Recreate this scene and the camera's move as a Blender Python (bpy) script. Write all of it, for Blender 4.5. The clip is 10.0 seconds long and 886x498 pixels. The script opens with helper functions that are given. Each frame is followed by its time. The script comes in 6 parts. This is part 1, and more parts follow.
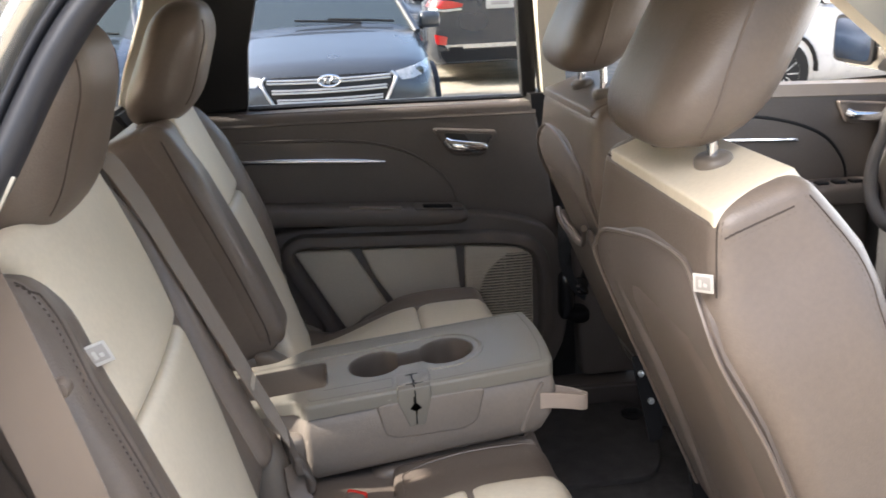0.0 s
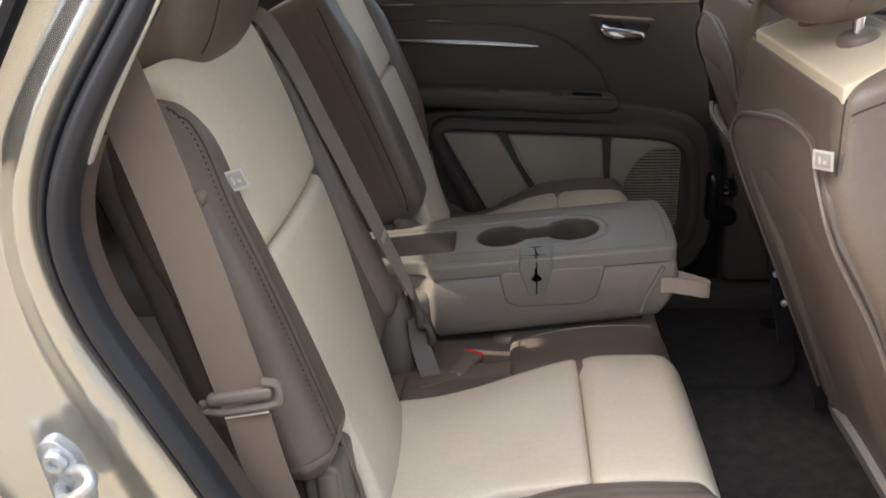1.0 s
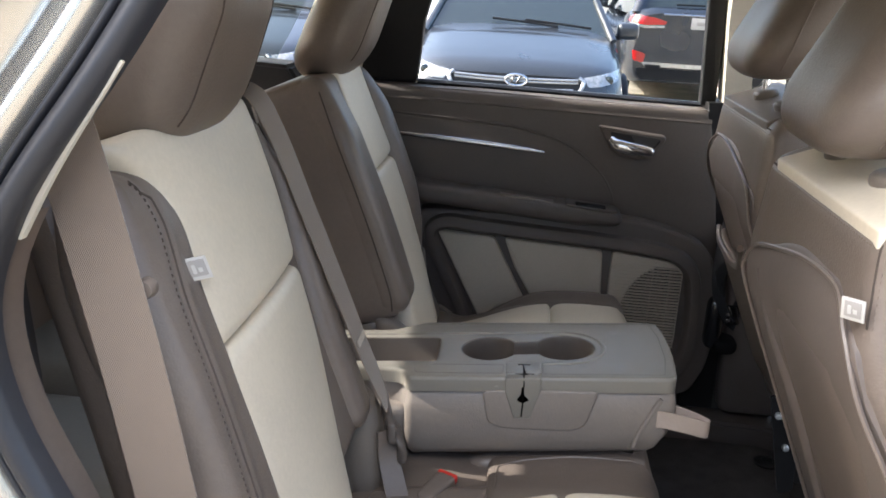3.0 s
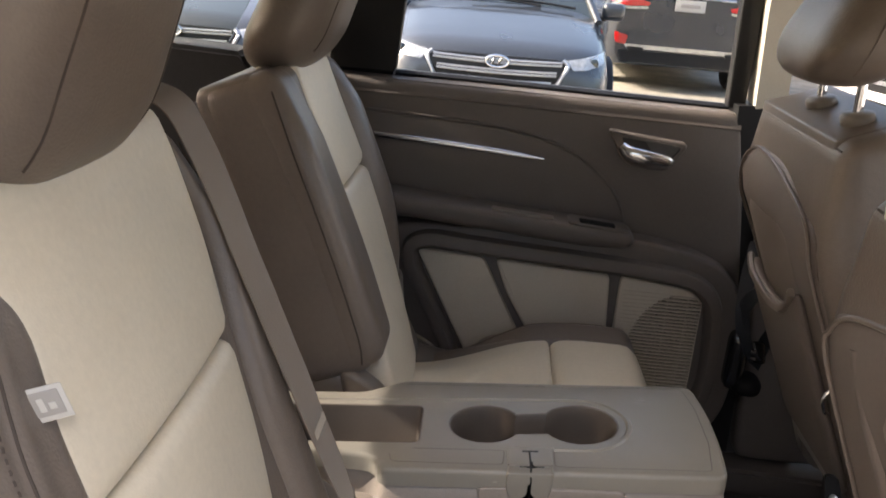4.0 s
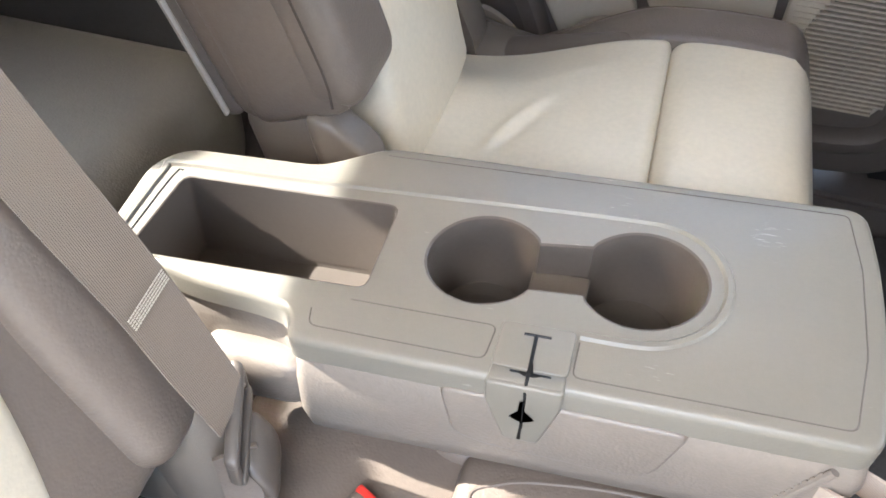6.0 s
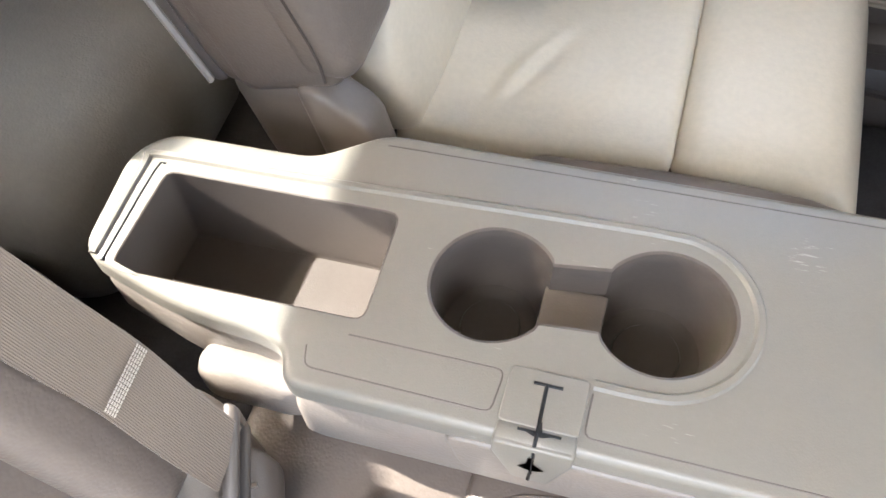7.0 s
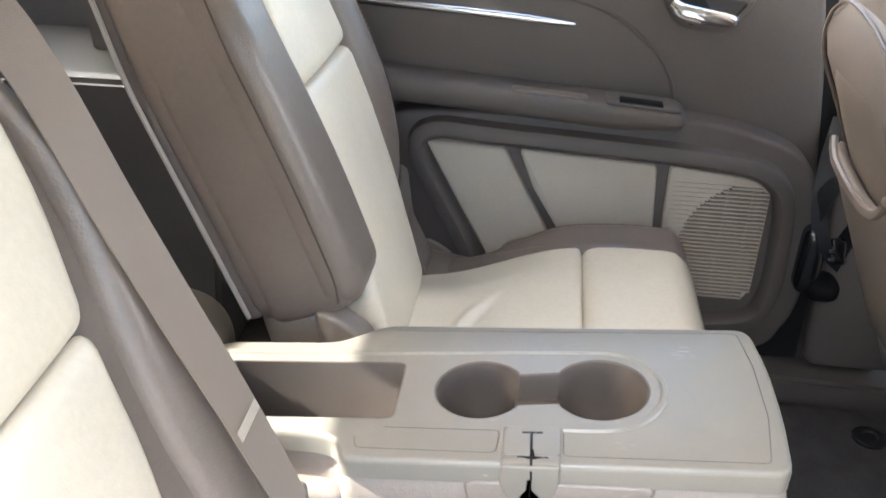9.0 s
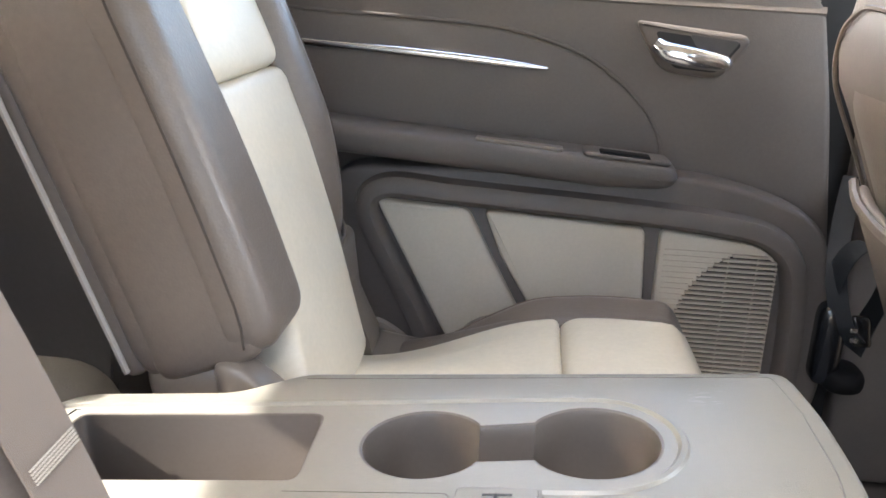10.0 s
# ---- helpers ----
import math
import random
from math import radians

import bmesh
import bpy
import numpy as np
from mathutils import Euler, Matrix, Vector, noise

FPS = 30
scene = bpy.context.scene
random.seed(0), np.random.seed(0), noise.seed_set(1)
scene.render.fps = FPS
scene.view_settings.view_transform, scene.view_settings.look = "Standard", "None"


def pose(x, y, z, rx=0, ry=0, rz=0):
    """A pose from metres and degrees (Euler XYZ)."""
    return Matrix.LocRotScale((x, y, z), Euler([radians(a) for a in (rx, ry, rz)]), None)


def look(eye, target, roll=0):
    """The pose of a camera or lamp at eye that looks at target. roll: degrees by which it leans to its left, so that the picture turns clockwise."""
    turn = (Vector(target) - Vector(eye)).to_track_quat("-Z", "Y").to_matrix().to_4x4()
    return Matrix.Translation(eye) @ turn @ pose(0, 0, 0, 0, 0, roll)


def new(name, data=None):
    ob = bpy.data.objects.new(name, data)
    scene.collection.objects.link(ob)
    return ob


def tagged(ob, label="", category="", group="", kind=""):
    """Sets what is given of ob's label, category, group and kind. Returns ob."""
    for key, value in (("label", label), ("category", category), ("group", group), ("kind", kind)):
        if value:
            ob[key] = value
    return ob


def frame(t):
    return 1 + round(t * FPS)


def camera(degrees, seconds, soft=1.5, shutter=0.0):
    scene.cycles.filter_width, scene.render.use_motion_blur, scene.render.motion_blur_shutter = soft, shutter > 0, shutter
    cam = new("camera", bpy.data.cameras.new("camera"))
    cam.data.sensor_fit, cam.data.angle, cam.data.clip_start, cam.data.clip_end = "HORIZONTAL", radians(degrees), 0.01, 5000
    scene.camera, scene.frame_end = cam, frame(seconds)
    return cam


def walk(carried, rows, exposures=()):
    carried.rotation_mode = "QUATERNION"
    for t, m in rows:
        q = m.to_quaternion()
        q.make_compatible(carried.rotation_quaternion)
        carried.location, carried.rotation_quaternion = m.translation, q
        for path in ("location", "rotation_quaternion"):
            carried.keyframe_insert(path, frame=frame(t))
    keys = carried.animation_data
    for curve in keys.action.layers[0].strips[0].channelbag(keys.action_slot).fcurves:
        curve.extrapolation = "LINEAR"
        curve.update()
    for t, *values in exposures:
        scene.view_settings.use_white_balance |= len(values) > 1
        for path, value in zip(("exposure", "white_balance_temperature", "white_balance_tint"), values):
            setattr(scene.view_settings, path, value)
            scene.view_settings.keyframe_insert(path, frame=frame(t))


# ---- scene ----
cam = camera(54.4, 10.0, 1.6, 0.12)
PATH = [
    (0, (0.153, -1.295, 1.153), (0.376, 0.594, 0.537), -2.6),
    (0.5, (0.177, -1.348, 1.153), (0.057, 0.543, 0.514), -1.8),
    (1, (0.207, -1.357, 1.112), (0.04, 0.468, 0.312), -2.2),
    (1.5, (0.231, -1.362, 1.051), (0.115, 0.352, 0.027), -2.9),
    (1.7, (0.233, -1.36, 1.028), (0.14, 0.314, -0.062), -2.0),
    (2, (0.236, -1.351, 1.02), (0.161, 0.321, -0.075), -0.6),
    (2.5, (0.224, -1.328, 1.062), (0.087, 0.489, 0.236), 1.0),
    (2.7, (0.219, -1.313, 1.08), (0.065, 0.552, 0.376), 2.1),
    (3.8, (0.163, -1.008, 1.109), (0.039, 0.914, 0.573), 5.3),
    (4, (0.16, -0.949, 1.092), (0.069, 0.941, 0.444), 4.8),
    (4.5, (0.21, -0.793, 1.063), (0.101, 1.045, 0.283), 3.8),
    (5, (0.259, -0.613, 1.037), (0.047, 1.068, -0.026), 4.9),
    (5.5, (0.272, -0.524, 1.011), (-0.058, 0.999, -0.243), 4.0),
    (7, (0.239, -0.266, 1.067), (-0.068, 0.697, -0.658), -1.4),
    (7.5, (0.234, -0.289, 1.082), (0.011, 0.712, -0.635), 1.9),
    (8, (0.237, -0.371, 1.077), (-0.001, 0.869, -0.473), 1.3),
    (8.2, (0.238, -0.42, 1.064), (0.026, 0.95, -0.378), 2.3),
    (8.5, (0.230, -0.534, 1.080), (0.031, 0.972, -0.221), 2.2),
    (9, (0.229, -0.672, 1.074), (0.016, 1.065, 0.105), 1.3),
    (9.5, (0.229, -0.635, 0.967), (0.001, 1.196, 0.195), 1.1),
    (10, (0.244, -0.52, 0.857), (0.064, 1.371, 0.233), 2.4),
]
walk(cam, [(t, look(eye, target, roll)) for t, eye, target, roll in PATH],
     exposures=[(0, 2.43, 6450, 11), (1, 1.83, 6650, 10), (1.5, 2.13, 6350, 9), (2, 2.08, 6200, 9), (2.5, 2.28, 6000, 9), (2.7, 2.38, 5950, 9), (3.8, 2.23, 7000, 14), (4.1, 2.28, 6800, 13), (4.5, 2.78, 6300, 8), (5, 3.48, 6400, 10), (5.5, 3.78, 6250, 8), (7, 3.93, 6150, 9), (8, 3.98, 6200, 9), (8.5, 4.28, 6150, 9), (9, 3.88, 6200, 8), (9.5, 3.83, 6200, 8), (10, 4.03, 6250, 9)])

# ---- world and light ----
world = bpy.data.worlds.new("sky")
scene.world = world
world.use_nodes = True
wn = world.node_tree
sky = wn.nodes.new("ShaderNodeTexSky")
sky.sky_type, sky.sun_disc = "NISHITA", False
SUN_EL, SUN_AZ = radians(32), radians(1.5)      # the sun stands behind the car, a little to its left
sky.sun_elevation, sky.sun_rotation = SUN_EL, radians(-90) + SUN_AZ
sky.dust_density, sky.air_density = 6.0, 1.0
wn.links.new(sky.outputs[0], wn.nodes["Background"].inputs[0])
wn.nodes["Background"].inputs[1].default_value = 0.12
sun_way = Vector((-math.cos(SUN_EL) * math.cos(SUN_AZ), math.cos(SUN_EL) * math.sin(SUN_AZ), math.sin(SUN_EL)))
sun = new("sun", bpy.data.lights.new("sun", "SUN"))
sun.data.energy, sun.data.angle, sun.data.color = 2.1, radians(0.6), (1.0, 0.95, 0.86)
sun.matrix_world = look(sun_way * 20, (0, 0, 0))
# added area lamp that stands in for the sky's light through the open door
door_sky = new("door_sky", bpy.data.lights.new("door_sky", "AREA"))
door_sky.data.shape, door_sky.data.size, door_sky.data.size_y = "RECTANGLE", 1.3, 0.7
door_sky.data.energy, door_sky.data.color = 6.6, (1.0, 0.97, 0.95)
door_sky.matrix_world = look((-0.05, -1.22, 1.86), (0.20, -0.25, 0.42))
# and a second one added at the windscreen, to brighten what faces forward
front_sky = new("front_sky", bpy.data.lights.new("front_sky", "AREA"))
front_sky.data.shape, front_sky.data.size, front_sky.data.size_y = "RECTANGLE", 0.95, 0.40
front_sky.data.energy, front_sky.data.color = 1.3, (0.97, 0.98, 1.0)
front_sky.matrix_world = look((1.46, -0.10, 1.02), (0.2, -0.05, 0.62))


from mathutils.bvhtree import BVHTree

# ---- materials ----
def mat(name, base, rough=0.5, metal=0.0, grain=0.0, grain_size=300.0, mottle=0.06, mottle_size=9.0, kind="noise",
        coat=0.0, spec=0.5, dark=None):
    """A surface with colour drift at two scales and fine relief; sizes are bumps per metre."""
    m = bpy.data.materials.new(name)
    m.use_nodes = True
    nt = m.node_tree
    bsdf = nt.nodes["Principled BSDF"]
    bsdf.inputs["Roughness"].default_value = rough
    bsdf.inputs["Metallic"].default_value = metal
    bsdf.inputs["Coat Weight"].default_value = coat
    bsdf.inputs["Coat Roughness"].default_value = 0.05
    bsdf.inputs["Specular IOR Level"].default_value = spec
    co = nt.nodes.new("ShaderNodeTexCoord")
    big = nt.nodes.new("ShaderNodeTexNoise")
    big.inputs["Scale"].default_value, big.inputs["Detail"].default_value = mottle_size, 5.0
    fine = nt.nodes.new("ShaderNodeTexNoise")
    fine.inputs["Scale"].default_value, fine.inputs["Detail"].default_value = grain_size * 0.35, 2.0
    nt.links.new(co.outputs["Object"], big.inputs["Vector"])
    nt.links.new(co.outputs["Object"], fine.inputs["Vector"])
    both = nt.nodes.new("ShaderNodeMath")
    both.operation = "ADD"
    nt.links.new(big.outputs["Fac"], both.inputs[0])
    half = nt.nodes.new("ShaderNodeMath")
    half.operation = "MULTIPLY"
    half.inputs[1].default_value = 0.5
    nt.links.new(fine.outputs["Fac"], half.inputs[0])
    nt.links.new(half.outputs[0], both.inputs[1])
    ramp = nt.nodes.new("ShaderNodeValToRGB")
    ramp.color_ramp.elements[0].position, ramp.color_ramp.elements[1].position = 0.5, 1.0
    lo = dark or tuple(c * (1 - mottle * 2) for c in base)
    hi = tuple(min(1.0, c * (1 + mottle)) for c in base)
    ramp.color_ramp.elements[0].color, ramp.color_ramp.elements[1].color = (*lo, 1), (*hi, 1)
    nt.links.new(both.outputs[0], ramp.inputs["Fac"])
    nt.links.new(ramp.outputs["Color"], bsdf.inputs["Base Color"])
    rr = nt.nodes.new("ShaderNodeMapRange")
    rr.inputs["To Min"].default_value, rr.inputs["To Max"].default_value = max(0.02, rough - 0.08), min(1.0, rough + 0.08)
    nt.links.new(big.outputs["Fac"], rr.inputs["Value"])
    nt.links.new(rr.outputs["Result"], bsdf.inputs["Roughness"])
    if grain:
        if kind == "cell":
            tex = nt.nodes.new("ShaderNodeTexVoronoi")
            tex.feature = "SMOOTH_F1"
            tex.inputs["Scale"].default_value = grain_size
            out = tex.outputs["Distance"]
        elif kind == "weave":
            tex = nt.nodes.new("ShaderNodeTexWave")
            tex.inputs["Scale"].default_value, tex.inputs["Distortion"].default_value = grain_size, 2.5
            tex.inputs["Detail"].default_value, tex.inputs["Detail Scale"].default_value = 2.0, 3.0
            tex.bands_direction = "DIAGONAL"
            out = tex.outputs["Fac"]
        else:
            tex = nt.nodes.new("ShaderNodeTexNoise")
            tex.inputs["Scale"].default_value, tex.inputs["Detail"].default_value = grain_size, 3.0
            out = tex.outputs["Fac"]
        nt.links.new(co.outputs["Object"], tex.inputs["Vector"])
        if kind == "weave":
            thread = nt.nodes.new("ShaderNodeMapRange")
            thread.inputs["To Min"].default_value, thread.inputs["To Max"].default_value = 0.80, 1.10
            nt.links.new(out, thread.inputs["Value"])
            dye = nt.nodes.new("ShaderNodeMixRGB")
            dye.blend_type = "MULTIPLY"
            dye.inputs["Fac"].default_value = 1.0
            nt.links.new(ramp.outputs["Color"], dye.inputs["Color1"])
            nt.links.new(thread.outputs["Result"], dye.inputs["Color2"])
            nt.links.new(dye.outputs["Color"], bsdf.inputs["Base Color"])
        bump = nt.nodes.new("ShaderNodeBump")
        bump.inputs["Strength"].default_value, bump.inputs["Distance"].default_value = grain, 0.0015
        nt.links.new(out, bump.inputs["Height"])
        nt.links.new(bump.outputs["Normal"], bsdf.inputs["Normal"])
    return m


BEIGE = mat("beige_leather", (0.61, 0.54, 0.425), 0.42, grain=0.09, grain_size=420, kind="cell", mottle=0.05, mottle_size=6)
BROWN = mat("brown_leather", (0.144, 0.115, 0.095), 0.38, grain=0.2, grain_size=420, kind="cell", mottle=0.06, mottle_size=6)
TAUPE = mat("taupe_plastic", (0.158, 0.132, 0.109), 0.38, grain=0.12, grain_size=700, mottle=0.05, mottle_size=14)
TAUPE_TOP = mat("worn_taupe_plastic", (0.175, 0.160, 0.135), 0.37, grain=0.14, grain_size=800, mottle=0.03, mottle_size=7)
DOORTRIM = mat("brown_door_trim", (0.102, 0.085, 0.076), 0.55, grain=0.15, grain_size=600, kind="cell", mottle=0.06)
DOORINS = mat("beige_door_insert", (0.47, 0.415, 0.34), 0.6, grain=0.1, grain_size=600, mottle=0.04)
BACKFELT = mat("brown_seat_back_vinyl", (0.128, 0.103, 0.088), 0.6, grain=0.15, grain_size=500, mottle=0.07)
CARPET = mat("charcoal_carpet", (0.075, 0.069, 0.066), 0.95, grain=0.9, grain_size=900, mottle=0.16, mottle_size=30, spec=0.1)
LEDGECARPET = mat("taupe_carpet", (0.165, 0.138, 0.116), 0.95, grain=0.8, grain_size=800, kind="weave", mottle=0.18, mottle_size=40, spec=0.1)
MATRUG = mat("dark_floor_mat", (0.068, 0.062, 0.060), 0.9, grain=0.8, grain_size=700, mottle=0.14, mottle_size=25, spec=0.15)
WEB = mat("tan_webbing", (0.188, 0.144, 0.110), 0.55, grain=0.35, grain_size=190, kind="weave", mottle=0.02, mottle_size=60)
def lengthwise(m, across, scale):
    """Turns the weave's rows along a belt; across is the way over its width."""
    nt = m.node_tree
    wave = next(n for n in nt.nodes if n.type == "TEX_WAVE")
    dot = nt.nodes.new("ShaderNodeVectorMath")
    dot.operation = "DOT_PRODUCT"
    dot.inputs[1].default_value = across
    nt.links.new(wave.inputs["Vector"].links[0].from_socket, dot.inputs[0])
    put = nt.nodes.new("ShaderNodeCombineXYZ")
    nt.links.new(dot.outputs["Value"], put.inputs["X"])
    nt.links.new(put.outputs["Vector"], wave.inputs["Vector"])
    wave.bands_direction, wave.inputs["Distortion"].default_value = "X", 0.0
    wave.inputs["Scale"].default_value = scale


lengthwise(WEB, (0.95, 1.0, 0.36), 190)
lengthwise(LEDGECARPET, (1.0, 0.12, 0.0), 95)
WEB.node_tree.nodes["Principled BSDF"].inputs["Sheen Weight"].default_value = 0.2
WEB.node_tree.nodes["Principled BSDF"].inputs["Sheen Roughness"].default_value = 0.4
PAINT = mat("gold_paint", (0.68, 0.652, 0.590), 0.27, metal=0.85, mottle=0.006, mottle_size=1.2, coat=0.7)
PAINT.node_tree.nodes["Principled BSDF"].inputs["Coat Roughness"].default_value = 0.14
RUBBER = mat("black_rubber", (0.021, 0.022, 0.027), 0.42, grain=0.1, grain_size=300, mottle=0.1)
BLACK = mat("black_plastic", (0.012, 0.012, 0.013), 0.45, mottle=0.1, spec=0.3)
GREYTRIM = mat("grey_trim", (0.050, 0.047, 0.047), 0.7, grain=0.2, grain_size=500, mottle=0.08)
LINER = mat("headliner_cloth", (0.52, 0.48, 0.40), 0.95, grain=0.3, grain_size=700, mottle=0.04)
CHROME = mat("chrome", (0.75, 0.75, 0.77), 0.12, metal=1.0, mottle=0.02)
STEEL = mat("zinc_steel", (0.58, 0.60, 0.62), 0.48, metal=0.8, grain=0.3, grain_size=500, mottle=0.15, mottle_size=90)
RED = mat("red_plastic", (0.55, 0.03, 0.02), 0.35, mottle=0.03)
THREAD = mat("stitch_thread", (0.15, 0.12, 0.10), 0.8, mottle=0.05)
SEAM = mat("dark_seam", (0.070, 0.057, 0.049), 0.9, mottle=0.05, spec=0.1)
SATIN = mat("satin_black_plastic", (0.010, 0.011, 0.014), 0.22, mottle=0.1, coat=0.5)
THREAD_TAN = mat("tan_thread", (0.205, 0.170, 0.138), 0.8, mottle=0.05)
THREAD_PALE = mat("pale_thread", (0.5, 0.44, 0.36), 0.8, mottle=0.05)
LABELWHITE = mat("label_white", (0.46, 0.44, 0.41), 0.5, mottle=0.03)
LABELGREY = mat("label_grey", (0.30, 0.28, 0.26), 0.5, mottle=0.03)
DARKBLUE = mat("dark_navy_paint", (0.018, 0.024, 0.036), 0.25, metal=0.3, mottle=0.04, mottle_size=2, coat=1.0)
SLATE = mat("slate_grey_paint", (0.040, 0.046, 0.056), 0.30, metal=0.3, mottle=0.04, mottle_size=2, coat=1.0)
WHITEPAINT = mat("white_paint", (0.75, 0.75, 0.74), 0.3, mottle=0.03, coat=0.8)
TYRE = mat("tyre_rubber", (0.02, 0.02, 0.02), 0.85, grain=0.3, grain_size=150, mottle=0.15)
TAILRED = mat("tail_lamp_red", (0.45, 0.012, 0.012), 0.15, mottle=0.05, coat=1.0)
LAMPCLEAR = mat("lamp_clear", (0.55, 0.55, 0.53), 0.12, metal=0.6, mottle=0.2, mottle_size=30, coat=1.0)
DARKGLASS = mat("dark_glass", (0.02, 0.028, 0.028), 0.06, mottle=0.05, coat=1.0)
GROUNDM = mat("dusty_ground", (0.29, 0.26, 0.21), 0.95, grain=0.6, grain_size=60, mottle=0.25, mottle_size=2.6, dark=(0.20, 0.185, 0.16), spec=0.2)
BUILDM = mat("pale_wall", (0.72, 0.71, 0.68), 0.8, grain=0.2, grain_size=60, mottle=0.06, mottle_size=1.5)

ARMSIDE = mat("taupe_leather", (0.200, 0.169, 0.144), 0.42, grain=0.2, grain_size=420, kind="cell", mottle=0.06, mottle_size=6)
STRAP = mat("pale_strap", (0.42, 0.335, 0.275), 0.7, grain=0.5, grain_size=300, kind="weave", mottle=0.04)

# Beige leather darkened: the shade of the third row is in its colour.
THIRD = mat("shaded_beige_leather", (0.125, 0.118, 0.104), 0.5, grain=0.18, grain_size=420, kind="cell", mottle=0.06, mottle_size=6)
# Console taupe made darker; shade inside the tray and cups is in this colour.
WELL = mat("darkened_taupe_plastic", (0.090, 0.074, 0.063), 0.42, grain=0.12, grain_size=700, mottle=0.05, mottle_size=14)
PALETRIM = mat("pale_trim", (0.30, 0.27, 0.245), 0.45, grain=0.1, grain_size=500, mottle=0.05)
# Grey-blue and part metal: the sky's reflection is put into the glass colour.
SKYGLASS = mat("sky_toned_glass", (0.20, 0.21, 0.23), 0.08, metal=0.6, mottle=0.02, mottle_size=2, coat=1.0)
MATTE = mat("matte_black_plastic", (0.008, 0.008, 0.009), 0.7, mottle=0.1, spec=0.1)
NAVYWEB = mat("navy_black_webbing", (0.008, 0.010, 0.015), 0.5, grain=0.4, grain_size=380, kind="weave", mottle=0.1)
SILVER = mat("satin_silver", (0.50, 0.51, 0.52), 0.35, metal=0.9, mottle=0.03)
SLAT = mat("tan_grille_plastic", (0.42, 0.365, 0.30), 0.6, mottle=0.04)
MESHGREY = mat("speaker_cloth", (0.035, 0.031, 0.029), 0.9, grain=0.4, grain_size=900, mottle=0.1)


def scuffed(m):
    """Pale rubbed scratches over a plastic surface."""
    nt = m.node_tree
    bsdf = nt.nodes["Principled BSDF"]
    old = bsdf.inputs["Base Color"].links[0].from_socket
    co = nt.nodes.new("ShaderNodeTexCoord")
    mp = nt.nodes.new("ShaderNodeMapping")
    mp.inputs["Scale"].default_value, mp.inputs["Rotation"].default_value = (70, 700, 300), (0, 0, radians(62))
    nt.links.new(co.outputs["Object"], mp.inputs["Vector"])
    tex = nt.nodes.new("ShaderNodeTexNoise")
    tex.inputs["Scale"].default_value, tex.inputs["Detail"].default_value = 1.0, 4.0
    nt.links.new(mp.outputs["Vector"], tex.inputs["Vector"])
    patch = nt.nodes.new("ShaderNodeTexNoise")
    patch.inputs["Scale"].default_value = 17.0
    nt.links.new(co.outputs["Object"], patch.inputs["Vector"])
    mul = nt.nodes.new("ShaderNodeMath")
    mul.operation = "MULTIPLY"
    nt.links.new(tex.outputs["Fac"], mul.inputs[0])
    nt.links.new(patch.outputs["Fac"], mul.inputs[1])
    cut = nt.nodes.new("ShaderNodeMapRange")
    cut.inputs["From Min"].default_value, cut.inputs["From Max"].default_value = 0.415, 0.47
    cut.inputs["To Max"].default_value = 0.55
    nt.links.new(mul.outputs[0], cut.inputs["Value"])
    mix = nt.nodes.new("ShaderNodeMixRGB")
    mix.inputs["Color2"].default_value = (0.42, 0.40, 0.37, 1)
    nt.links.new(cut.outputs["Result"], mix.inputs["Fac"])
    nt.links.new(old, mix.inputs["Color1"])
    nt.links.new(mix.outputs["Color"], bsdf.inputs["Base Color"])


scuffed(TAUPE_TOP)


def glass_mat(name, tint, rough=0.0):
    m = bpy.data.materials.new(name)
    m.use_nodes = True
    b = m.node_tree.nodes["Principled BSDF"]
    b.inputs["Base Color"].default_value = (*tint, 1)
    b.inputs["Transmission Weight"].default_value = 1.0
    b.inputs["Roughness"].default_value, b.inputs["IOR"].default_value = rough, 1.02
    return m


GLASS = glass_mat("clear_glass", (0.96, 0.98, 0.97))
PRIVACY = glass_mat("tinted_glass", (0.62, 0.66, 0.62))


# ---- builders ----
def link(name, bm, material, smooth=40, calc=True):
    if calc:
        bmesh.ops.recalc_face_normals(bm, faces=bm.faces)
    me = bpy.data.meshes.new(name)
    bm.to_mesh(me)
    bm.free()
    me.materials.append(material)
    if smooth:
        me.polygons.foreach_set("use_smooth", [True] * len(me.polygons))
        me.set_sharp_from_angle(angle=radians(smooth))
    return new(name, me)


def thing(name, label, category, base, kind="", group=""):
    e = new(name)
    e.empty_display_size = 0.05
    e.matrix_basis = Matrix.Translation(base)
    return tagged(e, label, category, group, kind)


def part(name, bm, material, parent, label="", smooth=40, calc=True):
    ob = link(name, bm, material, smooth, calc)
    ob.parent = parent
    if parent.type == "EMPTY":
        ob.matrix_parent_inverse = parent.matrix_basis.inverted()
    return tagged(ob, label)


def ticks(lo, hi, r, n):
    r = min(r, (hi - lo) * 0.499)
    mid = [lo + r + (hi - lo - 2 * r) * k / n for k in range(n + 1)]
    if r > 0.02:
        ease = [0.0, 0.03, 0.12, 0.27, 0.48, 0.74]
        return [lo + r * q for q in ease] + mid + [hi - r * q for q in reversed(ease)]
    return [lo, lo + r * 0.12, lo + r * 0.45, *mid, hi - r * 0.45, hi - r * 0.12, hi]


def hug(tree, pts, lift=0.0006, out_of=None):
    """Lay a line of points on the nearest surface; out_of is the way that the surface faces."""
    out = []
    for p in pts:
        at, nrm, _, _ = tree.find_nearest(Vector(p))
        if out_of and nrm.dot(Vector(out_of)) < 0:
            nrm = -nrm
        out.append(at + nrm * lift)
    return out


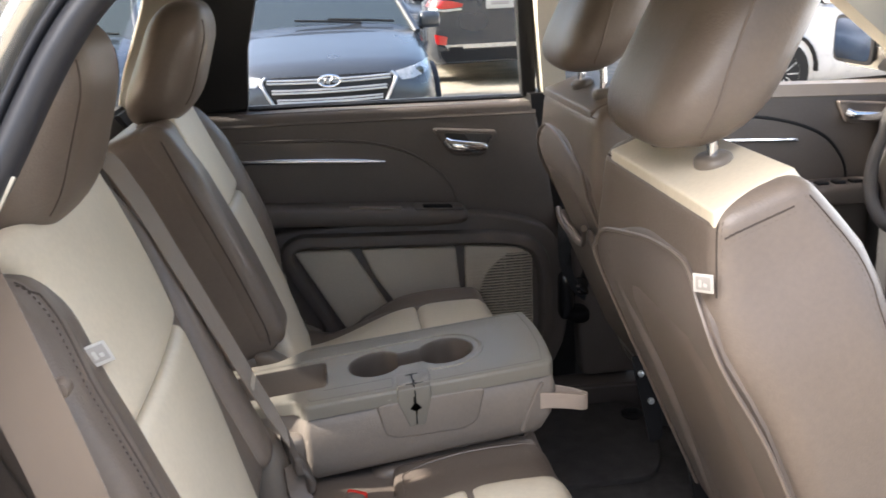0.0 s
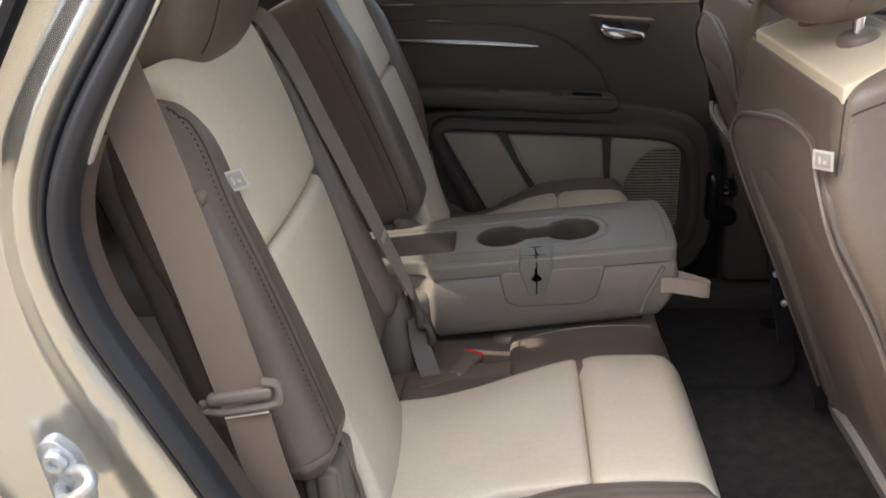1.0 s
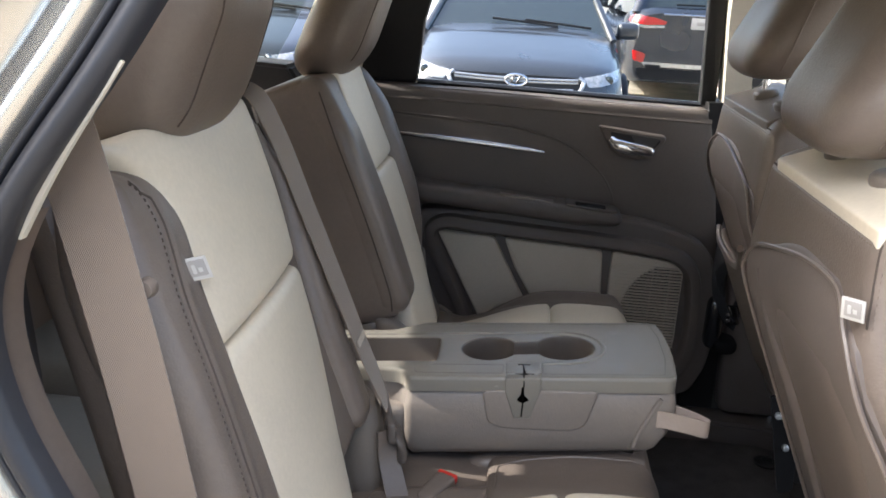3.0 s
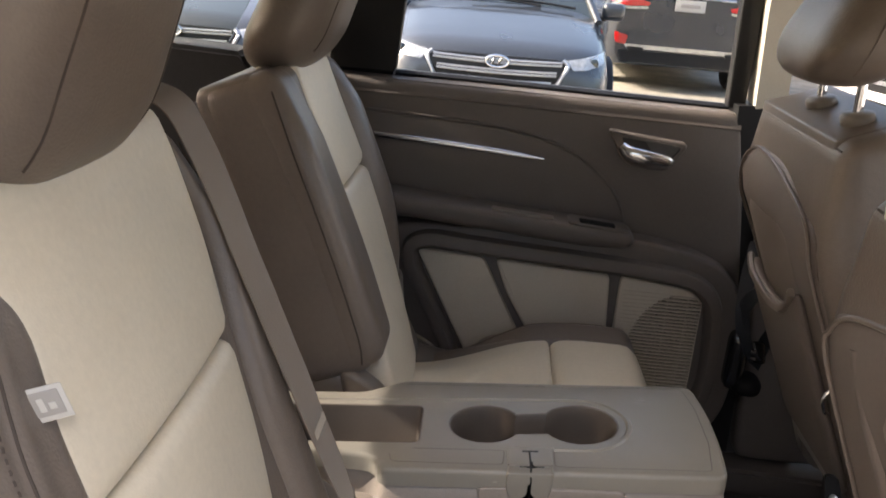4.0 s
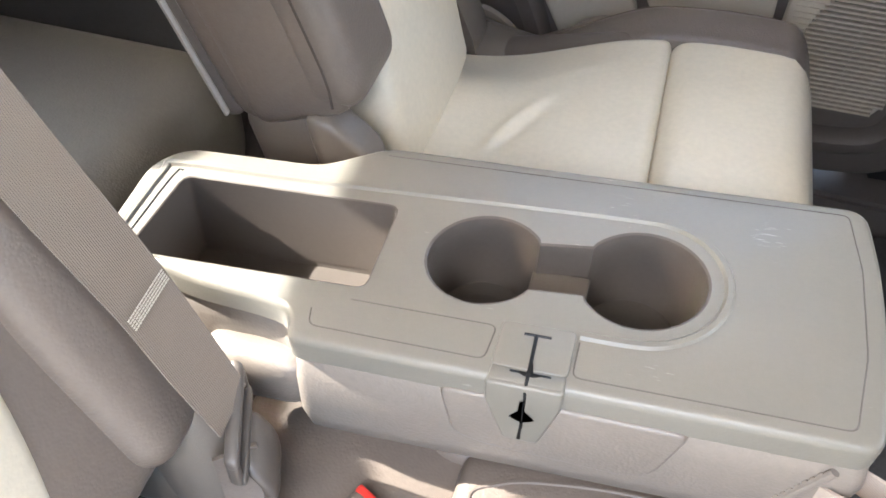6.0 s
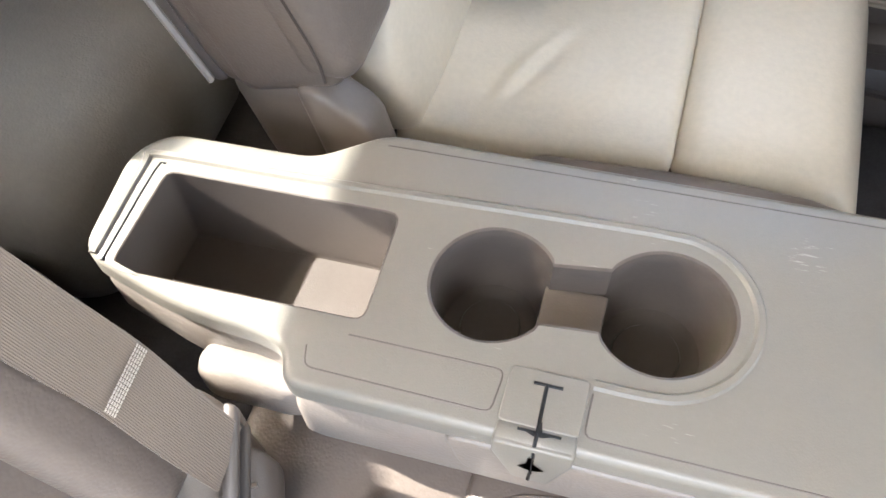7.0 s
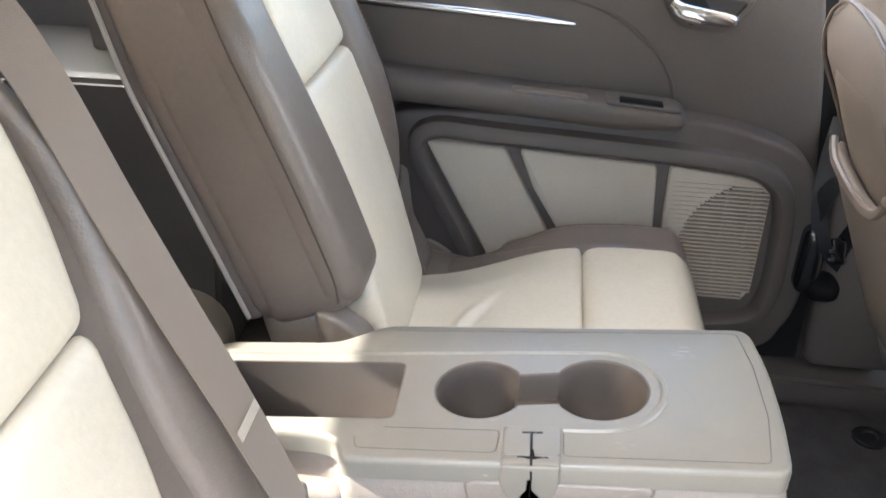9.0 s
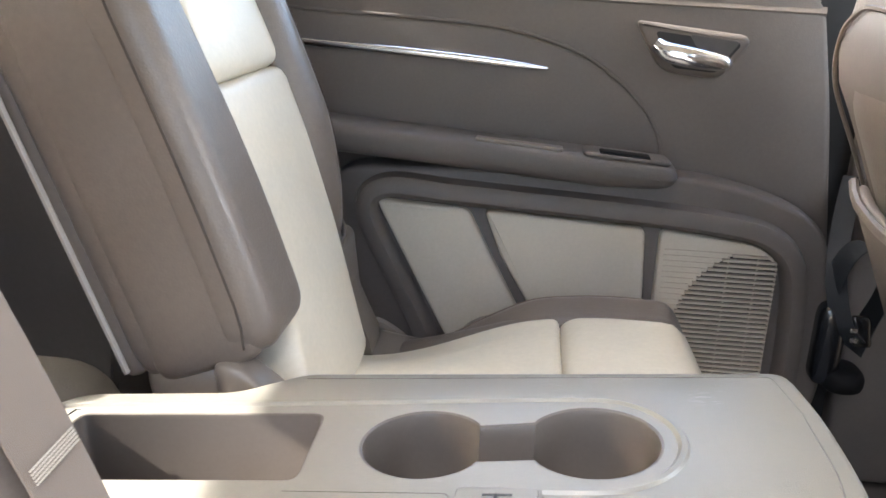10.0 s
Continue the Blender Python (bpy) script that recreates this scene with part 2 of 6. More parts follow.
def on_box(lo, hi, r, axis, side, p):
    """The point of a rounded box's skin over p, on the low (-1) or high (1) side of an axis."""
    d2 = 0.0
    for a in range(3):
        if a != axis:
            q = min(max(p[a], lo[a] + r[a]), hi[a] - r[a])
            d2 += ((p[a] - q) / r[a]) ** 2
    h = r[axis] * (1 - math.sqrt(max(0.0, 1 - d2)))
    out = list(p)
    out[axis] = hi[axis] - h if side > 0 else lo[axis] + h
    return tuple(out)


def rbox(lo, hi, r, n=(4, 4, 3), warp=None, bm=None):
    """A box with rounded edges; r may be three radii. warp moves each point."""
    bm = bm or bmesh.new()
    r = r if isinstance(r, tuple) else (r, r, r)
    r = tuple(min(r[k], (hi[k] - lo[k]) * 0.499) for k in range(3))
    ax = [ticks(lo[k], hi[k], r[k], n[k]) for k in range(3)]
    size = [len(a) - 1 for a in ax]
    made = {}

    def vert(i, j, k):
        if (i, j, k) not in made:
            p = (ax[0][i], ax[1][j], ax[2][k])
            q = [min(max(p[a], lo[a] + r[a]), hi[a] - r[a]) for a in range(3)]
            d = Vector([(p[a] - q[a]) / r[a] for a in range(3)])
            if d.length > 1e-9:
                d.normalize()
            p = [q[a] + r[a] * d[a] for a in range(3)]
            made[i, j, k] = bm.verts.new(warp(*p) if warp else p)
        return made[i, j, k]

    for a in range(3):
        b, c = (a + 1) % 3, (a + 2) % 3
        for end in (0, size[a]):
            for i in range(size[b]):
                for j in range(size[c]):
                    ring = []
                    for di, dj in ((0, 0), (1, 0), (1, 1), (0, 1)):
                        key = [0, 0, 0]
                        key[a], key[b], key[c] = end, i + di, j + dj
                        ring.append(vert(*key))
                    bm.faces.new(ring if end else ring[::-1])
    return bm


def spline(pts, n=8, closed=False):
    """A smooth line through the points (2D or 3D)."""
    pts = [Vector(p) for p in pts]
    m, out = len(pts), []
    for i in range(m if closed else m - 1):
        p1, p2 = pts[i], pts[(i + 1) % m]
        p0 = pts[(i - 1) % m] if closed or i else p1 * 2 - p2
        p3 = pts[(i + 2) % m] if closed or i + 2 < m else p2 * 2 - p1
        for k in range(n):
            t = k / n
            out.append(0.5 * (2 * p1 + (p2 - p0) * t + (2 * p0 - 5 * p1 + 4 * p2 - p3) * t * t + (3 * p1 - p0 - 3 * p2 + p3) * t ** 3))
    if not closed:
        out.append(pts[-1])
    return out


def rounded(pts, r, n=5):
    """An outline with its corners rounded by r (one radius, or one for each corner)."""
    out = []
    m = len(pts)
    for i in range(m):
        p, a, b = Vector(pts[i]), Vector(pts[i - 1]), Vector(pts[(i + 1) % m])
        rad = r[i] if isinstance(r, (list, tuple)) else r
        da, db = (a - p), (b - p)
        cut = min(rad, da.length * 0.49, db.length * 0.49)
        s, e = p + da.normalized() * cut, p + db.normalized() * cut
        for k in range(n + 1):
            t = k / n
            out.append((1 - t) ** 2 * s + 2 * t * (1 - t) * p + t * t * e)
    return out


def place(plane, u, v, w):
    return (u, w, v) if plane == "xz" else (u, v, w) if plane == "xy" else (w, u, v)


def prism(outline, w0, w1, plane="xz", bevel=0.0, seg=3, bm=None, warp=None):
    """An outline in a plane, made solid from w0 to w1 across it, its w1 rim rounded by bevel."""
    own = bmesh.new()
    a = [own.verts.new(place(plane, p[0], p[1], w0)) for p in outline]
    b = [own.verts.new(place(plane, p[0], p[1], w1)) for p in outline]
    own.faces.new(a)
    top = own.faces.new(b)
    for i in range(len(a)):
        j = (i + 1) % len(a)
        own.faces.new((a[i], a[j], b[j], b[i]))
    bmesh.ops.recalc_face_normals(own, faces=own.faces)
    if bevel:
        bmesh.ops.bevel(own, geom=list(top.edges), offset=bevel, segments=seg, profile=0.5, affect="EDGES")
    return join(own, bm, warp)


def join(own, bm, warp=None):
    if warp:
        for v in own.verts:
            v.co = warp(*v.co)
    if bm is None:
        return own
    me = bpy.data.meshes.new("tmp")
    own.to_mesh(me)
    own.free()
    bm.from_mesh(me)
    bpy.data.meshes.remove(me)
    return bm


def sweep(path, section, bm=None, up=(0, 0, 1), closed=False, caps=True, taper=None):
    """A 2D section carried along a line; its second axis keeps near up."""
    bm = bm or bmesh.new()
    path = [Vector(p) for p in path]
    path = [p for i, p in enumerate(path) if i == 0 or (p - path[i - 1]).length > 1e-6]
    m, rings = len(path), []
    up = Vector(up)
    for i, p in enumerate(path):
        a = path[i - 1] if i or closed else p
        b = path[(i + 1) % m] if i < m - 1 or closed else p
        t = (b - a).normalized()
        side = t.cross(up)
        side = side.normalized() if side.length > 1e-6 else Vector((1, 0, 0))
        over = side.cross(t)
        k = taper(i / (m - 1)) if taper else 1.0
        rings.append([bm.verts.new(p + side * (s[0] * k) + over * (s[1] * k)) for s in section])
    n = len(section)
    for i in range(m if closed else m - 1):
        A, B = rings[i], rings[(i + 1) % m]
        for j in range(n):
            bm.faces.new((A[j], A[(j + 1) % n], B[(j + 1) % n], B[j]))
    if caps and not closed:
        bm.faces.new(rings[0])
        bm.faces.new(rings[-1][::-1])
    return bm


def oval(a, b, n=8):
    return [(a * math.cos(2 * math.pi * k / n), b * math.sin(2 * math.pi * k / n)) for k in range(n)]


def lathe(profile, centre, axis="z", n=28, bm=None):
    """Rings of (radius, height) round an axis through centre."""
    bm = bm or bmesh.new()
    c, rings = Vector(centre), []
    for r, h in profile:
        ring = []
        for k in range(n):
            a = 2 * math.pi * k / n
            u, v = r * math.cos(a), r * math.sin(a)
            ring.append(bm.verts.new(c + Vector((u, v, h) if axis == "z" else (u, h, v) if axis == "y" else (h, u, v))))
        rings.append(ring)
    for A, B in zip(rings, rings[1:]):
        for k in range(n):
            bm.faces.new((A[k], A[(k + 1) % n], B[(k + 1) % n], B[k]))
    bm.faces.new(rings[0])
    bm.faces.new(rings[-1])
    return bm


def stitches(path, length=0.0035, gap=0.0035, w=0.0007, up=(0, 0, 1)):
    """Short raised threads along a line."""
    bm = bmesh.new()
    path = [Vector(p) for p in path]
    rest = 0.0
    for a, b in zip(path, path[1:]):
        d = (b - a)
        L = d.length
        if L < 1e-6:
            continue
        t = d / L
        s = rest
        while s < L:
            p, q = a + t * s, a + t * min(s + length, L + 0.002)
            sweep([p, (p + q) / 2 + Vector(up) * 0.0004, q], oval(w, w, 4), bm, up)
            s += length + gap
        rest = s - L
    return bm


def smooth01(x):
    x = min(1.0, max(0.0, x))
    return x * x * (3 - 2 * x)


YC = 0.015                                   # the car's middle line

# ---- the ground and the car's shell ----
bm = bmesh.new()
bmesh.ops.create_grid(bm, x_segments=60, y_segments=60, size=400)
for v in bm.verts:
    v.co.z = -0.42 + 0.03 * noise.noise(v.co * 0.15)
ground = tagged(link("ground", bm, GROUNDM), "dusty pale brown parking lot ground", "ground", kind="structure")

# floor of the cabin: footwell, raised ledge under the second row, rear floor
bm = bmesh.new()
prism([(0.455, -0.66), (1.75, -0.66), (1.75, 0.69), (0.455, 0.69)], -0.02, 0.035, "xy", bm=bm)
prism(rounded([(-1.5, -0.64), (0.44, -0.64), (0.455, -0.55), (0.455, 0.63), (-1.5, 0.63)], 0.02), -0.02, 0.20, "xy", 0.02, bm=bm)
floor = tagged(link("floor", bm, CARPET), "dark charcoal carpet floor with a raised ledge", "floor", kind="structure")
bm = prism(rounded([(-0.30, -0.668), (0.43, -0.668), (0.475, -0.62), (0.462, -0.50), (0.462, -0.40), (-0.30, -0.40)], 0.03), 0.12, 0.214, "xy", 0.02)
part("ledge_carpet", bm, LEDGECARPET, floor, "taupe carpet on the ledge beside the seat")
MAT_NEAR = rounded([(0.50, -0.53), (0.484, -0.42), (0.514, -0.28), (0.520, -0.098), (0.795, -0.098), (0.846, -0.145), (0.850, -0.28), (0.823, -0.50), (0.78, -0.56)], 0.04)
bm = prism(MAT_NEAR, 0.036, 0.050, "xy", 0.004)
rug = tagged(link("floor_mat", bm, MATRUG), "dark grey carpet floor mat in the footwell", "floor mat")
def floor_clip(x, y, z=0.052):
    bm = lathe([(0.030, 0), (0.030, 0.004), (0.026, 0.007), (0.014, 0.008), (0.012, 0.004), (0.001, 0.004)], (x, y, z), n=20)
    return tagged(link("mat_clip", bm, BLACK), "round black plastic clip on the floor mat", "mat clip", "mat clips")
part("binding", sweep([(p.x, p.y, 0.0475) for p in MAT_NEAR], oval(0.006, 0.005, 8), closed=True), BLACK, rug, "dark sewn binding")
floor_clip(0.563, -0.331, 0.050)
bm = prism(rounded([(0.49, 0.60), (0.52, 0.325), (0.80, 0.325), (0.85, 0.40), (0.90, 0.62), (0.86, 0.68), (0.56, 0.68)], 0.04), 0.036, 0.050, "xy", 0.004)
tagged(link("floor_mat", bm, MATRUG), "dark grey carpet floor mat behind the driver seat", "floor mat")
floor_clip(0.845, 0.60, 0.050)

# roof, with its headliner; it ends over the rear window
bm = rbox((-1.06, -0.60, 1.225), (1.55, 0.63, 1.275), 0.02, (6, 4, 1))
roof = tagged(link("roof", bm, PAINT), "gold painted car roof", "roof", kind="structure")
bm = rbox((-1.05, -0.60, 1.205), (1.5, 0.63, 1.222), 0.008, (6, 4, 1))
tagged(link("ceiling", bm, LINER), "pale cloth headliner", "ceiling", kind="structure")


# far side: rear quarter trim, pillars and doors
def wall_piece(name, outline, y0, y1, material, label, category="wall", bevel=0.008):
    bm = prism(outline, y0, y1, "xz", 0.0)
    if bevel:
        bmesh.ops.bevel(bm, geom=[e for e in bm.edges if e.calc_face_angle(0) > 0.6], offset=bevel, segments=2, affect="EDGES")
    return tagged(link(name, bm, material), label, category, kind="structure")


wall_piece("wall_left_rear", [(-1.6, -0.1), (-0.30, -0.1), (-0.13, 0.20), (-0.17, 0.5), (-0.34, 0.83), (-1.55, 0.86)], 0.70, 0.84, GREYTRIM, "dark grey rear quarter trim")
# The rear ledges reach inward to block sun beside the seat backs.
wall_piece("trim_ledge_left", [(-1.55, 0.20), (-0.27, 0.20), (-0.24, 0.60), (-0.27, 0.685), (-1.55, 0.68)], 0.43, 0.702, GREYTRIM, "grey storage ledge of the rear trim")
wall_piece("wall_left_sill", [(-0.35, -0.28), (1.75, -0.28), (1.75, 0.06), (-0.25, 0.12)], 0.70, 0.86, DOORTRIM, "brown rocker trim under the far doors")
bm = prism(rounded([(-0.350, 0.82), (-0.325, 0.88), (-0.300, 0.965), (-0.240, 1.085), (-0.185, 1.21), (-0.085, 1.21), (-0.150, 1.0), (-0.175, 0.86), (-0.165, 0.82)], 0.01), 0.735, 0.690, "xz", 0.008, warp=lambda x, y, z: (x, y - 0.10 * smooth01((z - 0.90) / 0.35), z))
tagged(link("pillar_left_rear", bm, LINER), "pale pillar trim behind the far door", "pillar", kind="structure")
bm = sweep([(0.70, 0.79, 0.10), (0.685, 0.775, 0.5), (0.66, 0.765, 0.865)], [(-0.05, -0.03), (0.05, -0.03), (0.04, 0.03), (-0.04, 0.03)], up=(0, -1, 0))
tagged(link("pillar_left_middle", bm, BLACK), "dark lower trim of the far middle pillar", "pillar", kind="structure")
bm = sweep([(0.668, 0.765, 0.866), (0.64, 0.70, 1.05), (0.62, 0.63, 1.22)], [(-0.022, -0.03), (0.05, -0.03), (0.04, 0.03), (-0.018, 0.03)], up=(0, -1, 0))
tagged(link("pillar_left_top", bm, LINER), "pale upper trim of the far middle pillar", "pillar", kind="structure")
wall_piece("wall_right_rear", [(-1.6, -0.1), (-0.40, -0.1), (-0.30, 0.5), (-0.36, 0.85), (-1.55, 0.86)], -0.80, -0.66, GREYTRIM, "dark grey rear quarter trim")
wall_piece("trim_ledge_right", [(-1.55, 0.20), (-0.45, 0.20), (-0.42, 0.60), (-0.45, 0.685), (-1.55, 0.68)], -0.662, -0.40, GREYTRIM, "grey storage ledge of the rear trim")
# Added to hide the third row and keep the gap dark from the camera.
wall_piece("trim_pillar_right", [(-0.48, 0.20), (-0.16, 0.20), (-0.18, 0.45), (-0.205, 0.60), (-0.225, 0.86), (-0.26, 1.0), (-0.50, 1.0)], -0.665, -0.565, GREYTRIM, "dark grey trim behind the near door")
wall_piece("wall_left_post", [(0.62, -0.2), (0.90, -0.2), (0.86, 0.84), (0.60, 0.84)], 0.775, 0.80, GREYTRIM, "grey inner side of the far middle pillar", bevel=0)
# Also set inward to keep sun off the far seat's outer bolster.
wall_piece("trim_pillar_left", [(-0.45, 0.20), (-0.18, 0.20), (-0.20, 0.50), (-0.26, 0.84), (-0.30, 0.898), (-0.50, 0.905)], 0.575, 0.688, GREYTRIM, "dark grey trim behind the far door")
QUARTER = rounded([(-1.45, 0.885), (-0.30, 0.885), (-0.222, 0.915), (-0.210, 0.96), (-0.140, 1.085), (-0.082, 1.18), (-0.14, 1.215), (-1.05, 1.215)], [0.03, 0.05, 0.02, 0.04, 0.05, 0.02, 0.05, 0.03], 4)
def tumble(x, y, z):
    return (x, y + 0.06 * smooth01((z - 0.85) / 0.35), z)
bm = prism(QUARTER, -0.735, -0.746, "xz", 0.0, warp=tumble)
tagged(link("window_3", bm, SKYGLASS), "dark tinted rear quarter window", "window", kind="structure")
bm = sweep([tumble(p[0], -0.751, p[1]) for p in QUARTER], [(-0.007, -0.008), (0.007, -0.008), (0.008, 0.001), (0.004, 0.004), (-0.005, 0.003)], up=(0, -1, 0), closed=True)
tagged(link("window_trim", bm, MATTE), "black rubber border of the quarter window", "window trim", kind="structure")
bm = prism(rounded([(-1.50, 0.86), (-0.40, 0.86), (-0.20, 1.20), (-1.10, 1.20)], 0.03), 0.775, 0.771, "xz", 0.0, warp=lambda x, y, z: (x, y - 0.10 * smooth01((z - 0.85) / 0.35), z))
tagged(link("window_4", bm, PRIVACY), "tinted far rear quarter window", "window", kind="structure")
# Unseen wall, raised so that less sky light reaches the rear.
wall_piece("wall_hatch", [(-0.80, -0.2), (0.84, -0.2), (0.78, 1.08), (-0.74, 1.08)], -1.66, -1.56, GREYTRIM, "dark grey unseen tailgate wall, raised to cut rear light").data.transform(Matrix(((0, 1, 0, 0), (1, 0, 0, 0), (0, 0, 1, 0), (0, 0, 0, 1))))
# Unseen tail pillars, added to keep the sun off the rear ledges.
for side, who in ((1, "left"), (-1, "right")):
    bm = sweep([(-1.55, side * 0.66 + YC, 0.84), (-1.30, side * 0.62 + YC, 1.03), (-1.06, side * 0.57 + YC, 1.215)], [(-0.05, -0.12), (0.05, -0.12), (0.05, 0.12), (-0.05, 0.12)], up=(0, 1, 0))
    tagged(link("pillar_" + who + "_tail", bm, LINER), "pale unseen tail pillar added to block the sun", "pillar", kind="structure")
bm = rbox((1.5, -0.72, 0.0), (1.85, 0.75, 0.82), 0.08, (2, 4, 4))
tagged(link("dashboard", bm, GREYTRIM), "dark grey soft plastic dashboard", "dashboard")


# ---- the far rear door ----
def far_door():
    e = tagged(new("door_1"), "closed dark brown rear door with beige pocket panels", "door", kind="structure")
    e.matrix_basis = Matrix.Translation((0.2, 0.74, 0.1))
    up = (0, -1, 0)
    bm = prism(rounded([(-0.36, 0.855), (0.632, 0.845), (0.66, 0.70), (0.69, 0.5), (0.71, 0.29), (0.675, 0.16), (0.55, 0.11), (-0.10, 0.11), (-0.20, 0.35), (-0.36, 0.70)], 0.03), 0.80, 0.735, "xz", 0.012)
    part("panel", bm, DOORTRIM, e)
    bm = sweep([(-0.36, 0.765, 0.845), (0.1, 0.765, 0.842), (0.632, 0.765, 0.834)], [(-0.03, -0.035), (0.02, -0.035), (0.032, -0.018), (0.022, 0.01), (-0.03, 0.012)], up=(0, 0, 1))
    part("window_sill", bm, DOORTRIM, e)
    bm = sweep([(-0.36, 0.79, 0.862), (0.1, 0.79, 0.859), (0.632, 0.79, 0.85)], oval(0.010, 0.007, 6))
    part("window_seal", bm, RUBBER, e)
    bm = sweep([(-0.049, 0.775, 0.85), (-0.049, 0.775, 0.878)], oval(0.0035, 0.0035, 8), up=(1, 0, 0))
    part("lock_pin", bm, CHROME, e)
    bm = prism(rounded([(-0.22, 0.862), (-0.046, 0.862), (-0.030, 1.0), (0.03, 1.20), (-0.13, 1.20)], 0.01), 0.79, 0.760, "xz", 0.004, warp=lambda x, y, z: (x, y - 0.12 * smooth01((z - 0.86) / 0.40), z))
    part("rear_frame", bm, BLACK, e, "black rear window frame")
    bm = prism(rounded([(0.606, 0.852), (0.640, 0.852), (0.612, 1.20), (0.565, 1.20)], 0.006), 0.79, 0.762, "xz", 0.004, warp=lambda x, y, z: (x, y - 0.12 * smooth01((z - 0.86) / 0.40), z))
    part("front_frame", bm, BLACK, e, "black window frame")
    bm = prism([(-0.05, 0.855), (0.612, 0.848), (0.58, 1.20), (0.02, 1.20)], 0.784, 0.781, "xz", 0.0, warp=lambda x, y, z: (x, y - 0.12 * smooth01((z - 0.86) / 0.40), z))
    pane = part("window_pane", bm, GLASS, e, "clear window glass")
    pane.visible_shadow = False
    # padded upper panel behind a curved edge line
    edge = spline([(-0.30, 0.80), (-0.086, 0.791), (0.12, 0.783), (0.22, 0.773), (0.316, 0.743), (0.39, 0.69), (0.425, 0.64), (0.436, 0.60)], 6)
    out = [tuple(p) for p in edge] + [(0.43, 0.585), (-0.30, 0.585)]
    bm = prism(out, 0.745, 0.728, "xz", 0.007)
    part("upper_pad", bm, DOORTRIM, e)
    bm = sweep([(p[0], 0.730, p[1] + 0.001) for p in edge], oval(0.0028, 0.002, 6), up=up)
    part("pad_seam", bm, DOORTRIM, e)
    # chrome strip
    strip = spline([(-0.30, 0.755), (-0.1, 0.746), (0.08, 0.738), (0.263, 0.7255)], 5)
    bm = sweep([(p[0], 0.722, p[1]) for p in strip], oval(0.0065, 0.005, 10), up=up, taper=lambda t: 1.0 if t < 0.9 else 1.0 - (t - 0.9) * 7)
    part("chrome_strip", bm, CHROME, e, "thin chrome trim strip")
    # handle
    cup = rounded([(0.378, 0.797), (0.53, 0.783), (0.536, 0.772), (0.500, 0.722), (0.43, 0.728), (0.412, 0.74)], 0.012)
    bm = prism(cup, 0.74, 0.722, "xz", 0.006)
    plate = part("handle_plate", bm, TAUPE, e)
    plate.data.materials[0] = DOORTRIM
    inner = rounded([(0.405, 0.784), (0.52, 0.773), (0.522, 0.768), (0.494, 0.731), (0.435, 0.735)], 0.008)
    bm = prism(inner, 0.735, 0.7205, "xz", 0.0)
    part("handle_recess", bm, BLACK, plate)
    bm = prism(rounded([(0.452, 0.781), (0.521, 0.774), (0.503, 0.748), (0.475, 0.750)], 0.006), 0.735, 0.7195, "xz", 0.0)
    part("handle_well", bm, GREYTRIM, plate)
    lever = spline([(0.408, 0.714, 0.767), (0.425, 0.703, 0.757), (0.46, 0.700, 0.751), (0.50, 0.706, 0.746), (0.508, 0.712, 0.746)], 5)
    bm = sweep(lever, oval(0.011, 0.006, 10), up=up, taper=lambda t: 0.75 + 0.5 * math.sin(math.pi * min(1, t + 0.1)))
    part("door_handle", bm, CHROME, plate, "chrome door pull")
    # armrest
    def lean(x, y, z):
        return (x, y, z - 0.07 * (x - 0.2) + 0.008 * smooth01((x - 0.36) / 0.09) * (z < 0.60))
    bm = rbox((-0.32, 0.655, 0.583), (0.452, 0.745, 0.628), (0.03, 0.020, 0.016), (10, 2, 2), lean)
    rest = part("armrest", bm, DOORTRIM, e)
    bm = rbox((0.170, 0.664, 0.6245), (0.292, 0.688, 0.6300), 0.0025, (2, 1, 1), lean)
    part("pull_slot", bm, TAUPE, rest)
    bm = rbox((0.320, 0.661, 0.623), (0.440, 0.715, 0.6315), (0.012, 0.006, 0.004), (2, 1, 1), lean)
    part("switch_plate", bm, DOORTRIM, rest)
    bm = rbox((0.342, 0.663, 0.627), (0.412, 0.689, 0.6338), 0.003, (2, 1, 1), lean)
    part("window_switch", bm, MATTE, rest, "black window switch")
    # lower moulding that frames the pocket
    frame_path = spline([(0.128, 0.24), (0.105, 0.33), (0.055, 0.43), (0.016, 0.515), (0.045, 0.553), (0.15, 0.549), (0.40, 0.537), (0.52, 0.528), (0.59, 0.512), (0.628, 0.47), (0.64, 0.38), (0.638, 0.28), (0.60, 0.225), (0.45, 0.21)], 6)
    bm = sweep([(p[0], 0.672, p[1]) for p in frame_path], [(-0.019, -0.016), (-0.014, 0.008), (-0.006, 0.014), (0.008, 0.014), (0.016, 0.006), (0.020, -0.016)], up=up)
    part("pocket_frame", bm, DOORTRIM, e)
    outer = spline([(-0.03, 0.20), (-0.06, 0.40), (-0.035, 0.560), (0.1, 0.582), (0.30, 0.588), (0.446, 0.590), (0.534, 0.580), (0.615, 0.556), (0.658, 0.528), (0.680, 0.480), (0.693, 0.40), (0.699, 0.32), (0.68, 0.215), (0.61, 0.155), (0.3, 0.14)], 6)
    bm = prism([(p[0], p[1]) for p in outer], 0.745, 0.684, "xz", 0.009)
    part("lower_panel", bm, DOORTRIM, e)
    # beige panels in the pocket
    bm = prism(rounded([(0.030, 0.533), (0.164, 0.527), (0.20, 0.46), (0.247, 0.375), (0.25, 0.27), (0.17, 0.27), (0.10, 0.40)], 0.012), 0.69, 0.668, "xz", 0.005)
    part("pocket_panel", bm, DOORINS, e, "beige padded panel")
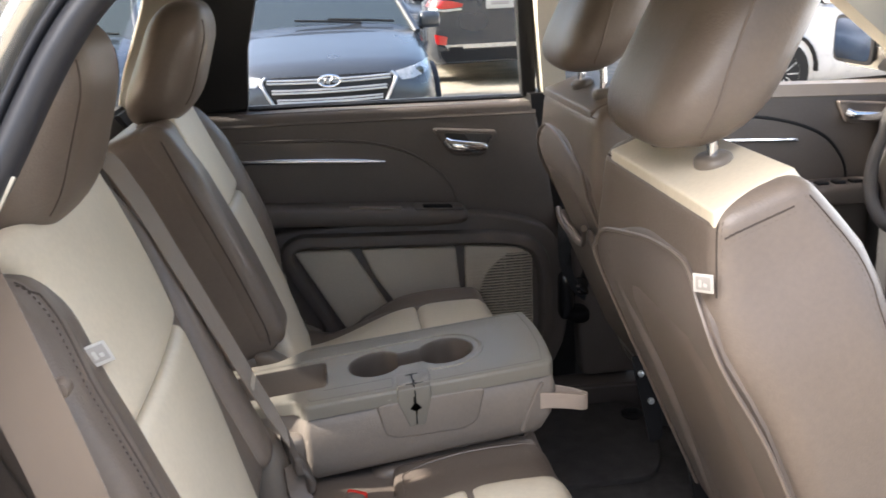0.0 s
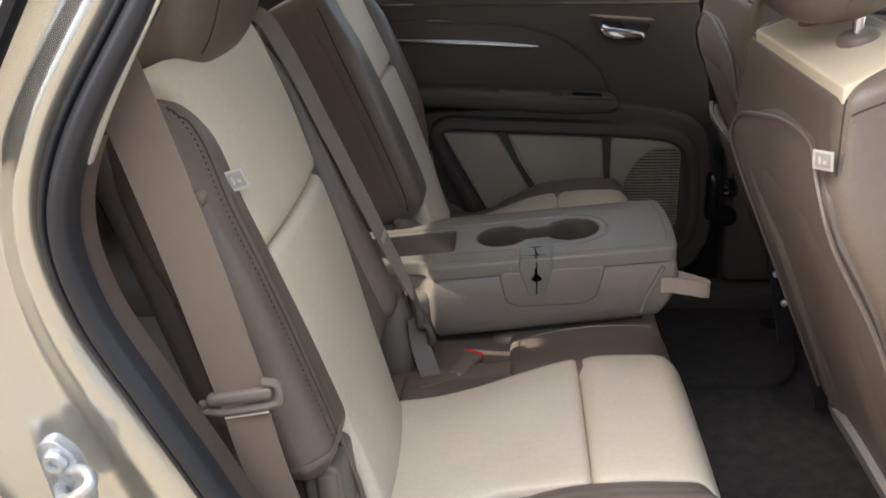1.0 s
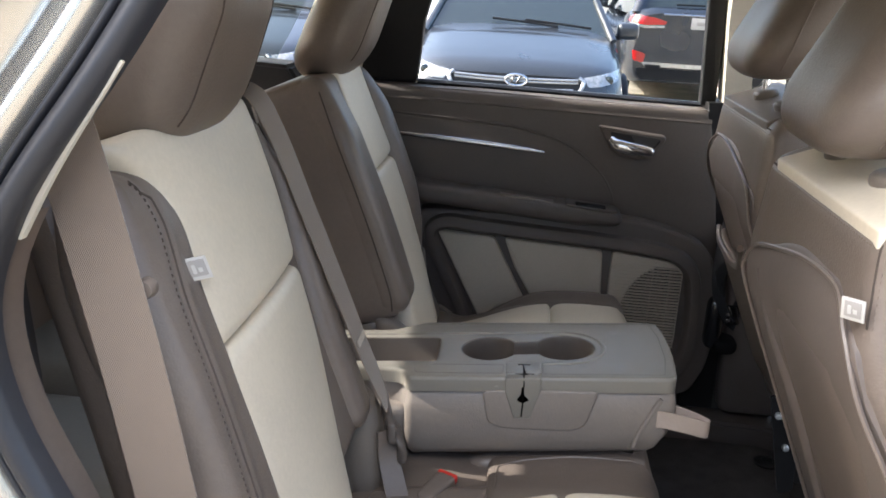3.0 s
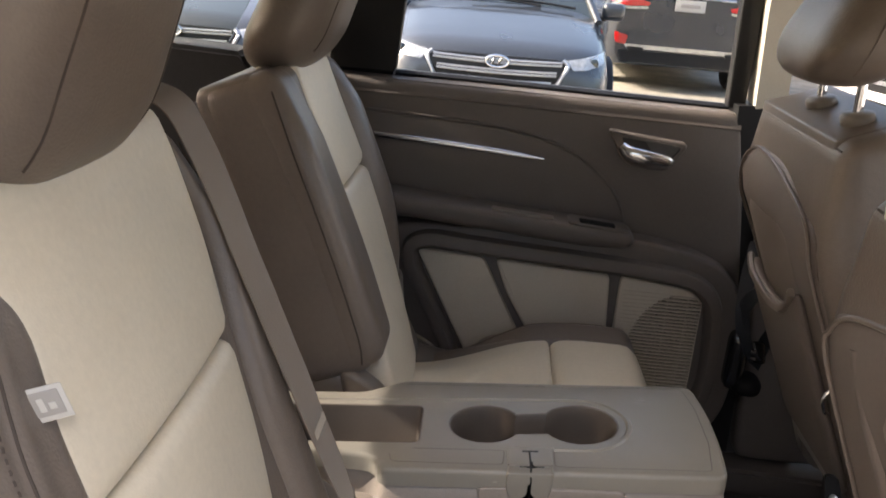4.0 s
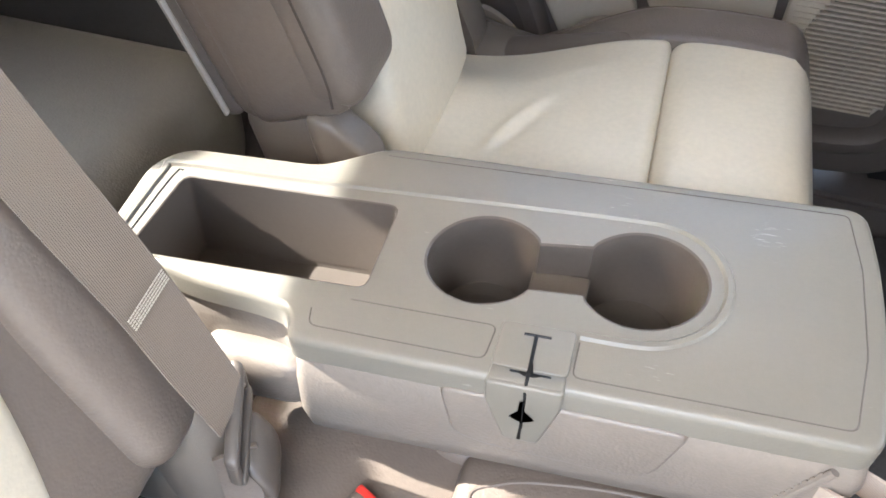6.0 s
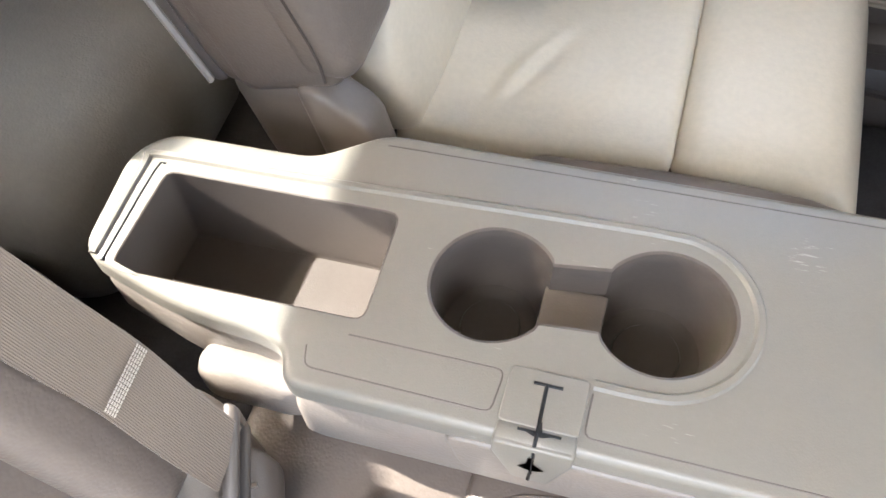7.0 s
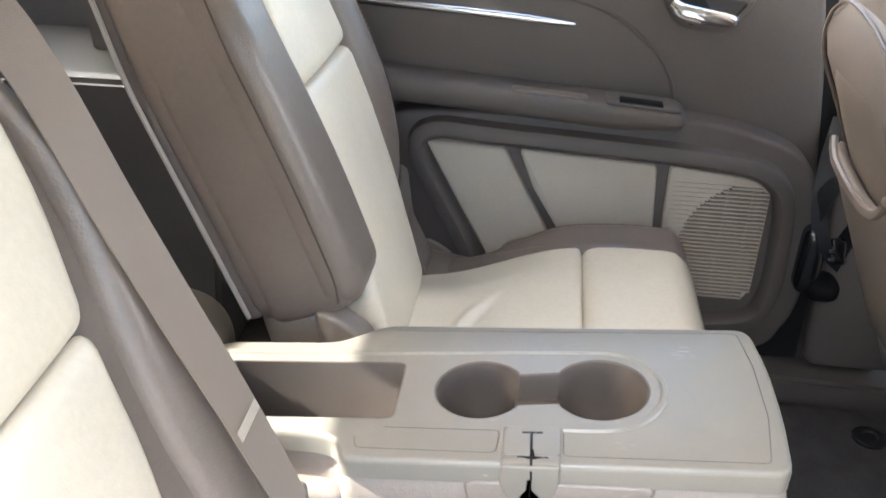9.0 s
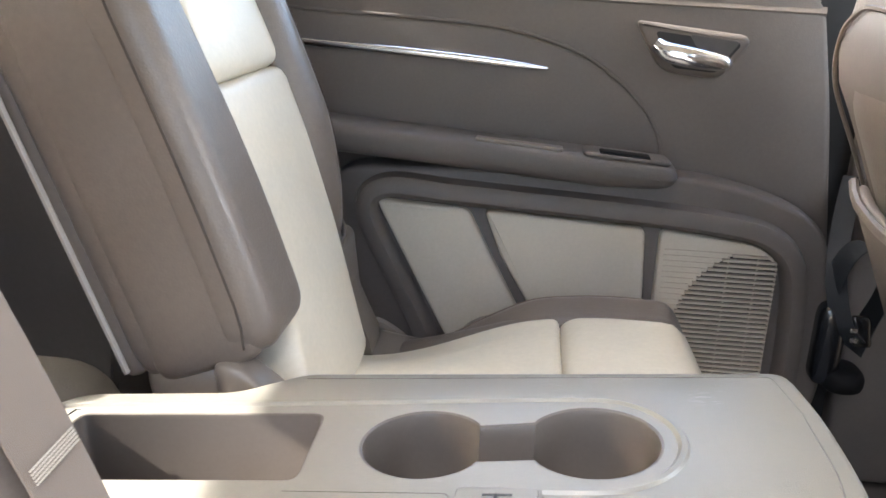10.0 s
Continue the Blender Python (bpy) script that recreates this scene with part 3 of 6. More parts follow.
    bm = prism(rounded([(0.188, 0.527), (0.416, 0.515), (0.424, 0.40), (0.424, 0.27), (0.28, 0.27), (0.265, 0.38), (0.215, 0.46)], 0.010), 0.69, 0.667, "xz", 0.005)
    part("pocket_panel", bm, DOORINS, e, "beige padded panel")
    bm = prism(rounded([(0.438, 0.516), (0.575, 0.500), (0.605, 0.478), (0.606, 0.30), (0.595, 0.272), (0.438, 0.27)], 0.012), 0.69, 0.670, "xz", 0.004)
    grille = part("speaker_panel", bm, DOORINS, e, "beige panel with a slatted loudspeaker grille")
    def arc_left(z):
        dz = (z - 0.365) / 0.135
        return 0.60 - 0.132 * math.sqrt(max(0.02, 1 - dz * dz))
    zs = [0.276 + 0.0105 * k for k in range(21)]
    rim = [(arc_left(z) + 0.002, z) for z in zs] + [(0.601 - (0.012 if z < 0.29 else 0) - max(0, z - 0.478) * 1.6, z) for z in reversed(zs)]
    bm = prism(rim, 0.685, 0.6685, "xz", 0.0)
    part("speaker_mesh", bm, MESHGREY, grille)
    for k in range(29):
        z = 0.279 + 0.0074 * k
        left, right = arc_left(z), 0.603 - (0.012 if z < 0.29 else 0) - max(0, z - 0.478) * 1.6
        if right - left < 0.02:
            continue
        bm = rbox((left - 0.002, 0.6625, z - 0.0018), (right, 0.6705, z + 0.0018), 0.0009, (1, 1, 1))
        part("grille_slat", bm, SLAT, grille)
    for k in range(26):
        z = 0.280 + 0.0083 * k
        if arc_left(z) > 0.455:
            bm = rbox((0.446, 0.6685, z - 0.0012), (arc_left(z) - 0.003, 0.6705, z + 0.0012), 0.0006, (1, 1, 1))
            part("panel_rib", bm, DOORINS, grille)
    for x in (0.535, 0.575):
        bm = rbox((x, 0.6672, 0.285), (x + 0.002, 0.672, 0.484), 0.0008, (1, 1, 1))
        part("grille_rib", bm, SLAT, grille)
    return e


far_door()


# ---- seats of the second row ----
def seat_row(mirror, base_label):
    """One outer seat of the row, built for the near side and mirrored for the far one."""
    def S(x, y, z):
        return (x, 2 * YC - y, z) if mirror else (x, y, z)
    yb = S(0, -0.36, 0)[1]
    e = thing("rear_seat", base_label, "car seat", (0.2, yb, 0.214), group="second row seats")

    def back(y, s, d):
        bulge = (0.010 if mirror else 0.002) * math.sin(math.pi * min(1, max(0, s / 0.56)))
        d = d + bulge * smooth01((d + 0.10) / 0.06)
        k = 1 - 0.10 * smooth01((s - 0.40) / 0.16)          # shoulders draw in
        y = -0.36 + (y + 0.36) * k
        return S(0.048 - 0.36 * s + 0.933 * d, y, 0.42 + 0.933 * s + 0.36 * d)

    def backbox(y0, y1, s0, s1, d0, d1, r, n, extra=None):
        def w(x, y, z):
            s, d = z, x
            if extra:
                y, s, d = extra(y, s, d)
            return back(y, s, d)
        return rbox((d0, y0, s0), (d1, y1, s1), r, n, w)

    backrest = part("backrest", backbox(-0.545 if not mirror else -0.562, -0.137, 0.104 if mirror else 0.07, 0.545, -0.115, -0.018, (0.014 if mirror else 0.048, 0.014 if mirror else 0.06, 0.04), (3, 6, 8)), BROWN, e, "brown leather backrest with a beige insert")
    # the insert narrows towards the seat; its inner edge flares out again near the top
    if mirror:
        IN_EDGE = [(-0.06, -0.198), (0.06, -0.200), (0.125, -0.236), (0.20, -0.244), (0.34, -0.246), (0.42, -0.254), (0.60, -0.260)]
        OUT_EDGE = [(-0.06, -0.425), (0.14, -0.470), (0.34, -0.490), (0.50, -0.500), (0.58, -0.505)]
    else:
        IN_EDGE = [(-0.06, -0.312), (0.0, -0.300), (0.06, -0.274), (0.10, -0.258), (0.15, -0.240), (0.20, -0.226), (0.25, -0.218), (0.30, -0.213), (0.34, -0.206), (0.40, -0.187), (0.45, -0.172), (0.52, -0.150), (0.60, -0.150)]
        OUT_EDGE = [(-0.06, -0.540), (0.05, -0.514), (0.15, -0.508), (0.22, -0.511), (0.30, -0.517), (0.40, -0.510), (0.455, -0.496), (0.50, -0.510), (0.53, -0.536), (0.56, -0.585)]
    SEAM_EDGE = [(0.08, -0.566), (0.15, -0.564), (0.30, -0.560), (0.40, -0.553), (0.46, -0.543), (0.50, -0.539), (0.525, -0.548), (0.55, -0.580)]

    def along(table, s):
        """The edge at height s, its corners eased."""
        def at(q):
            q = min(max(q, table[0][0]), table[-1][0])
            for (s0, v0), (s1, v1) in zip(table, table[1:]):
                if q <= s1:
                    return v0 + (v1 - v0) * (q - s0) / (s1 - s0)
        w = 0.04 if mirror else 0.018
        return (at(s - w) + 2 * at(s) + at(s + w)) / 4

    def lie(s):
        """How far the near backrest's face stands forward at height s."""
        return 0.0 if mirror else -0.009 + 0.013 * smooth01((s - 0.08) / 0.27)

    def insert(s0, s1, d0):
        def shape(y, s, d):
            u = y                                               # 0 at the outer edge, 1 at the inner one
            t = 2 * u - 1
            fold = 0.0011 * noise.noise(Vector((u * 3.1, s * 11, 5))) if mirror else 0.0006 * noise.noise(Vector((u * 3, s * 9, 2)))
            if mirror:                                          # soft dents along the outer side
                fold -= 0.005 * math.exp(-((u - 0.22) / 0.10) ** 2 - ((s - 0.19) / 0.035) ** 2)
            o = along(OUT_EDGE, s) - (0 if mirror else 0.010)
            y = o + (along(IN_EDGE, s) - o) * u
            return y, s, d + ((0.006 * (1 - t * t) + fold + lie(s) - (0 if mirror else 0.009 * u * u)) if d > -0.05 else 0)
        return backbox(0.0, 1.0, s0, s1, d0, 0.006, (0.020, 0.055, 0.018), (3, 14, 16), shape)

    part("upper_insert", insert(0.336, 0.550 if mirror else 0.562, -0.06 if mirror else -0.09), BEIGE, backrest, "beige leather")
    part("lower_insert", insert(-0.03, 0.337, -0.06), BEIGE, backrest, "beige leather")

    def wing(y, s, d):
        belly = smooth01((s - 0.10) / 0.18) * (1 - smooth01((s - 0.42) / 0.14))
        out = smooth01((-0.50 - y) / 0.07)
        return y, s, d + 0.022 * belly - 0.012 * out - 0.018 * (1 - smooth01((s - 0.06) / 0.12))

    def side_roll(u, s, d):
        """The near side's roll: a strip beside the insert, a drawn-in seam, then the full roll."""
        o, q = -0.606 + 0.014 * smooth01((s - 0.44) / 0.10), along(OUT_EDGE, s) + 0.024
        y = o + (q - o) * u
        front = smooth01((d + 0.055) / 0.05)
        full = smooth01((s - 0.09) / 0.07) * (1 - smooth01((s - 0.44) / 0.10))
        m = along(SEAM_EDGE, s)
        d += front * (lie(s) - 0.002 + 0.002 * full * math.exp(-((y - m - 0.014) / 0.008) ** 2) - 0.010 * full * max(0.0, (m - y) / 0.045) ** 2 - 0.0010 * math.exp(-((y - m) / 0.005) ** 2) - 0.010 * smooth01((s - 0.46) / 0.09))
        return y, s, d

    if mirror:
        roll = backbox(-0.588, -0.466, 0.086, 0.538, -0.060, 0.008, (0.036, 0.040, 0.036), (4, 18, 22), wing)
    else:
        roll = backbox(0.0, 1.0, 0.092, 0.545, -0.075, 0.010, (0.045, 0.22, 0.030), (5, 40, 34), side_roll)
    roll_skin = BVHTree.FromBMesh(roll)
    part("outer_bolster", roll, BROWN, backrest)
    part("outer_flank", backbox(-0.552 if mirror else -0.575, -0.496, -0.05, 0.10, -0.10, -0.022 if not mirror else -0.04, (0.02, 0.02, 0.02), (2, 2, 3)), BROWN, backrest)
    part("inner_bolster", backbox(-0.280, -0.135, 0.096 if mirror else 0.066, 0.54, -0.10, 0.004 if mirror else -0.010, (0.016, 0.015, 0.024), (3, 3, 10)), BROWN, backrest)

    def slim(y, s, d):
        """The inner roll narrows and flattens towards the top."""
        f = smooth01((s - 0.20) / 0.30) * (0.15 if mirror else 0.62)
        return -0.1335 + (y + 0.1335) * (1 - f), s, d - 0.014 * smooth01((s - 0.42) / 0.12)
    part("inner_roll", backbox(-0.246 if mirror else -0.205, -0.1335, 0.100 if mirror else 0.07, 0.543, -0.040, 0.024 if mirror else 0.009, (0.024, 0.026, 0.030), (3, 4, 14), slim), BROWN, backrest)
    part("back_shell", backbox(-0.490, -0.140, 0.112 if mirror else 0.075, 0.53, -0.128, -0.108, (0.008, 0.008, 0.008), (1, 4, 6)), BACKFELT, backrest, "brown vinyl back panel")
    heights = [0.108 + 0.424 * k / 48 for k in range(49)]
    if mirror:
        run = [(q, -0.536 + 0.006 * smooth01((q - 0.20) / 0.20) - 0.022 * smooth01((q - 0.44) / 0.08)) for q in heights]
    else:
        run = [(q, along(SEAM_EDGE, q) - 0.0105) for q in heights]
    seam_way = [back(y + 0.0105, q, 0.03) for q, y in run]
    thread_way = [back(y + (0.001 if mirror else 0.0045), q, 0.03) for q, y in run]
    part("seam", sweep(hug(roll_skin, seam_way, 0.0002, (0.93, 0, 0.36)), oval(0.0014, 0.0010, 6), up=(0.9, 0, 0.3)), SEAM, backrest)
    part("stitching", stitches(hug(roll_skin, thread_way, 0.0008, (0.93, 0, 0.36)), 0.0034, 0.0032, 0.0011, up=(0.9, 0, 0.3)), SEAM, backrest)
    if not mirror:
        rear = spline([(-0.214, -0.560, 0.915), (-0.203, -0.570, 0.883), (-0.181, -0.572, 0.803), (-0.150, -0.572, 0.684), (-0.130, -0.572, 0.605), (-0.105, -0.570, 0.50)], 6)
        part("side_welt", sweep(rear, [(-0.016, -0.012), (-0.006, 0.006), (0.006, 0.008), (0.022, 0.002), (0.030, -0.012)], up=(0, -1, 0)), BROWN, backrest)
    low = 0.112 if mirror else 0.075
    edge = [back(-0.1332, low + (0.515 - low) * k / 20, -0.004 - 0.006 * smooth01((0.03 - (0.515 - low) * k / 20) / 0.03)) for k in range(21)]
    part("side_seam", sweep(edge, oval(0.0013, 0.0013, 6), up=(0, 1, 0)), SEAM, backrest)
    # welted hem under the outer side; it turns down beside the insert
    if mirror:
        ring = [(-0.580, 0.108, -0.056), (-0.585, 0.110, -0.045), (-0.584, 0.112, -0.030), (-0.576, 0.109, -0.003), (-0.557, 0.103, 0.0078), (-0.530, 0.095, 0.0085), (-0.508, 0.088, 0.002)]
        band_line = spline([back(*wing(*q)) for q in ring], 5)
    else:
        ring = [(-0.63, 0.118, -0.065), (-0.63, 0.116, -0.045), (-0.63, 0.114, -0.022), (-0.612, 0.112, 0.010), (-0.592, 0.111, 0.02), (-0.570, 0.111, 0.02), (-0.545, 0.114, 0.02)]
        band_line = hug(roll_skin, spline([back(*q) for q in ring], 6), 0.0004)
    part("hem", sweep(band_line, oval(0.0030, 0.0070, 10), up=(0.15, -0.1, 1)), BROWN, backrest)
    if mirror:
        down = spline([back(*wing(-0.509, 0.088, 0.001)), back(-0.505, 0.06, -0.020), back(-0.500, 0.02, -0.026), back(-0.494, -0.05, -0.045)], 5)
    else:
        down = spline([back(-0.545, 0.114, -0.004), back(-0.541, 0.085, -0.010), back(-0.540, 0.03, -0.016), back(-0.548, -0.03, -0.030)], 5)
    part("welt", sweep(down, oval(0.0034, 0.0034, 8), up=(0, 1, 0)), BROWN, backrest)
    rear_edge = [back(-0.1365, low + 0.008 + (0.517 - low) * k / 16, -0.122) for k in range(17)]
    part("panel_edge", sweep(rear_edge, oval(0.0028, 0.0040, 6), up=(0, 1, 0)), PALETRIM if mirror else BACKFELT, backrest)

    # cushion
    def top(x):
        return 0.398 + 0.034 * smooth01((x - 0.08) / 0.30)

    def sit(y0, y1, x0, x1, z0, lift, r, n, crowned=0.0, rise=None, flare=False):
        def w(x, y, z):
            t = (z - z0) / 0.10
            zz = z0 + t * (top(x) + lift - z0)
            if crowned and t > 0.6:
                u = (y - (y0 + y1) / 2) / ((y1 - y0) / 2)
                v = (x - (x0 + x1) / 2) / ((x1 - x0) / 2)
                zz += crowned * (1 - u * u) * (1 - v * v * 0.7)
            if x > 0.415:                                        # the front nose rolls under
                zz -= 0.09 * max(0, (x - (0.430 if mirror else 0.415)) / 0.06) ** 2.4 * t
            if rise:
                zz += rise(x, y) * t
            if mirror:                                           # far seat's outer rear corner, lowered to fit the camera's view
                zz -= 0.05 * smooth01((0.28 - x) / 0.25) * smooth01((-0.34 - y) / 0.16) * t
            if y < -0.49 and x < 0.24 and y1 < -0.45:
                y -= 0.022 * smooth01((0.24 - x) / 0.14)
            if flare and not mirror:                             # the insert swings out towards the backrest
                y = -0.36 + (y + 0.36) * (1 + 0.30 * smooth01((0.21 - x) / 0.15)) if y < -0.36 else -0.36 + (y + 0.36) * (1 - 0.56 * smooth01((0.33 - x) / 0.32))
            return S(x, y, zz)
        return rbox((x0, y0, z0), (x1, y1, z0 + 0.10), r, n, w)

    cushion = part("cushion", sit(-0.570, -0.137, 0.07, 0.464 if mirror else 0.452, 0.315, -0.018, (0.03, 0.03, 0.03), (20, 18, 2)), BROWN, e, "brown leather cushion with a beige insert")
    def creases(x, y):
        """Soft folds pressed into the leather of the far seat."""
        if not mirror:
            return 0.0015 * noise.noise(Vector((x * 9, y * 9, 3)))
        z = 0.0
        for cx, cy, a, l, w, h in ((0.140, -0.292, -1.09, 0.050, 0.008, 0.0065), (0.157, -0.300, -1.05, 0.045, 0.009, -0.0050), (0.118, -0.262, -1.2, 0.030, 0.008, -0.003), (0.20, -0.42, -0.5, 0.05, 0.014, 0.002)):
            u = (x - cx) * math.cos(a) + (y - cy) * math.sin(a)
            v = -(x - cx) * math.sin(a) + (y - cy) * math.cos(a)
            z += h * math.exp(-(u / l) ** 2 - (v / w) ** 2)
        return z + 0.0015 * noise.noise(Vector((x * 9, y * 9, 3)))

    part("rear_insert", sit(-0.503, -0.203, 0.03, 0.301, 0.34, 0.004, (0.012, 0.014, 0.016), (56, 60, 2), 0.008, creases, True), BEIGE, cushion, "beige leather")
    part("front_insert", sit(-0.503, -0.203, 0.2995, 0.488 if mirror else 0.472, 0.335, 0.004, (0.028, 0.014, 0.018), (8, 8, 2), 0.006), BEIGE, cushion, "beige leather")
    def lift_off(x, y):
        """The roll sinks towards its heel and falls away to the insert."""
        return -0.036 * (1 - smooth01((x - 0.09) / 0.20)) - (0.006 if mirror else 0.027) * smooth01((y + 0.570) / 0.055)

    puff = 0.004 if mirror else 0.034
    side = sit(-0.588, -0.497, 0.112, 0.484 if mirror else 0.463, 0.325 if mirror else 0.340, puff, (0.040, 0.022, 0.024), (30, 12, 4), 0.0, lift_off)
    side_skin = BVHTree.FromBMesh(side)
    part("outer_bolster", side, BROWN, cushion)
    if mirror:
        part("inner_bolster", sit(-0.207, -0.125, 0.16, 0.480, 0.325, 0.004, (0.03, 0.028, 0.026), (10, 3, 3)), BROWN, cushion)
    else:
        inner = sit(-0.250, -0.060, 0.198, 0.466, 0.325, 0.0, (0.014, 0.018, 0.020), (12, 10, 3), 0.0, lambda x, y: -0.020 * smooth01((y + 0.23) / 0.12))
        inner_skin = BVHTree.FromBMesh(inner)
        part("inner_bolster", inner, BROWN, cushion)
        strip = sit(-0.330, -0.168, 0.030, 0.204, 0.325, -0.006, (0.016, 0.016, 0.016), (10, 12, 3), 0.0, lambda x, y: -0.014 * smooth01((y + 0.27) / 0.09))
        strip_skin = BVHTree.FromBMesh(strip)
        part("inner_flap", strip, BROWN, cushion)
        hemline = hug(strip_skin, spline([(0.062, -0.232, 0.40), (0.085, -0.212, 0.40), (0.115, -0.186, 0.40), (0.140, -0.176, 0.40), (0.182, -0.1745, 0.40), (0.200, -0.168, 0.40)], 6), 0.0003)
        part("pocket_welt", sweep(hemline, oval(0.0018, 0.0016, 6)), BROWN, cushion)
    if not mirror:
        part("buckle_pocket", rbox((0.0, -0.215, 0.318), (0.215, 0.110, 0.370), (0.02, 0.02, 0.012), (3, 6, 1)), BROWN, cushion)
        rim = [(0.203, -0.170, 0.42), (0.2035, -0.140, 0.42), (0.206, -0.105, 0.42), (0.226, -0.092, 0.42), (0.260, -0.083, 0.43), (0.385, -0.072, 0.44), (0.440, -0.068, 0.44)]
        part("pocket_welt", sweep(hug(inner_skin, spline(rim, 6), 0.0004), oval(0.0018, 0.0016, 6)), BROWN, cushion)
        part("centre_cushion", sit(-0.070, 0.152, 0.165, 0.462, 0.325, -0.024, (0.03, 0.020, 0.026), (8, 4, 3)), BROWN, cushion)
    flap = sit(-0.550 if mirror else -0.562, -0.490, 0.000, 0.30, 0.33, -0.006, (0.03, 0.024, 0.024), (16, 6, 4))
    flap_skin = BVHTree.FromBMesh(flap)
    part("outer_flap", flap, BROWN, cushion)
    # seam and stitches along the roll's shoulder, from the heel to the front and down
    edge_way = [(0.117, 0.372), (0.1145, 0.386), (0.119, 0.398), (0.132, 0.4035), (0.147, 0.409), (0.186, 0.428), (0.23, 0.4445), (0.273, 0.4555), (0.335, 0.464), (0.377, 0.4665), (0.402, 0.466), (0.420, 0.458), (0.430, 0.440), (0.4365, 0.400), (0.441, 0.341)]
    sink = lambda x: 0.030 + 0.05 * smooth01((0.28 - x) / 0.25) if mirror else 0
    way = spline([S(x, -0.5850, z - sink(x)) for x, z in edge_way], 6)
    part("seam", sweep(hug(side_skin, way, 0.0002), oval(0.0014, 0.0014, 6), up=(0, 1, 0)), SEAM, cushion)
    below = spline([S(x + (0.004 if x < 0.13 else -0.005 if x > 0.41 else 0), -0.592, z - (0.0 if x < 0.13 or x > 0.425 else 0.0075) - sink(x)) for x, z in edge_way], 6)
    part("stitching", stitches(hug(side_skin, below, 0.0005), 0.0034, 0.0030, 0.0010), THREAD_TAN, cushion)
    ridge = spline([S(x, -0.5830, z + 0.0035 - sink(x)) for x, z in edge_way[3:12]], 6)
    part("welt", sweep(hug(side_skin, ridge, 0.0), oval(0.0022, 0.0016, 6), up=(0, 1, 0)), BROWN, cushion)
    if not mirror:
        flap_seam = spline([(0.122, -0.56, 0.40), (0.095, -0.56, 0.403), (0.066, -0.56, 0.400), (0.044, -0.56, 0.388)], 6)
        part("seam", sweep(hug(flap_skin, flap_seam, 0.0002), oval(0.0013, 0.0013, 6), up=(0, 1, 0)), SEAM, cushion)

    # head restraint: leans forward and thins as it goes up
    hx = -0.172 if mirror else -0.190

    def head(x, y, z):
        t = (z - 0.925) / 0.22
        k = 1 - 0.22 * t * t
        x = hx + x * (1 - 0.20 * t) + 0.088 * t - 0.03 * max(0, t - 0.6)
        return S(x, -0.36 + (y + 0.36) * k, z - 0.012 * math.cos((y + 0.36) / 0.14 * 1.5))
    hbox = ((-0.066, -0.492, 0.914), (0.066, -0.228, 1.130), (0.052, 0.080, 0.070))
    hr = part("headrest", rbox(*hbox, (2, 4, 4), head), BROWN, e, "brown leather head restraint")
    for y in (-0.415, -0.305):
        a, b = S(hx, y, 0.89), S(hx - 0.003, y, 0.95)
        part("post", sweep([a, b], oval(0.006, 0.006, 10), up=(1, 0, 0)), CHROME, hr)
    for y in (-0.448, -0.272):
        p = [head(*on_box(*hbox, 0, 1, (0, y, 0.950 + 0.145 * k / 20))) for k in range(21)]
        part("head_seam", sweep(p, oval(0.0011, 0.0011, 6), up=(0, 1, 0)), SEAM, hr)

    # lower side trim: hinge cover and side shield with levers
    cover = rounded([(-0.034, 0.488), (-0.018, 0.512), (0.010, 0.508), (0.020, 0.425), (0.050, 0.300), (0.014, 0.240), (-0.010, 0.290)], 0.018)
    hinge = part("hinge_cover", prism(cover, -0.50, -0.588, "xz", 0.007, 4, warp=S), TAUPE, e, "taupe plastic hinge cover")
    foot = rounded([(-0.004, 0.365), (0.034, 0.357), (0.134, 0.341), (0.141, 0.325), (0.114, 0.244), (0.010, 0.240)], 0.016)
    part("hinge_foot", prism(foot, -0.50, -0.586, "xz", 0.007, 4, warp=S), TAUPE, hinge)
    web = rounded([(-0.010, 0.470), (0.006, 0.468), (0.050, 0.372), (0.056, 0.335), (0.0, 0.335)], 0.008)
    part("hinge_web", prism(web, -0.50, -0.570, "xz", 0.004, 2, warp=S), TAUPE, hinge)
    # rounded rib down its front edge
    rib = spline([S(-0.006, -0.586, 0.500), S(-0.002, -0.589, 0.43), S(0.010, -0.590, 0.375), S(0.040, -0.590, 0.343), S(0.128, -0.588, 0.328)], 6)
    part("cover_rib", sweep(rib, [(-0.016, -0.006), (-0.013, 0.004), (-0.006, 0.008), (0.005, 0.008), (0.011, 0.003), (0.013, -0.006)], up=S(0, -1, 0) if not mirror else (0, 1, 0)), TAUPE, hinge)
    bm = prism(rounded([(0.104, 0.214), (0.128, 0.262), (0.145, 0.335), (0.185, 0.362), (0.345, 0.402), (0.372, 0.37), (0.428, 0.214)], 0.015), -0.45, -0.590, "xz", 0.008, warp=S)
    shield = part("side_shield", bm, TAUPE, e, "taupe plastic side shield")
    # raised arch round the levers, broad over the top and narrower down its legs
    arc = spline([S(x, -0.596, z) for x, z in ((0.150, 0.242), (0.168, 0.295), (0.186, 0.338), (0.203, 0.354), (0.235, 0.3615), (0.295, 0.372), (0.322, 0.374), (0.340, 0.362), (0.354, 0.330), (0.384, 0.250))], 6)
    bm = sweep(arc, [(-0.028, -0.014), (-0.0275, 0.002), (-0.0235, 0.0095), (-0.020, 0.012), (0.020, 0.012), (0.0235, 0.0095), (0.0275, 0.002), (0.028, -0.014)], up=(0, 1, 0) if mirror else (0, -1, 0), taper=lambda t: 0.74 + 0.26 * smooth01(t / 0.30) * smooth01((1 - t) / 0.30))
    part("shield_frame", bm, TAUPE, shield)
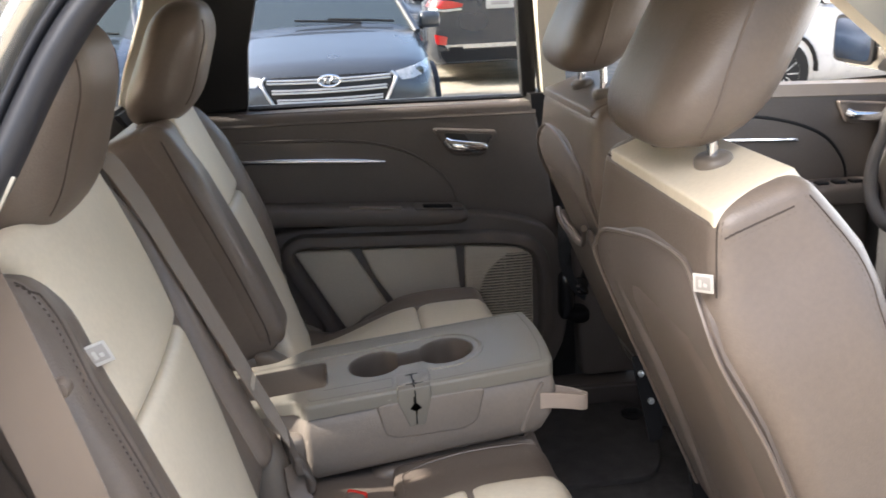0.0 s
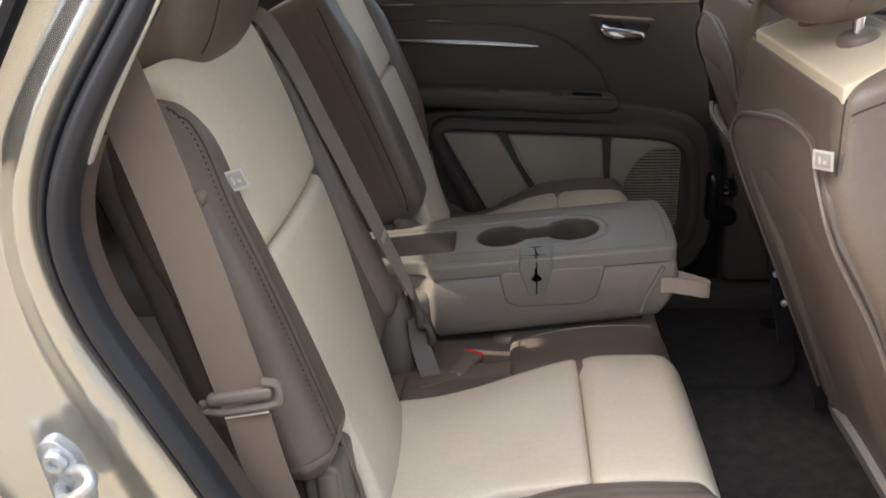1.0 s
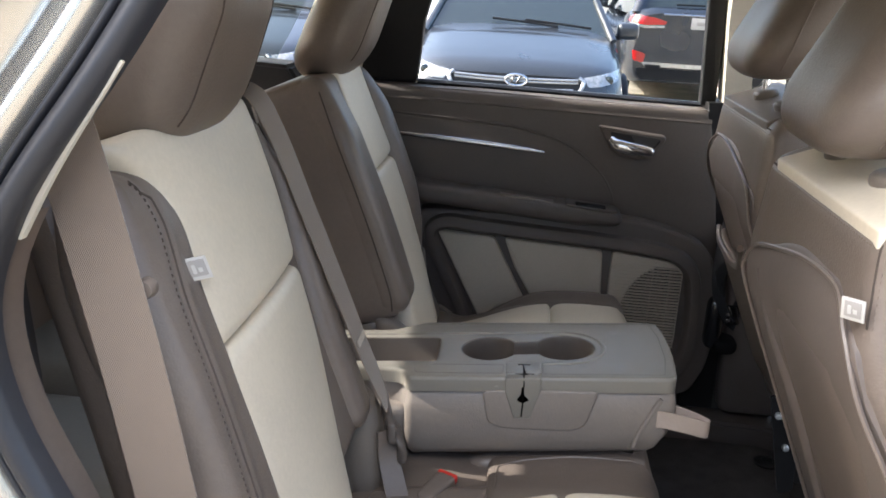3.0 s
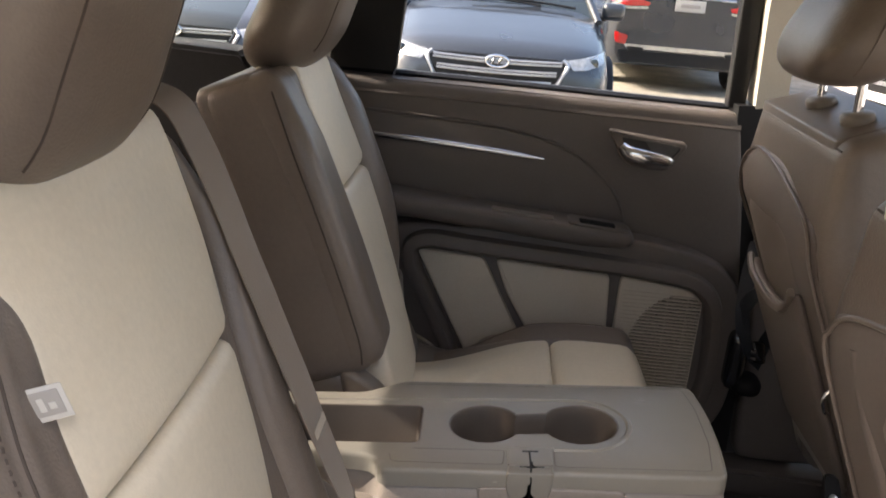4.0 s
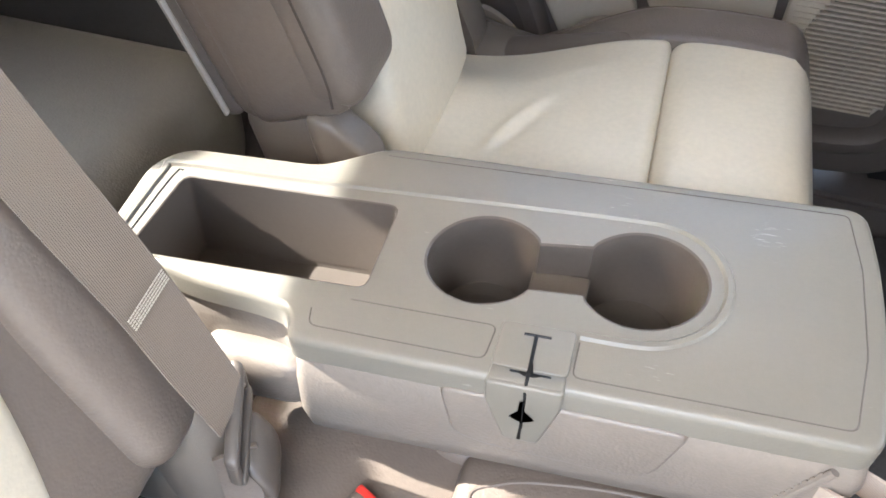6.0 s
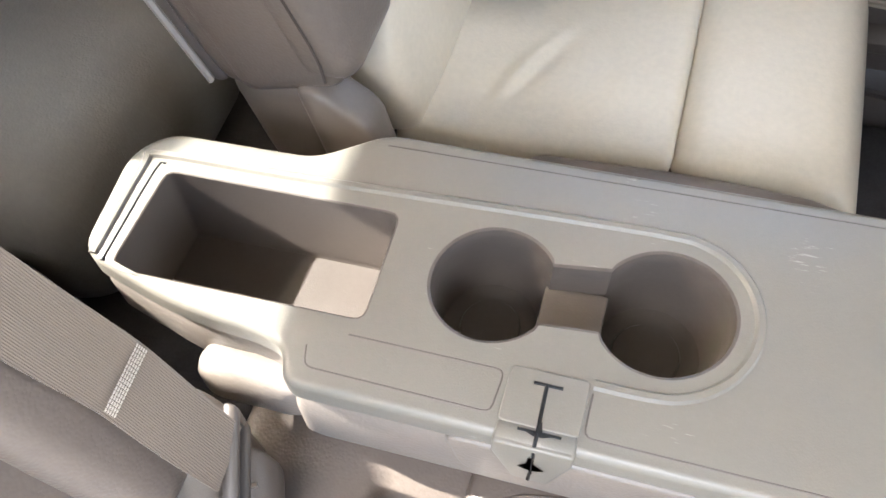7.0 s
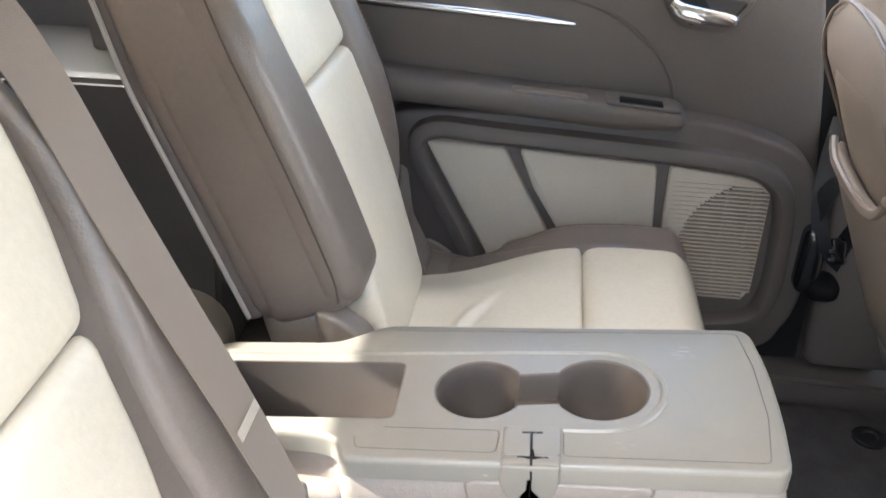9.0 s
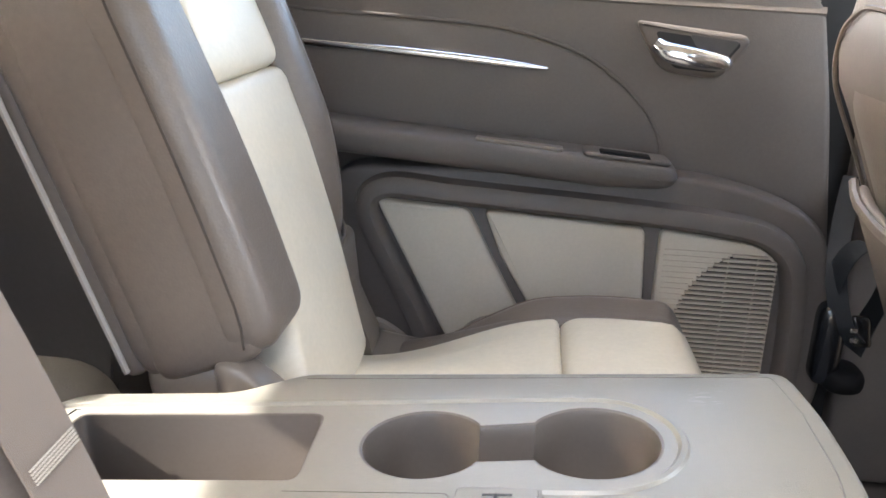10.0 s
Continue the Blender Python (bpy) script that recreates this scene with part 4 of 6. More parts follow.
    bm = lathe([(0.024, -0.585), (0.0225, -0.600), (0.0205, -0.618), (0.0200, -0.628), (0.0180, -0.6322), (0.0155, -0.6315), (0.0148, -0.6285), (0.0140, -0.6285), (0.0132, -0.6308), (0.001, -0.6315)], (0.232, 0, 0.283), "y", 26)
    for v in bm.verts:
        v.co = S(*v.co)
    knob = part("height_knob", bm, TAUPE, shield)
    bm = rbox((0.24, -0.625, 0.268), (0.336, -0.607, 0.306), (0.014, 0.009, 0.014), (6, 3, 3), lambda x, y, z: S(x, y, 0.288 + 0.06 * (x - 0.24) + (z - 0.287) * (1 - 0.42 * smooth01((x - 0.25) / 0.08))))
    part("adjust_lever", bm, TAUPE, knob)
    def spoon(x, y, z):
        """The lever thins towards its tip."""
        mid = 0.309 - 0.04 * (x - 0.035)
        return S(x, y, mid + (z - 0.309) * (1 - 0.45 * smooth01((x - 0.06) / 0.06)))
    bm = rbox((0.030, -0.616, 0.293), (0.124, -0.594, 0.325), (0.012, 0.009, 0.012), (6, 2, 3), spoon)
    part("fold_lever", bm, TAUPE, hinge)
    part("lever_pivot", lathe([(0.020, -0.585), (0.020, -0.606), (0.016, -0.612), (0.001, -0.613)], (0.022, 0, 0.300), "y", 22), TAUPE, hinge) if not mirror else None
    ring = [S(0.03 + 0.022 * math.cos(a), -0.600, 0.298 + 0.030 * math.sin(a)) for a in [radians(60 + 15 * k) for k in range(17)]]
    part("lever_shroud", sweep(ring, oval(0.009, 0.014, 8), up=(0, 1, 0)), TAUPE, hinge)
    arch = spline([S(0.012, -0.595, 0.352), S(0.04, -0.606, 0.352), S(0.075, -0.606, 0.332), S(0.086, -0.598, 0.318)], 5)
    part("lever_arch", sweep(arch, oval(0.012, 0.008, 8), up=(0, 1, 0)), TAUPE, hinge)
    # inner lower cover beside the console
    bm = rbox((-0.085, -0.175, 0.36), (0.01, -0.141 if mirror else -0.133, 0.500 if mirror else 0.472), (0.03, 0.015, 0.03), (3, 1, 3), lambda x, y, z: S(x - 0.25 * (z - 0.42), y, z))
    part("inner_hinge_cover", bm, TAUPE, e)
    if mirror:
        bm = rbox((-0.012, -0.172, 0.385), (0.058, -0.130, 0.508), (0.014, 0.010, 0.012), (3, 2, 3), lambda x, y, z: S(x - 0.2 * (z - 0.42), y, z - 0.75 * max(0, x - 0.012) * (z > 0.43)))
    else:
        bm = rbox((-0.034, -0.175, 0.345), (0.044, -0.100, 0.524), (0.038, 0.026, 0.060), (3, 2, 5), lambda x, y, z: S(x - 0.12 * (z - 0.42), y, z))
    part("pivot_cap", bm, TAUPE, e)
    bm = rbox((0.08, -0.46, 0.214), (0.38, -0.20, 0.33), 0.015, (2, 2, 1), S)
    part("seat_base", bm, BLACK, e)
    return e


near_seat = seat_row(False, "beige and brown leather rear seat beside the open door")
seat_row(True, "beige and brown leather rear seat beside the far door")


def woven_label(parent_seat, p, ax, up, size):
    """A small cloth tag sewn into a seam, with a plain pictogram."""
    ax, up = Vector(ax).normalized(), Vector(up).normalized()
    nrm = ax.cross(up)
    p = Vector(p)

    def panel(u0, u1, v0, v1, h0, h1):
        bm = bmesh.new()
        return rbox((u0, v0, h0), (u1, v1, h1), 0.0006, (1, 1, 1), lambda a, b, c: p + ax * a + up * b + nrm * c, bm)
    tag = part("airbag_tag", panel(-size / 2, size / 2, -size / 2, size / 2, 0, 0.002), LABELWHITE, parent_seat, "small pale woven tag with a pictogram")
    part("tag_field", panel(-size * .36, size * .36, -size * .34, size * .38, 0.002, 0.0028), LABELGREY, tag)
    part("tag_mark", panel(-size * .22, -size * .06, -size * .2, size * .2, 0.0028, 0.0034), LABELWHITE, tag)
    part("tag_mark", panel(size * .02, size * .2, -size * .16, size * .04, 0.0028, 0.0034), LABELWHITE, tag)
    return tag


woven_label(near_seat, (-0.0875, -0.513, 0.822), (0.80, 0.55, 0.1), (-0.34, -0.05, 0.93), 0.023)

# ---- the folded centre armrest ----
def zt(x):
    return 0.518 + 0.095 * x


def fill_holes(outer, holes, z, bm):
    """A flat face with holes; gives the vertex loops."""
    loops = []
    edges = []
    for loop in (outer, *holes):
        vs = [bm.verts.new((p[0], p[1], z)) for p in loop]
        loops.append(vs)
        edges += [bm.edges.new((vs[i], vs[(i + 1) % len(vs)])) for i in range(len(vs))]
    bmesh.ops.triangle_fill(bm, use_beauty=True, use_dissolve=False, edges=edges)
    return loops


def offset(loop, d):
    out, m = [], len(loop)
    area = sum(loop[i - 1][0] * loop[i][1] - loop[i][0] * loop[i - 1][1] for i in range(m))
    sgn = 1 if area > 0 else -1
    for i in range(m):
        a, b = Vector(loop[i - 1][:2]), Vector(loop[(i + 1) % m][:2])
        t = (b - a)
        t = t.normalized() if t.length > 1e-9 else Vector((1, 0))
        out.append((loop[i][0] + t.y * d * sgn, loop[i][1] - t.x * d * sgn))
    return out


def armrest():
    e = thing("fold_down_console", "folded-down taupe centre console with two cup holders", "console", (0.18, 0.015, 0.42))
    sl = lambda x, y, z: (x, y, z + zt(x))
    outline = rounded([(-0.126, -0.030), (-0.030, -0.056), (0.030, -0.060), (0.058, -0.066), (0.066, -0.092), (0.462, -0.092), (0.468, -0.02), (0.468, 0.06), (0.460, 0.128), (0.070, 0.128), (0.045, 0.110), (0.020, 0.094), (-0.108, 0.092), (-0.132, 0.066)],
                      [0.02, 0.03, 0.012, 0.015, 0.012, 0.014, 0.03, 0.03, 0.018, 0.018, 0.02, 0.02, 0.025, 0.02], 5)
    outline = [(p.x, p.y) for p in outline]
    tray = [(p.x, p.y) for p in rounded([(-0.094, -0.037), (0.105, -0.034), (0.103, 0.054), (-0.090, 0.053)], 0.008, 3)]
    c1, c2, r1, r2 = (0.186, 0.014), (0.303, 0.018), 0.0435, 0.0455

    def bite(n=18):
        """The outline of both cups and the neck between them."""
        g = radians(30)
        a = [(c1[0] + r1 * math.cos(t), c1[1] + r1 * math.sin(t)) for t in [g + (2 * math.pi - 2 * g) * k / (2 * n) for k in range(2 * n + 1)]]
        b = [(c2[0] + r2 * math.cos(t), c2[1] + r2 * math.sin(t)) for t in [-math.pi + g + (2 * math.pi - 2 * g) * k / (2 * n) for k in range(2 * n + 1)]]
        return a + b
    cups = bite()
    bm = bmesh.new()
    rim = 0.006
    inner_top = offset(outline, -rim)
    loops = fill_holes(inner_top, (offset(tray, 0.002), offset(cups, 0.003)), 0.0, bm)
    # rolled outer edge
    prev = loops[0]
    for d, h in ((-rim * 0.5, -0.0009), (-rim * 0.12, -0.003), (0.0, -0.007), (0.0, -0.024), (-0.004, -0.026)):
        ring = [bm.verts.new((p[0], p[1], h)) for p in offset(outline, d)]
        for i in range(len(ring)):
            bm.faces.new((prev[i], prev[(i + 1) % len(ring)], ring[(i + 1) % len(ring)], ring[i]))
        prev = ring

    def well(base, first, steps, floor=True):
        wb = bmesh.new()
        prev = [wb.verts.new((p[0], p[1], 0.0)) for p in offset(base, first)]
        for d, h in steps:
            ring = [wb.verts.new((p[0], p[1], h)) for p in offset(base, d)]
            for i in range(len(ring)):
                wb.faces.new((prev[i], prev[(i + 1) % len(ring)], ring[(i + 1) % len(ring)], ring[i]))
            prev = ring
        if floor:
            wb.faces.new(prev)
        for v in wb.verts:
            v.co = sl(*v.co)
        return wb
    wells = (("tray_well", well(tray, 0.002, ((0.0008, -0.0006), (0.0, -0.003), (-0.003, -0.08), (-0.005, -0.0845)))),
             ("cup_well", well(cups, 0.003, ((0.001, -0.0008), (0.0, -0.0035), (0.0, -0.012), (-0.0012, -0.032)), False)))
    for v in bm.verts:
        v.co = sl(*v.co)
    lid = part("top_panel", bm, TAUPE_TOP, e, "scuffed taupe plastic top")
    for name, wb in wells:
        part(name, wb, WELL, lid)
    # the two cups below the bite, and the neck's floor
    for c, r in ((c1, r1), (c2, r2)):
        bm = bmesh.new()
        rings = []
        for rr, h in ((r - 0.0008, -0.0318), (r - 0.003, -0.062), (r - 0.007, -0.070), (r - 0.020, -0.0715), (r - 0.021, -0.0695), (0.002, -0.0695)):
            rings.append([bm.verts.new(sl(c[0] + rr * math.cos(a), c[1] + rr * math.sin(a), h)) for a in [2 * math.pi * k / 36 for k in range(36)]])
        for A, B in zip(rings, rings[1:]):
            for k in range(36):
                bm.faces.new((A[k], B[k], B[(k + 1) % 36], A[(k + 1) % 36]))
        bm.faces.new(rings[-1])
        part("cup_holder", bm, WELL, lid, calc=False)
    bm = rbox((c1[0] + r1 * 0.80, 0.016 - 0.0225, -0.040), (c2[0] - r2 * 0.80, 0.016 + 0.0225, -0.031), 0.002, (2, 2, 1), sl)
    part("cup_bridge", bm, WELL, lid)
    # raised ridge that runs from the tray round the cups
    ridge = [(-0.1135, -0.030), (-0.1135, 0.056), (-0.105, 0.068), (0.0, 0.070), (0.12, 0.074), (0.24, 0.0785), (0.30, 0.0795)] + [(c2[0] + 0.0615 * math.cos(a), c2[1] + 0.0615 * math.sin(a)) for a in [radians(90 - 15 * k) for k in range(1, 13)]] + [(0.285, -0.0440), (0.268, -0.0438)]
    path = [sl(p[0], p[1], 0.0004) for p in spline(ridge, 4)]
    part("ridge", sweep(path, [(-0.0045, -0.001), (-0.002, 0.0018), (0.002, 0.0018), (0.0045, -0.001)]), TAUPE_TOP, lid)
    groove = [sl(p[0], p[1], 0.0002) for p in spline([(-0.1035, -0.034), (-0.1020, 0.052), (-0.096, 0.0605)], 3)]
    part("tray_groove", sweep(groove, [(-0.0022, -0.001), (0.0, 0.0006), (0.0022, -0.001)]), BLACK, lid)
    # fine joint lines of the inlaid surfaces
    for pts in ([(0.074, -0.062), (0.078, -0.0775), (0.208, -0.0785), (0.210, -0.048), (0.10, -0.048)],
                [(0.2685, -0.050), (0.2685, -0.080), (0.445, -0.0805), (0.4535, -0.02), (0.4535, 0.06), (0.446, 0.117), (0.30, 0.1165), (0.075, 0.115)]):
        p = [sl(q[0], q[1], 0.0001) for q in (lambda o: [o[0]] + [x for x in rounded(o, 0.006, 3)][4:-4] + [o[-1]])([Vector(a) for a in pts])]
        part("joint_line", sweep(p, oval(0.0006, 0.0003, 4)), WELL, lid)
    # belt slot plate: folds over the near edge
    pl = rounded([(0.2135, -0.043), (0.266, -0.043), (0.266, -0.082), (0.2135, -0.082)], 0.004, 3)
    bm = prism([(p.x, p.y) for p in pl], -0.001, 0.0022, "xy", 0.0012, warp=sl)
    plate = part("slot_plate", bm, TAUPE_TOP, e, "taupe plate with a belt slot")
    fl = rounded([(0.2133, 0.0005), (0.2662, 0.0005), (0.2662, -0.020), (0.255, -0.066), (0.230, -0.066), (0.2133, -0.020)], 0.003, 3)
    bm = prism([(p.x, p.y) for p in fl], -0.086, -0.0962, "xz", 0.002, warp=lambda x, y, z: (x, y, z + zt(x)))
    part("slot_flap", bm, TAUPE_TOP, plate)
    bm = rbox((0.2135, -0.0955, -0.010), (0.2660, -0.078, 0.0021), (0.002, 0.008, 0.008), (1, 1, 1), sl)
    part("slot_shoulder", bm, TAUPE_TOP, plate)
    up = (0, 0, 1)
    part("slit", sweep([sl(0.2390, -0.052, 0.0026), sl(0.2400, -0.0805, 0.0026), sl(0.2402, -0.0875, 0.0026), sl(0.2405, -0.0937, 0.0003), sl(0.2410, -0.0962, -0.006), sl(0.2415, -0.0967, -0.012), sl(0.2415, -0.0967, -0.062)], oval(0.0013, 0.0008, 6)), BLACK, plate)
    for x0, x1, y, h in ((0.2305, 0.2495, -0.0525, 0.0024), (0.2275, 0.2555, -0.0850, 0.0018)):
        part("slit", sweep([sl(x0, y, h), sl(x1, y, h)], oval(0.0012, 0.0008, 6)), BLACK, plate)
    star = [(-1.9, 0.0), (-0.55, 0.35), (-0.25, 1.9), (0.25, 1.9), (0.55, 0.35), (1.9, 0.0), (0.5, -0.5), (0.2, -1.8), (-0.2, -1.8), (-0.5, -0.5)]
    fan = [(-1.15, -0.35), (-0.75, 0.15), (-0.3, 0.7), (-0.18, 2.2), (0.18, 2.2), (0.3, 0.7), (0.75, 0.15), (1.15, -0.35), (0.55, -0.75), (0.15, -0.9), (0.1, -1.9), (-0.1, -1.9), (-0.15, -0.9), (-0.55, -0.75)]
    for shape, cy, ch, r in ((star, -0.0858, 0.0018, 0.0042), (fan, -0.0962, -0.032, 0.0080)):
        bm = bmesh.new()
        c = Vector(sl(0.241, cy, ch))
        nrm = Vector((0, -0.35, 0.94)) if ch > 0 else Vector((0, -1, 0.0))
        tx = Vector((1, 0, 0.09))
        ty = nrm.cross(tx).normalized()
        vs = [bm.verts.new(c + (tx * a + ty * b) * r + nrm * 0.0009) for a, b in shape]
        bm.faces.new(vs)
        bmesh.ops.solidify(bm, geom=list(bm.faces), thickness=0.002)
        part("slot_eye", bm, BLACK, plate)
    # leather-covered body
    bm = bmesh.new()
    body_line = [p for p in offset(outline, -0.0055)]
    rings = []
    for d, h in ((-0.006, -0.020), (0.0, -0.026), (0.004, -0.05), (0.004, -0.085), (-0.002, -0.108), (-0.012, -0.118), (-0.03, -0.121)):
        ring = []
        for p in offset(body_line, d):
            x, y = p
            front = smooth01((x - 0.36) / 0.10)
            rear = smooth01((0.06 - x) / 0.05)
            t = min(1.0, -h / 0.118)
            x += front * (0.014 * math.sin(math.pi * t) - 0.016 * t)
            hh = h * (1.17 - 0.20 * rear - 0.08 * front)
            puff = 0.0015 * math.sin(x * 55) * math.sin(math.pi * t)
            ring.append(bm.verts.new((x, y + (puff if y < 0 else -puff), hh + zt(x))))
        rings.append(ring)
    for A, B in zip(rings, rings[1:]):
        for k in range(len(A)):
            bm.faces.new((A[k], B[k], B[(k + 1) % len(A)], A[(k + 1) % len(A)]))
    bm.faces.new(rings[-1])
    body = part("body", bm, ARMSIDE, e, "taupe leather sides")
    bm = rbox((-0.026, -0.084, 0.405), (0.070, -0.048, 0.463), (0.020, 0.016, 0.016), (3, 2, 2), lambda x, y, z: (x, y, z + 0.095 * x))
    part("body_shoulder", bm, ARMSIDE, body)
    bm = prism(rounded([(0.20, -0.021), (0.262, -0.021), (0.352, -0.022), (0.338, -0.078), (0.318, -0.088), (0.215, -0.084), (0.192, -0.076), (0.180, -0.022)], 0.010, 4), -0.086, -0.0945, "xz", 0.003, warp=lambda x, y, z: (x, y, z + zt(x)))
    part("side_plate", bm, ARMSIDE, e, "taupe plastic side plate")
    line = spline([(0.405, -0.091, zt(0.4) - 0.115), (0.412, -0.0915, zt(0.41) - 0.09), (0.437, -0.0905, zt(0.43) - 0.035)], 6)
    part("welt", sweep([Vector(p) + Vector((0.006, 0.0005, 0.002)) for p in line], oval(0.0035, 0.003, 8), up=(0, -1, 0)), ARMSIDE, body)
    part("stitching", stitches(line, 0.004, 0.003, 0.0009, up=(0, -1, 0)), THREAD_TAN, body)
    # pull strap at the front
    sp = spline([(0.425, -0.078, 0.486), (0.45, -0.0945, 0.495), (0.485, -0.100, 0.493), (0.508, -0.099, 0.488), (0.516, -0.092, 0.487), (0.507, -0.084, 0.489), (0.47, -0.072, 0.496), (0.44, -0.06, 0.496)], 6)
    part("pull_strap", sweep(sp, [(-0.0012, -0.013), (0.0012, -0.013), (0.0012, 0.013), (-0.0012, 0.013)]), STRAP, e, "pale tan fabric pull strap")
    return e


armrest()


# ---- belts and buckles ----
def ribbon(path, width, side, thick=0.0014, bm=None):
    """A belt along a path; side gives the way across it, one vector for each end."""
    bm = bm or bmesh.new()
    path = [Vector(p) for p in path]
    m, rings = len(path), []
    side = [Vector(s) for s in side]
    for i, p in enumerate(path):
        t = (path[min(i + 1, m - 1)] - path[max(i - 1, 0)]).normalized()
        f = i / (m - 1) * (len(side) - 1)
        w = side[int(f)].lerp(side[min(int(f) + 1, len(side) - 1)], f - int(f))
        w = (w - t * w.dot(t)).normalized() * width / 2
        n = t.cross(w).normalized() * thick / 2
        rings.append([bm.verts.new(p + q) for q in (w + n, w - n, -w - n, -w + n)])
    for A, B in zip(rings, rings[1:]):
        for k in range(4):
            bm.faces.new((A[k], A[(k + 1) % 4], B[(k + 1) % 4], B[k]))
    bm.faces.new(rings[0])
    bm.faces.new(rings[-1])
    return bm


e = thing("seat_belt", "tan shoulder belt hanging beside the near seat", "seat belt", (-0.02, -0.65, 0.25))
p = spline([(-0.225, -0.60, 1.12), (-0.150, -0.632, 0.985), (-0.10, -0.642, 0.81), (-0.066, -0.645, 0.648)], 8)
upper = part("belt", ribbon(p, 0.052, ((1, 0.15, 0.1), (0.96, 0.1, 0.2))), WEB, e)
p = spline([(-0.066, -0.646, 0.640), (-0.045, -0.646, 0.52), (0.006, -0.644, 0.328), (0.035, -0.640, 0.225)], 8)
lower = part("belt", ribbon(p, 0.046, ((0.96, 0.1, 0.2), (0.9, 0.1, 0.3))), WEB, e)
bm = rbox((-0.102, -0.653, 0.634), (-0.032, -0.640, 0.648), (0.006, 0.005, 0.006), (3, 1, 1), lambda x, y, z: (x, y, z + 0.17 * (x + 0.067)))
latch = part("latch_plate", bm, TAUPE, e, "taupe plastic latch plate")
loop = spline([(-0.105, -0.647, 0.632), (-0.108, -0.647, 0.624), (-0.085, -0.647, 0.622), (-0.035, -0.647, 0.632), (-0.026, -0.647, 0.640), (-0.028, -0.647, 0.655), (-0.042, -0.647, 0.658)], 5)
part("latch_ring", sweep(loop, oval(0.005, 0.005, 8), up=(0, 1, 0)), TAUPE, latch)
part("stitching", stitches([(-0.084, -0.6485, 0.616), (-0.040, -0.6485, 0.624)], 0.0014, 0.0012, 0.0018, up=(0, -1, 0)), THREAD_PALE, lower)

part("belt_button", lathe([(0.001, -0.634), (0.007, -0.633), (0.0085, -0.629), (0.0085, -0.622), (0.007, -0.619), (0.001, -0.618)], (-0.0855, 0, 0.843), "y", 16), BROWN, e)

e = thing("centre_belt", "tan centre belt lying along the near seat's inner side", "seat belt", (0.0, -0.13, 0.45))
p = spline([(-0.225, -0.16, 0.90), (-0.195, -0.145, 0.945), (-0.150, -0.142, 0.938), (-0.122, -0.140, 0.893), (-0.099, -0.143, 0.845), (-0.079, -0.145, 0.797), (-0.058, -0.146, 0.749), (-0.038, -0.145, 0.70), (-0.018, -0.143, 0.651), (0.001, -0.1405, 0.602), (0.024, -0.1435, 0.552), (0.047, -0.145, 0.500)], 7)
up_belt = part("belt", ribbon(p, 0.046, ((0.25, 1, 0.1), (0.25, 1, 0.1), (0.22, 1, 0.1), (0.2, 1, 0.09), (0.18, 1, 0.08), (0.17, 1, 0.08), (0.16, 1, 0.07), (0.15, 1, 0.06), (0.13, 1, 0.06), (0.1, 1, 0.05), (0, 0.98, 0.15), (-0.2, 0.93, 0.25))), WEB, e)
for k in range(5):
    s = 0.0020 * k
    row = [(0.0032 + 0.40 * s, -0.1405 + v, 0.6045 - 0.92 * s + 0.05 * v) for v in [0.0215 * (q / 6 - 1) for q in range(13)]]
    part("stitching", stitches(row, 0.0020, 0.0007, 0.0007, up=(0.9, 0, 0.4)), THREAD_PALE, up_belt)
def lean_plate(x, y, z):
    return (x - 0.35 * (y + 0.145), y, z + 0.33 * (y + 0.145))
latch = rbox((0.041, -0.180, 0.489), (0.053, -0.111, 0.501), (0.005, 0.005, 0.005), (1, 3, 1), lean_plate)
for y0 in (-0.180, -0.119):
    rbox((0.042, y0, 0.470), (0.053, y0 + 0.008, 0.497), (0.004, 0.003, 0.004), (1, 1, 2), lean_plate, latch)
rbox((0.043, -0.178, 0.466), (0.056, -0.113, 0.478), (0.005, 0.005, 0.005), (1, 3, 1), lean_plate, latch)
holder = part("latch_plate", latch, WELL, e, "taupe plastic latch plate")
bm = rbox((0.046, -0.170, 0.425), (0.060, -0.126, 0.472), (0.006, 0.010, 0.010), (1, 2, 3), lambda x, y, z: lean_plate(x + 0.010 * math.sin((0.472 - z) * 60) + 0.20 * (0.47 - z), y, z))
part("latch_body", bm, WELL, holder)
bm = rbox((0.064, -0.158, 0.396), (0.0665, -0.136, 0.430), (0.001, 0.004, 0.004), (1, 1, 2), lean_plate)
part("latch_tongue", bm, STEEL, holder)
p = spline([(0.050, -0.160, 0.470), (0.054, -0.164, 0.430), (0.064, -0.176, 0.400), (0.074, -0.186, 0.372)], 6)
part("belt_tail", ribbon(p, 0.032, ((0.75, 0.65, 0.0), (0.95, 0.3, 0.0)), 0.003), BROWN, e)

e = thing("seat_buckle", "brown belt buckle with a red button lying on the cushion", "belt buckle", (0.14, -0.165, 0.41))
def tilt_buckle(x, y, z):
    """Along its length towards the seat's middle, rising a little."""
    return (0.130 + 0.47 * x + 0.88 * y, -0.148 + 0.88 * x - 0.47 * y, 0.370 + z + 0.10 * x)
bm = rbox((-0.045, -0.016, 0), (0.022, 0.016, 0.020), (0.010, 0.007, 0.007), (4, 2, 2), lambda x, y, z: tilt_buckle(x, y * (1 + 4 * x), z))
part("housing", bm, BROWN, e)
bm = rbox((0.016, -0.0165, 0.006), (0.0245, 0.0165, 0.0195), 0.003, (1, 2, 1), tilt_buckle)
part("release_button", bm, RED, e, "red release button")


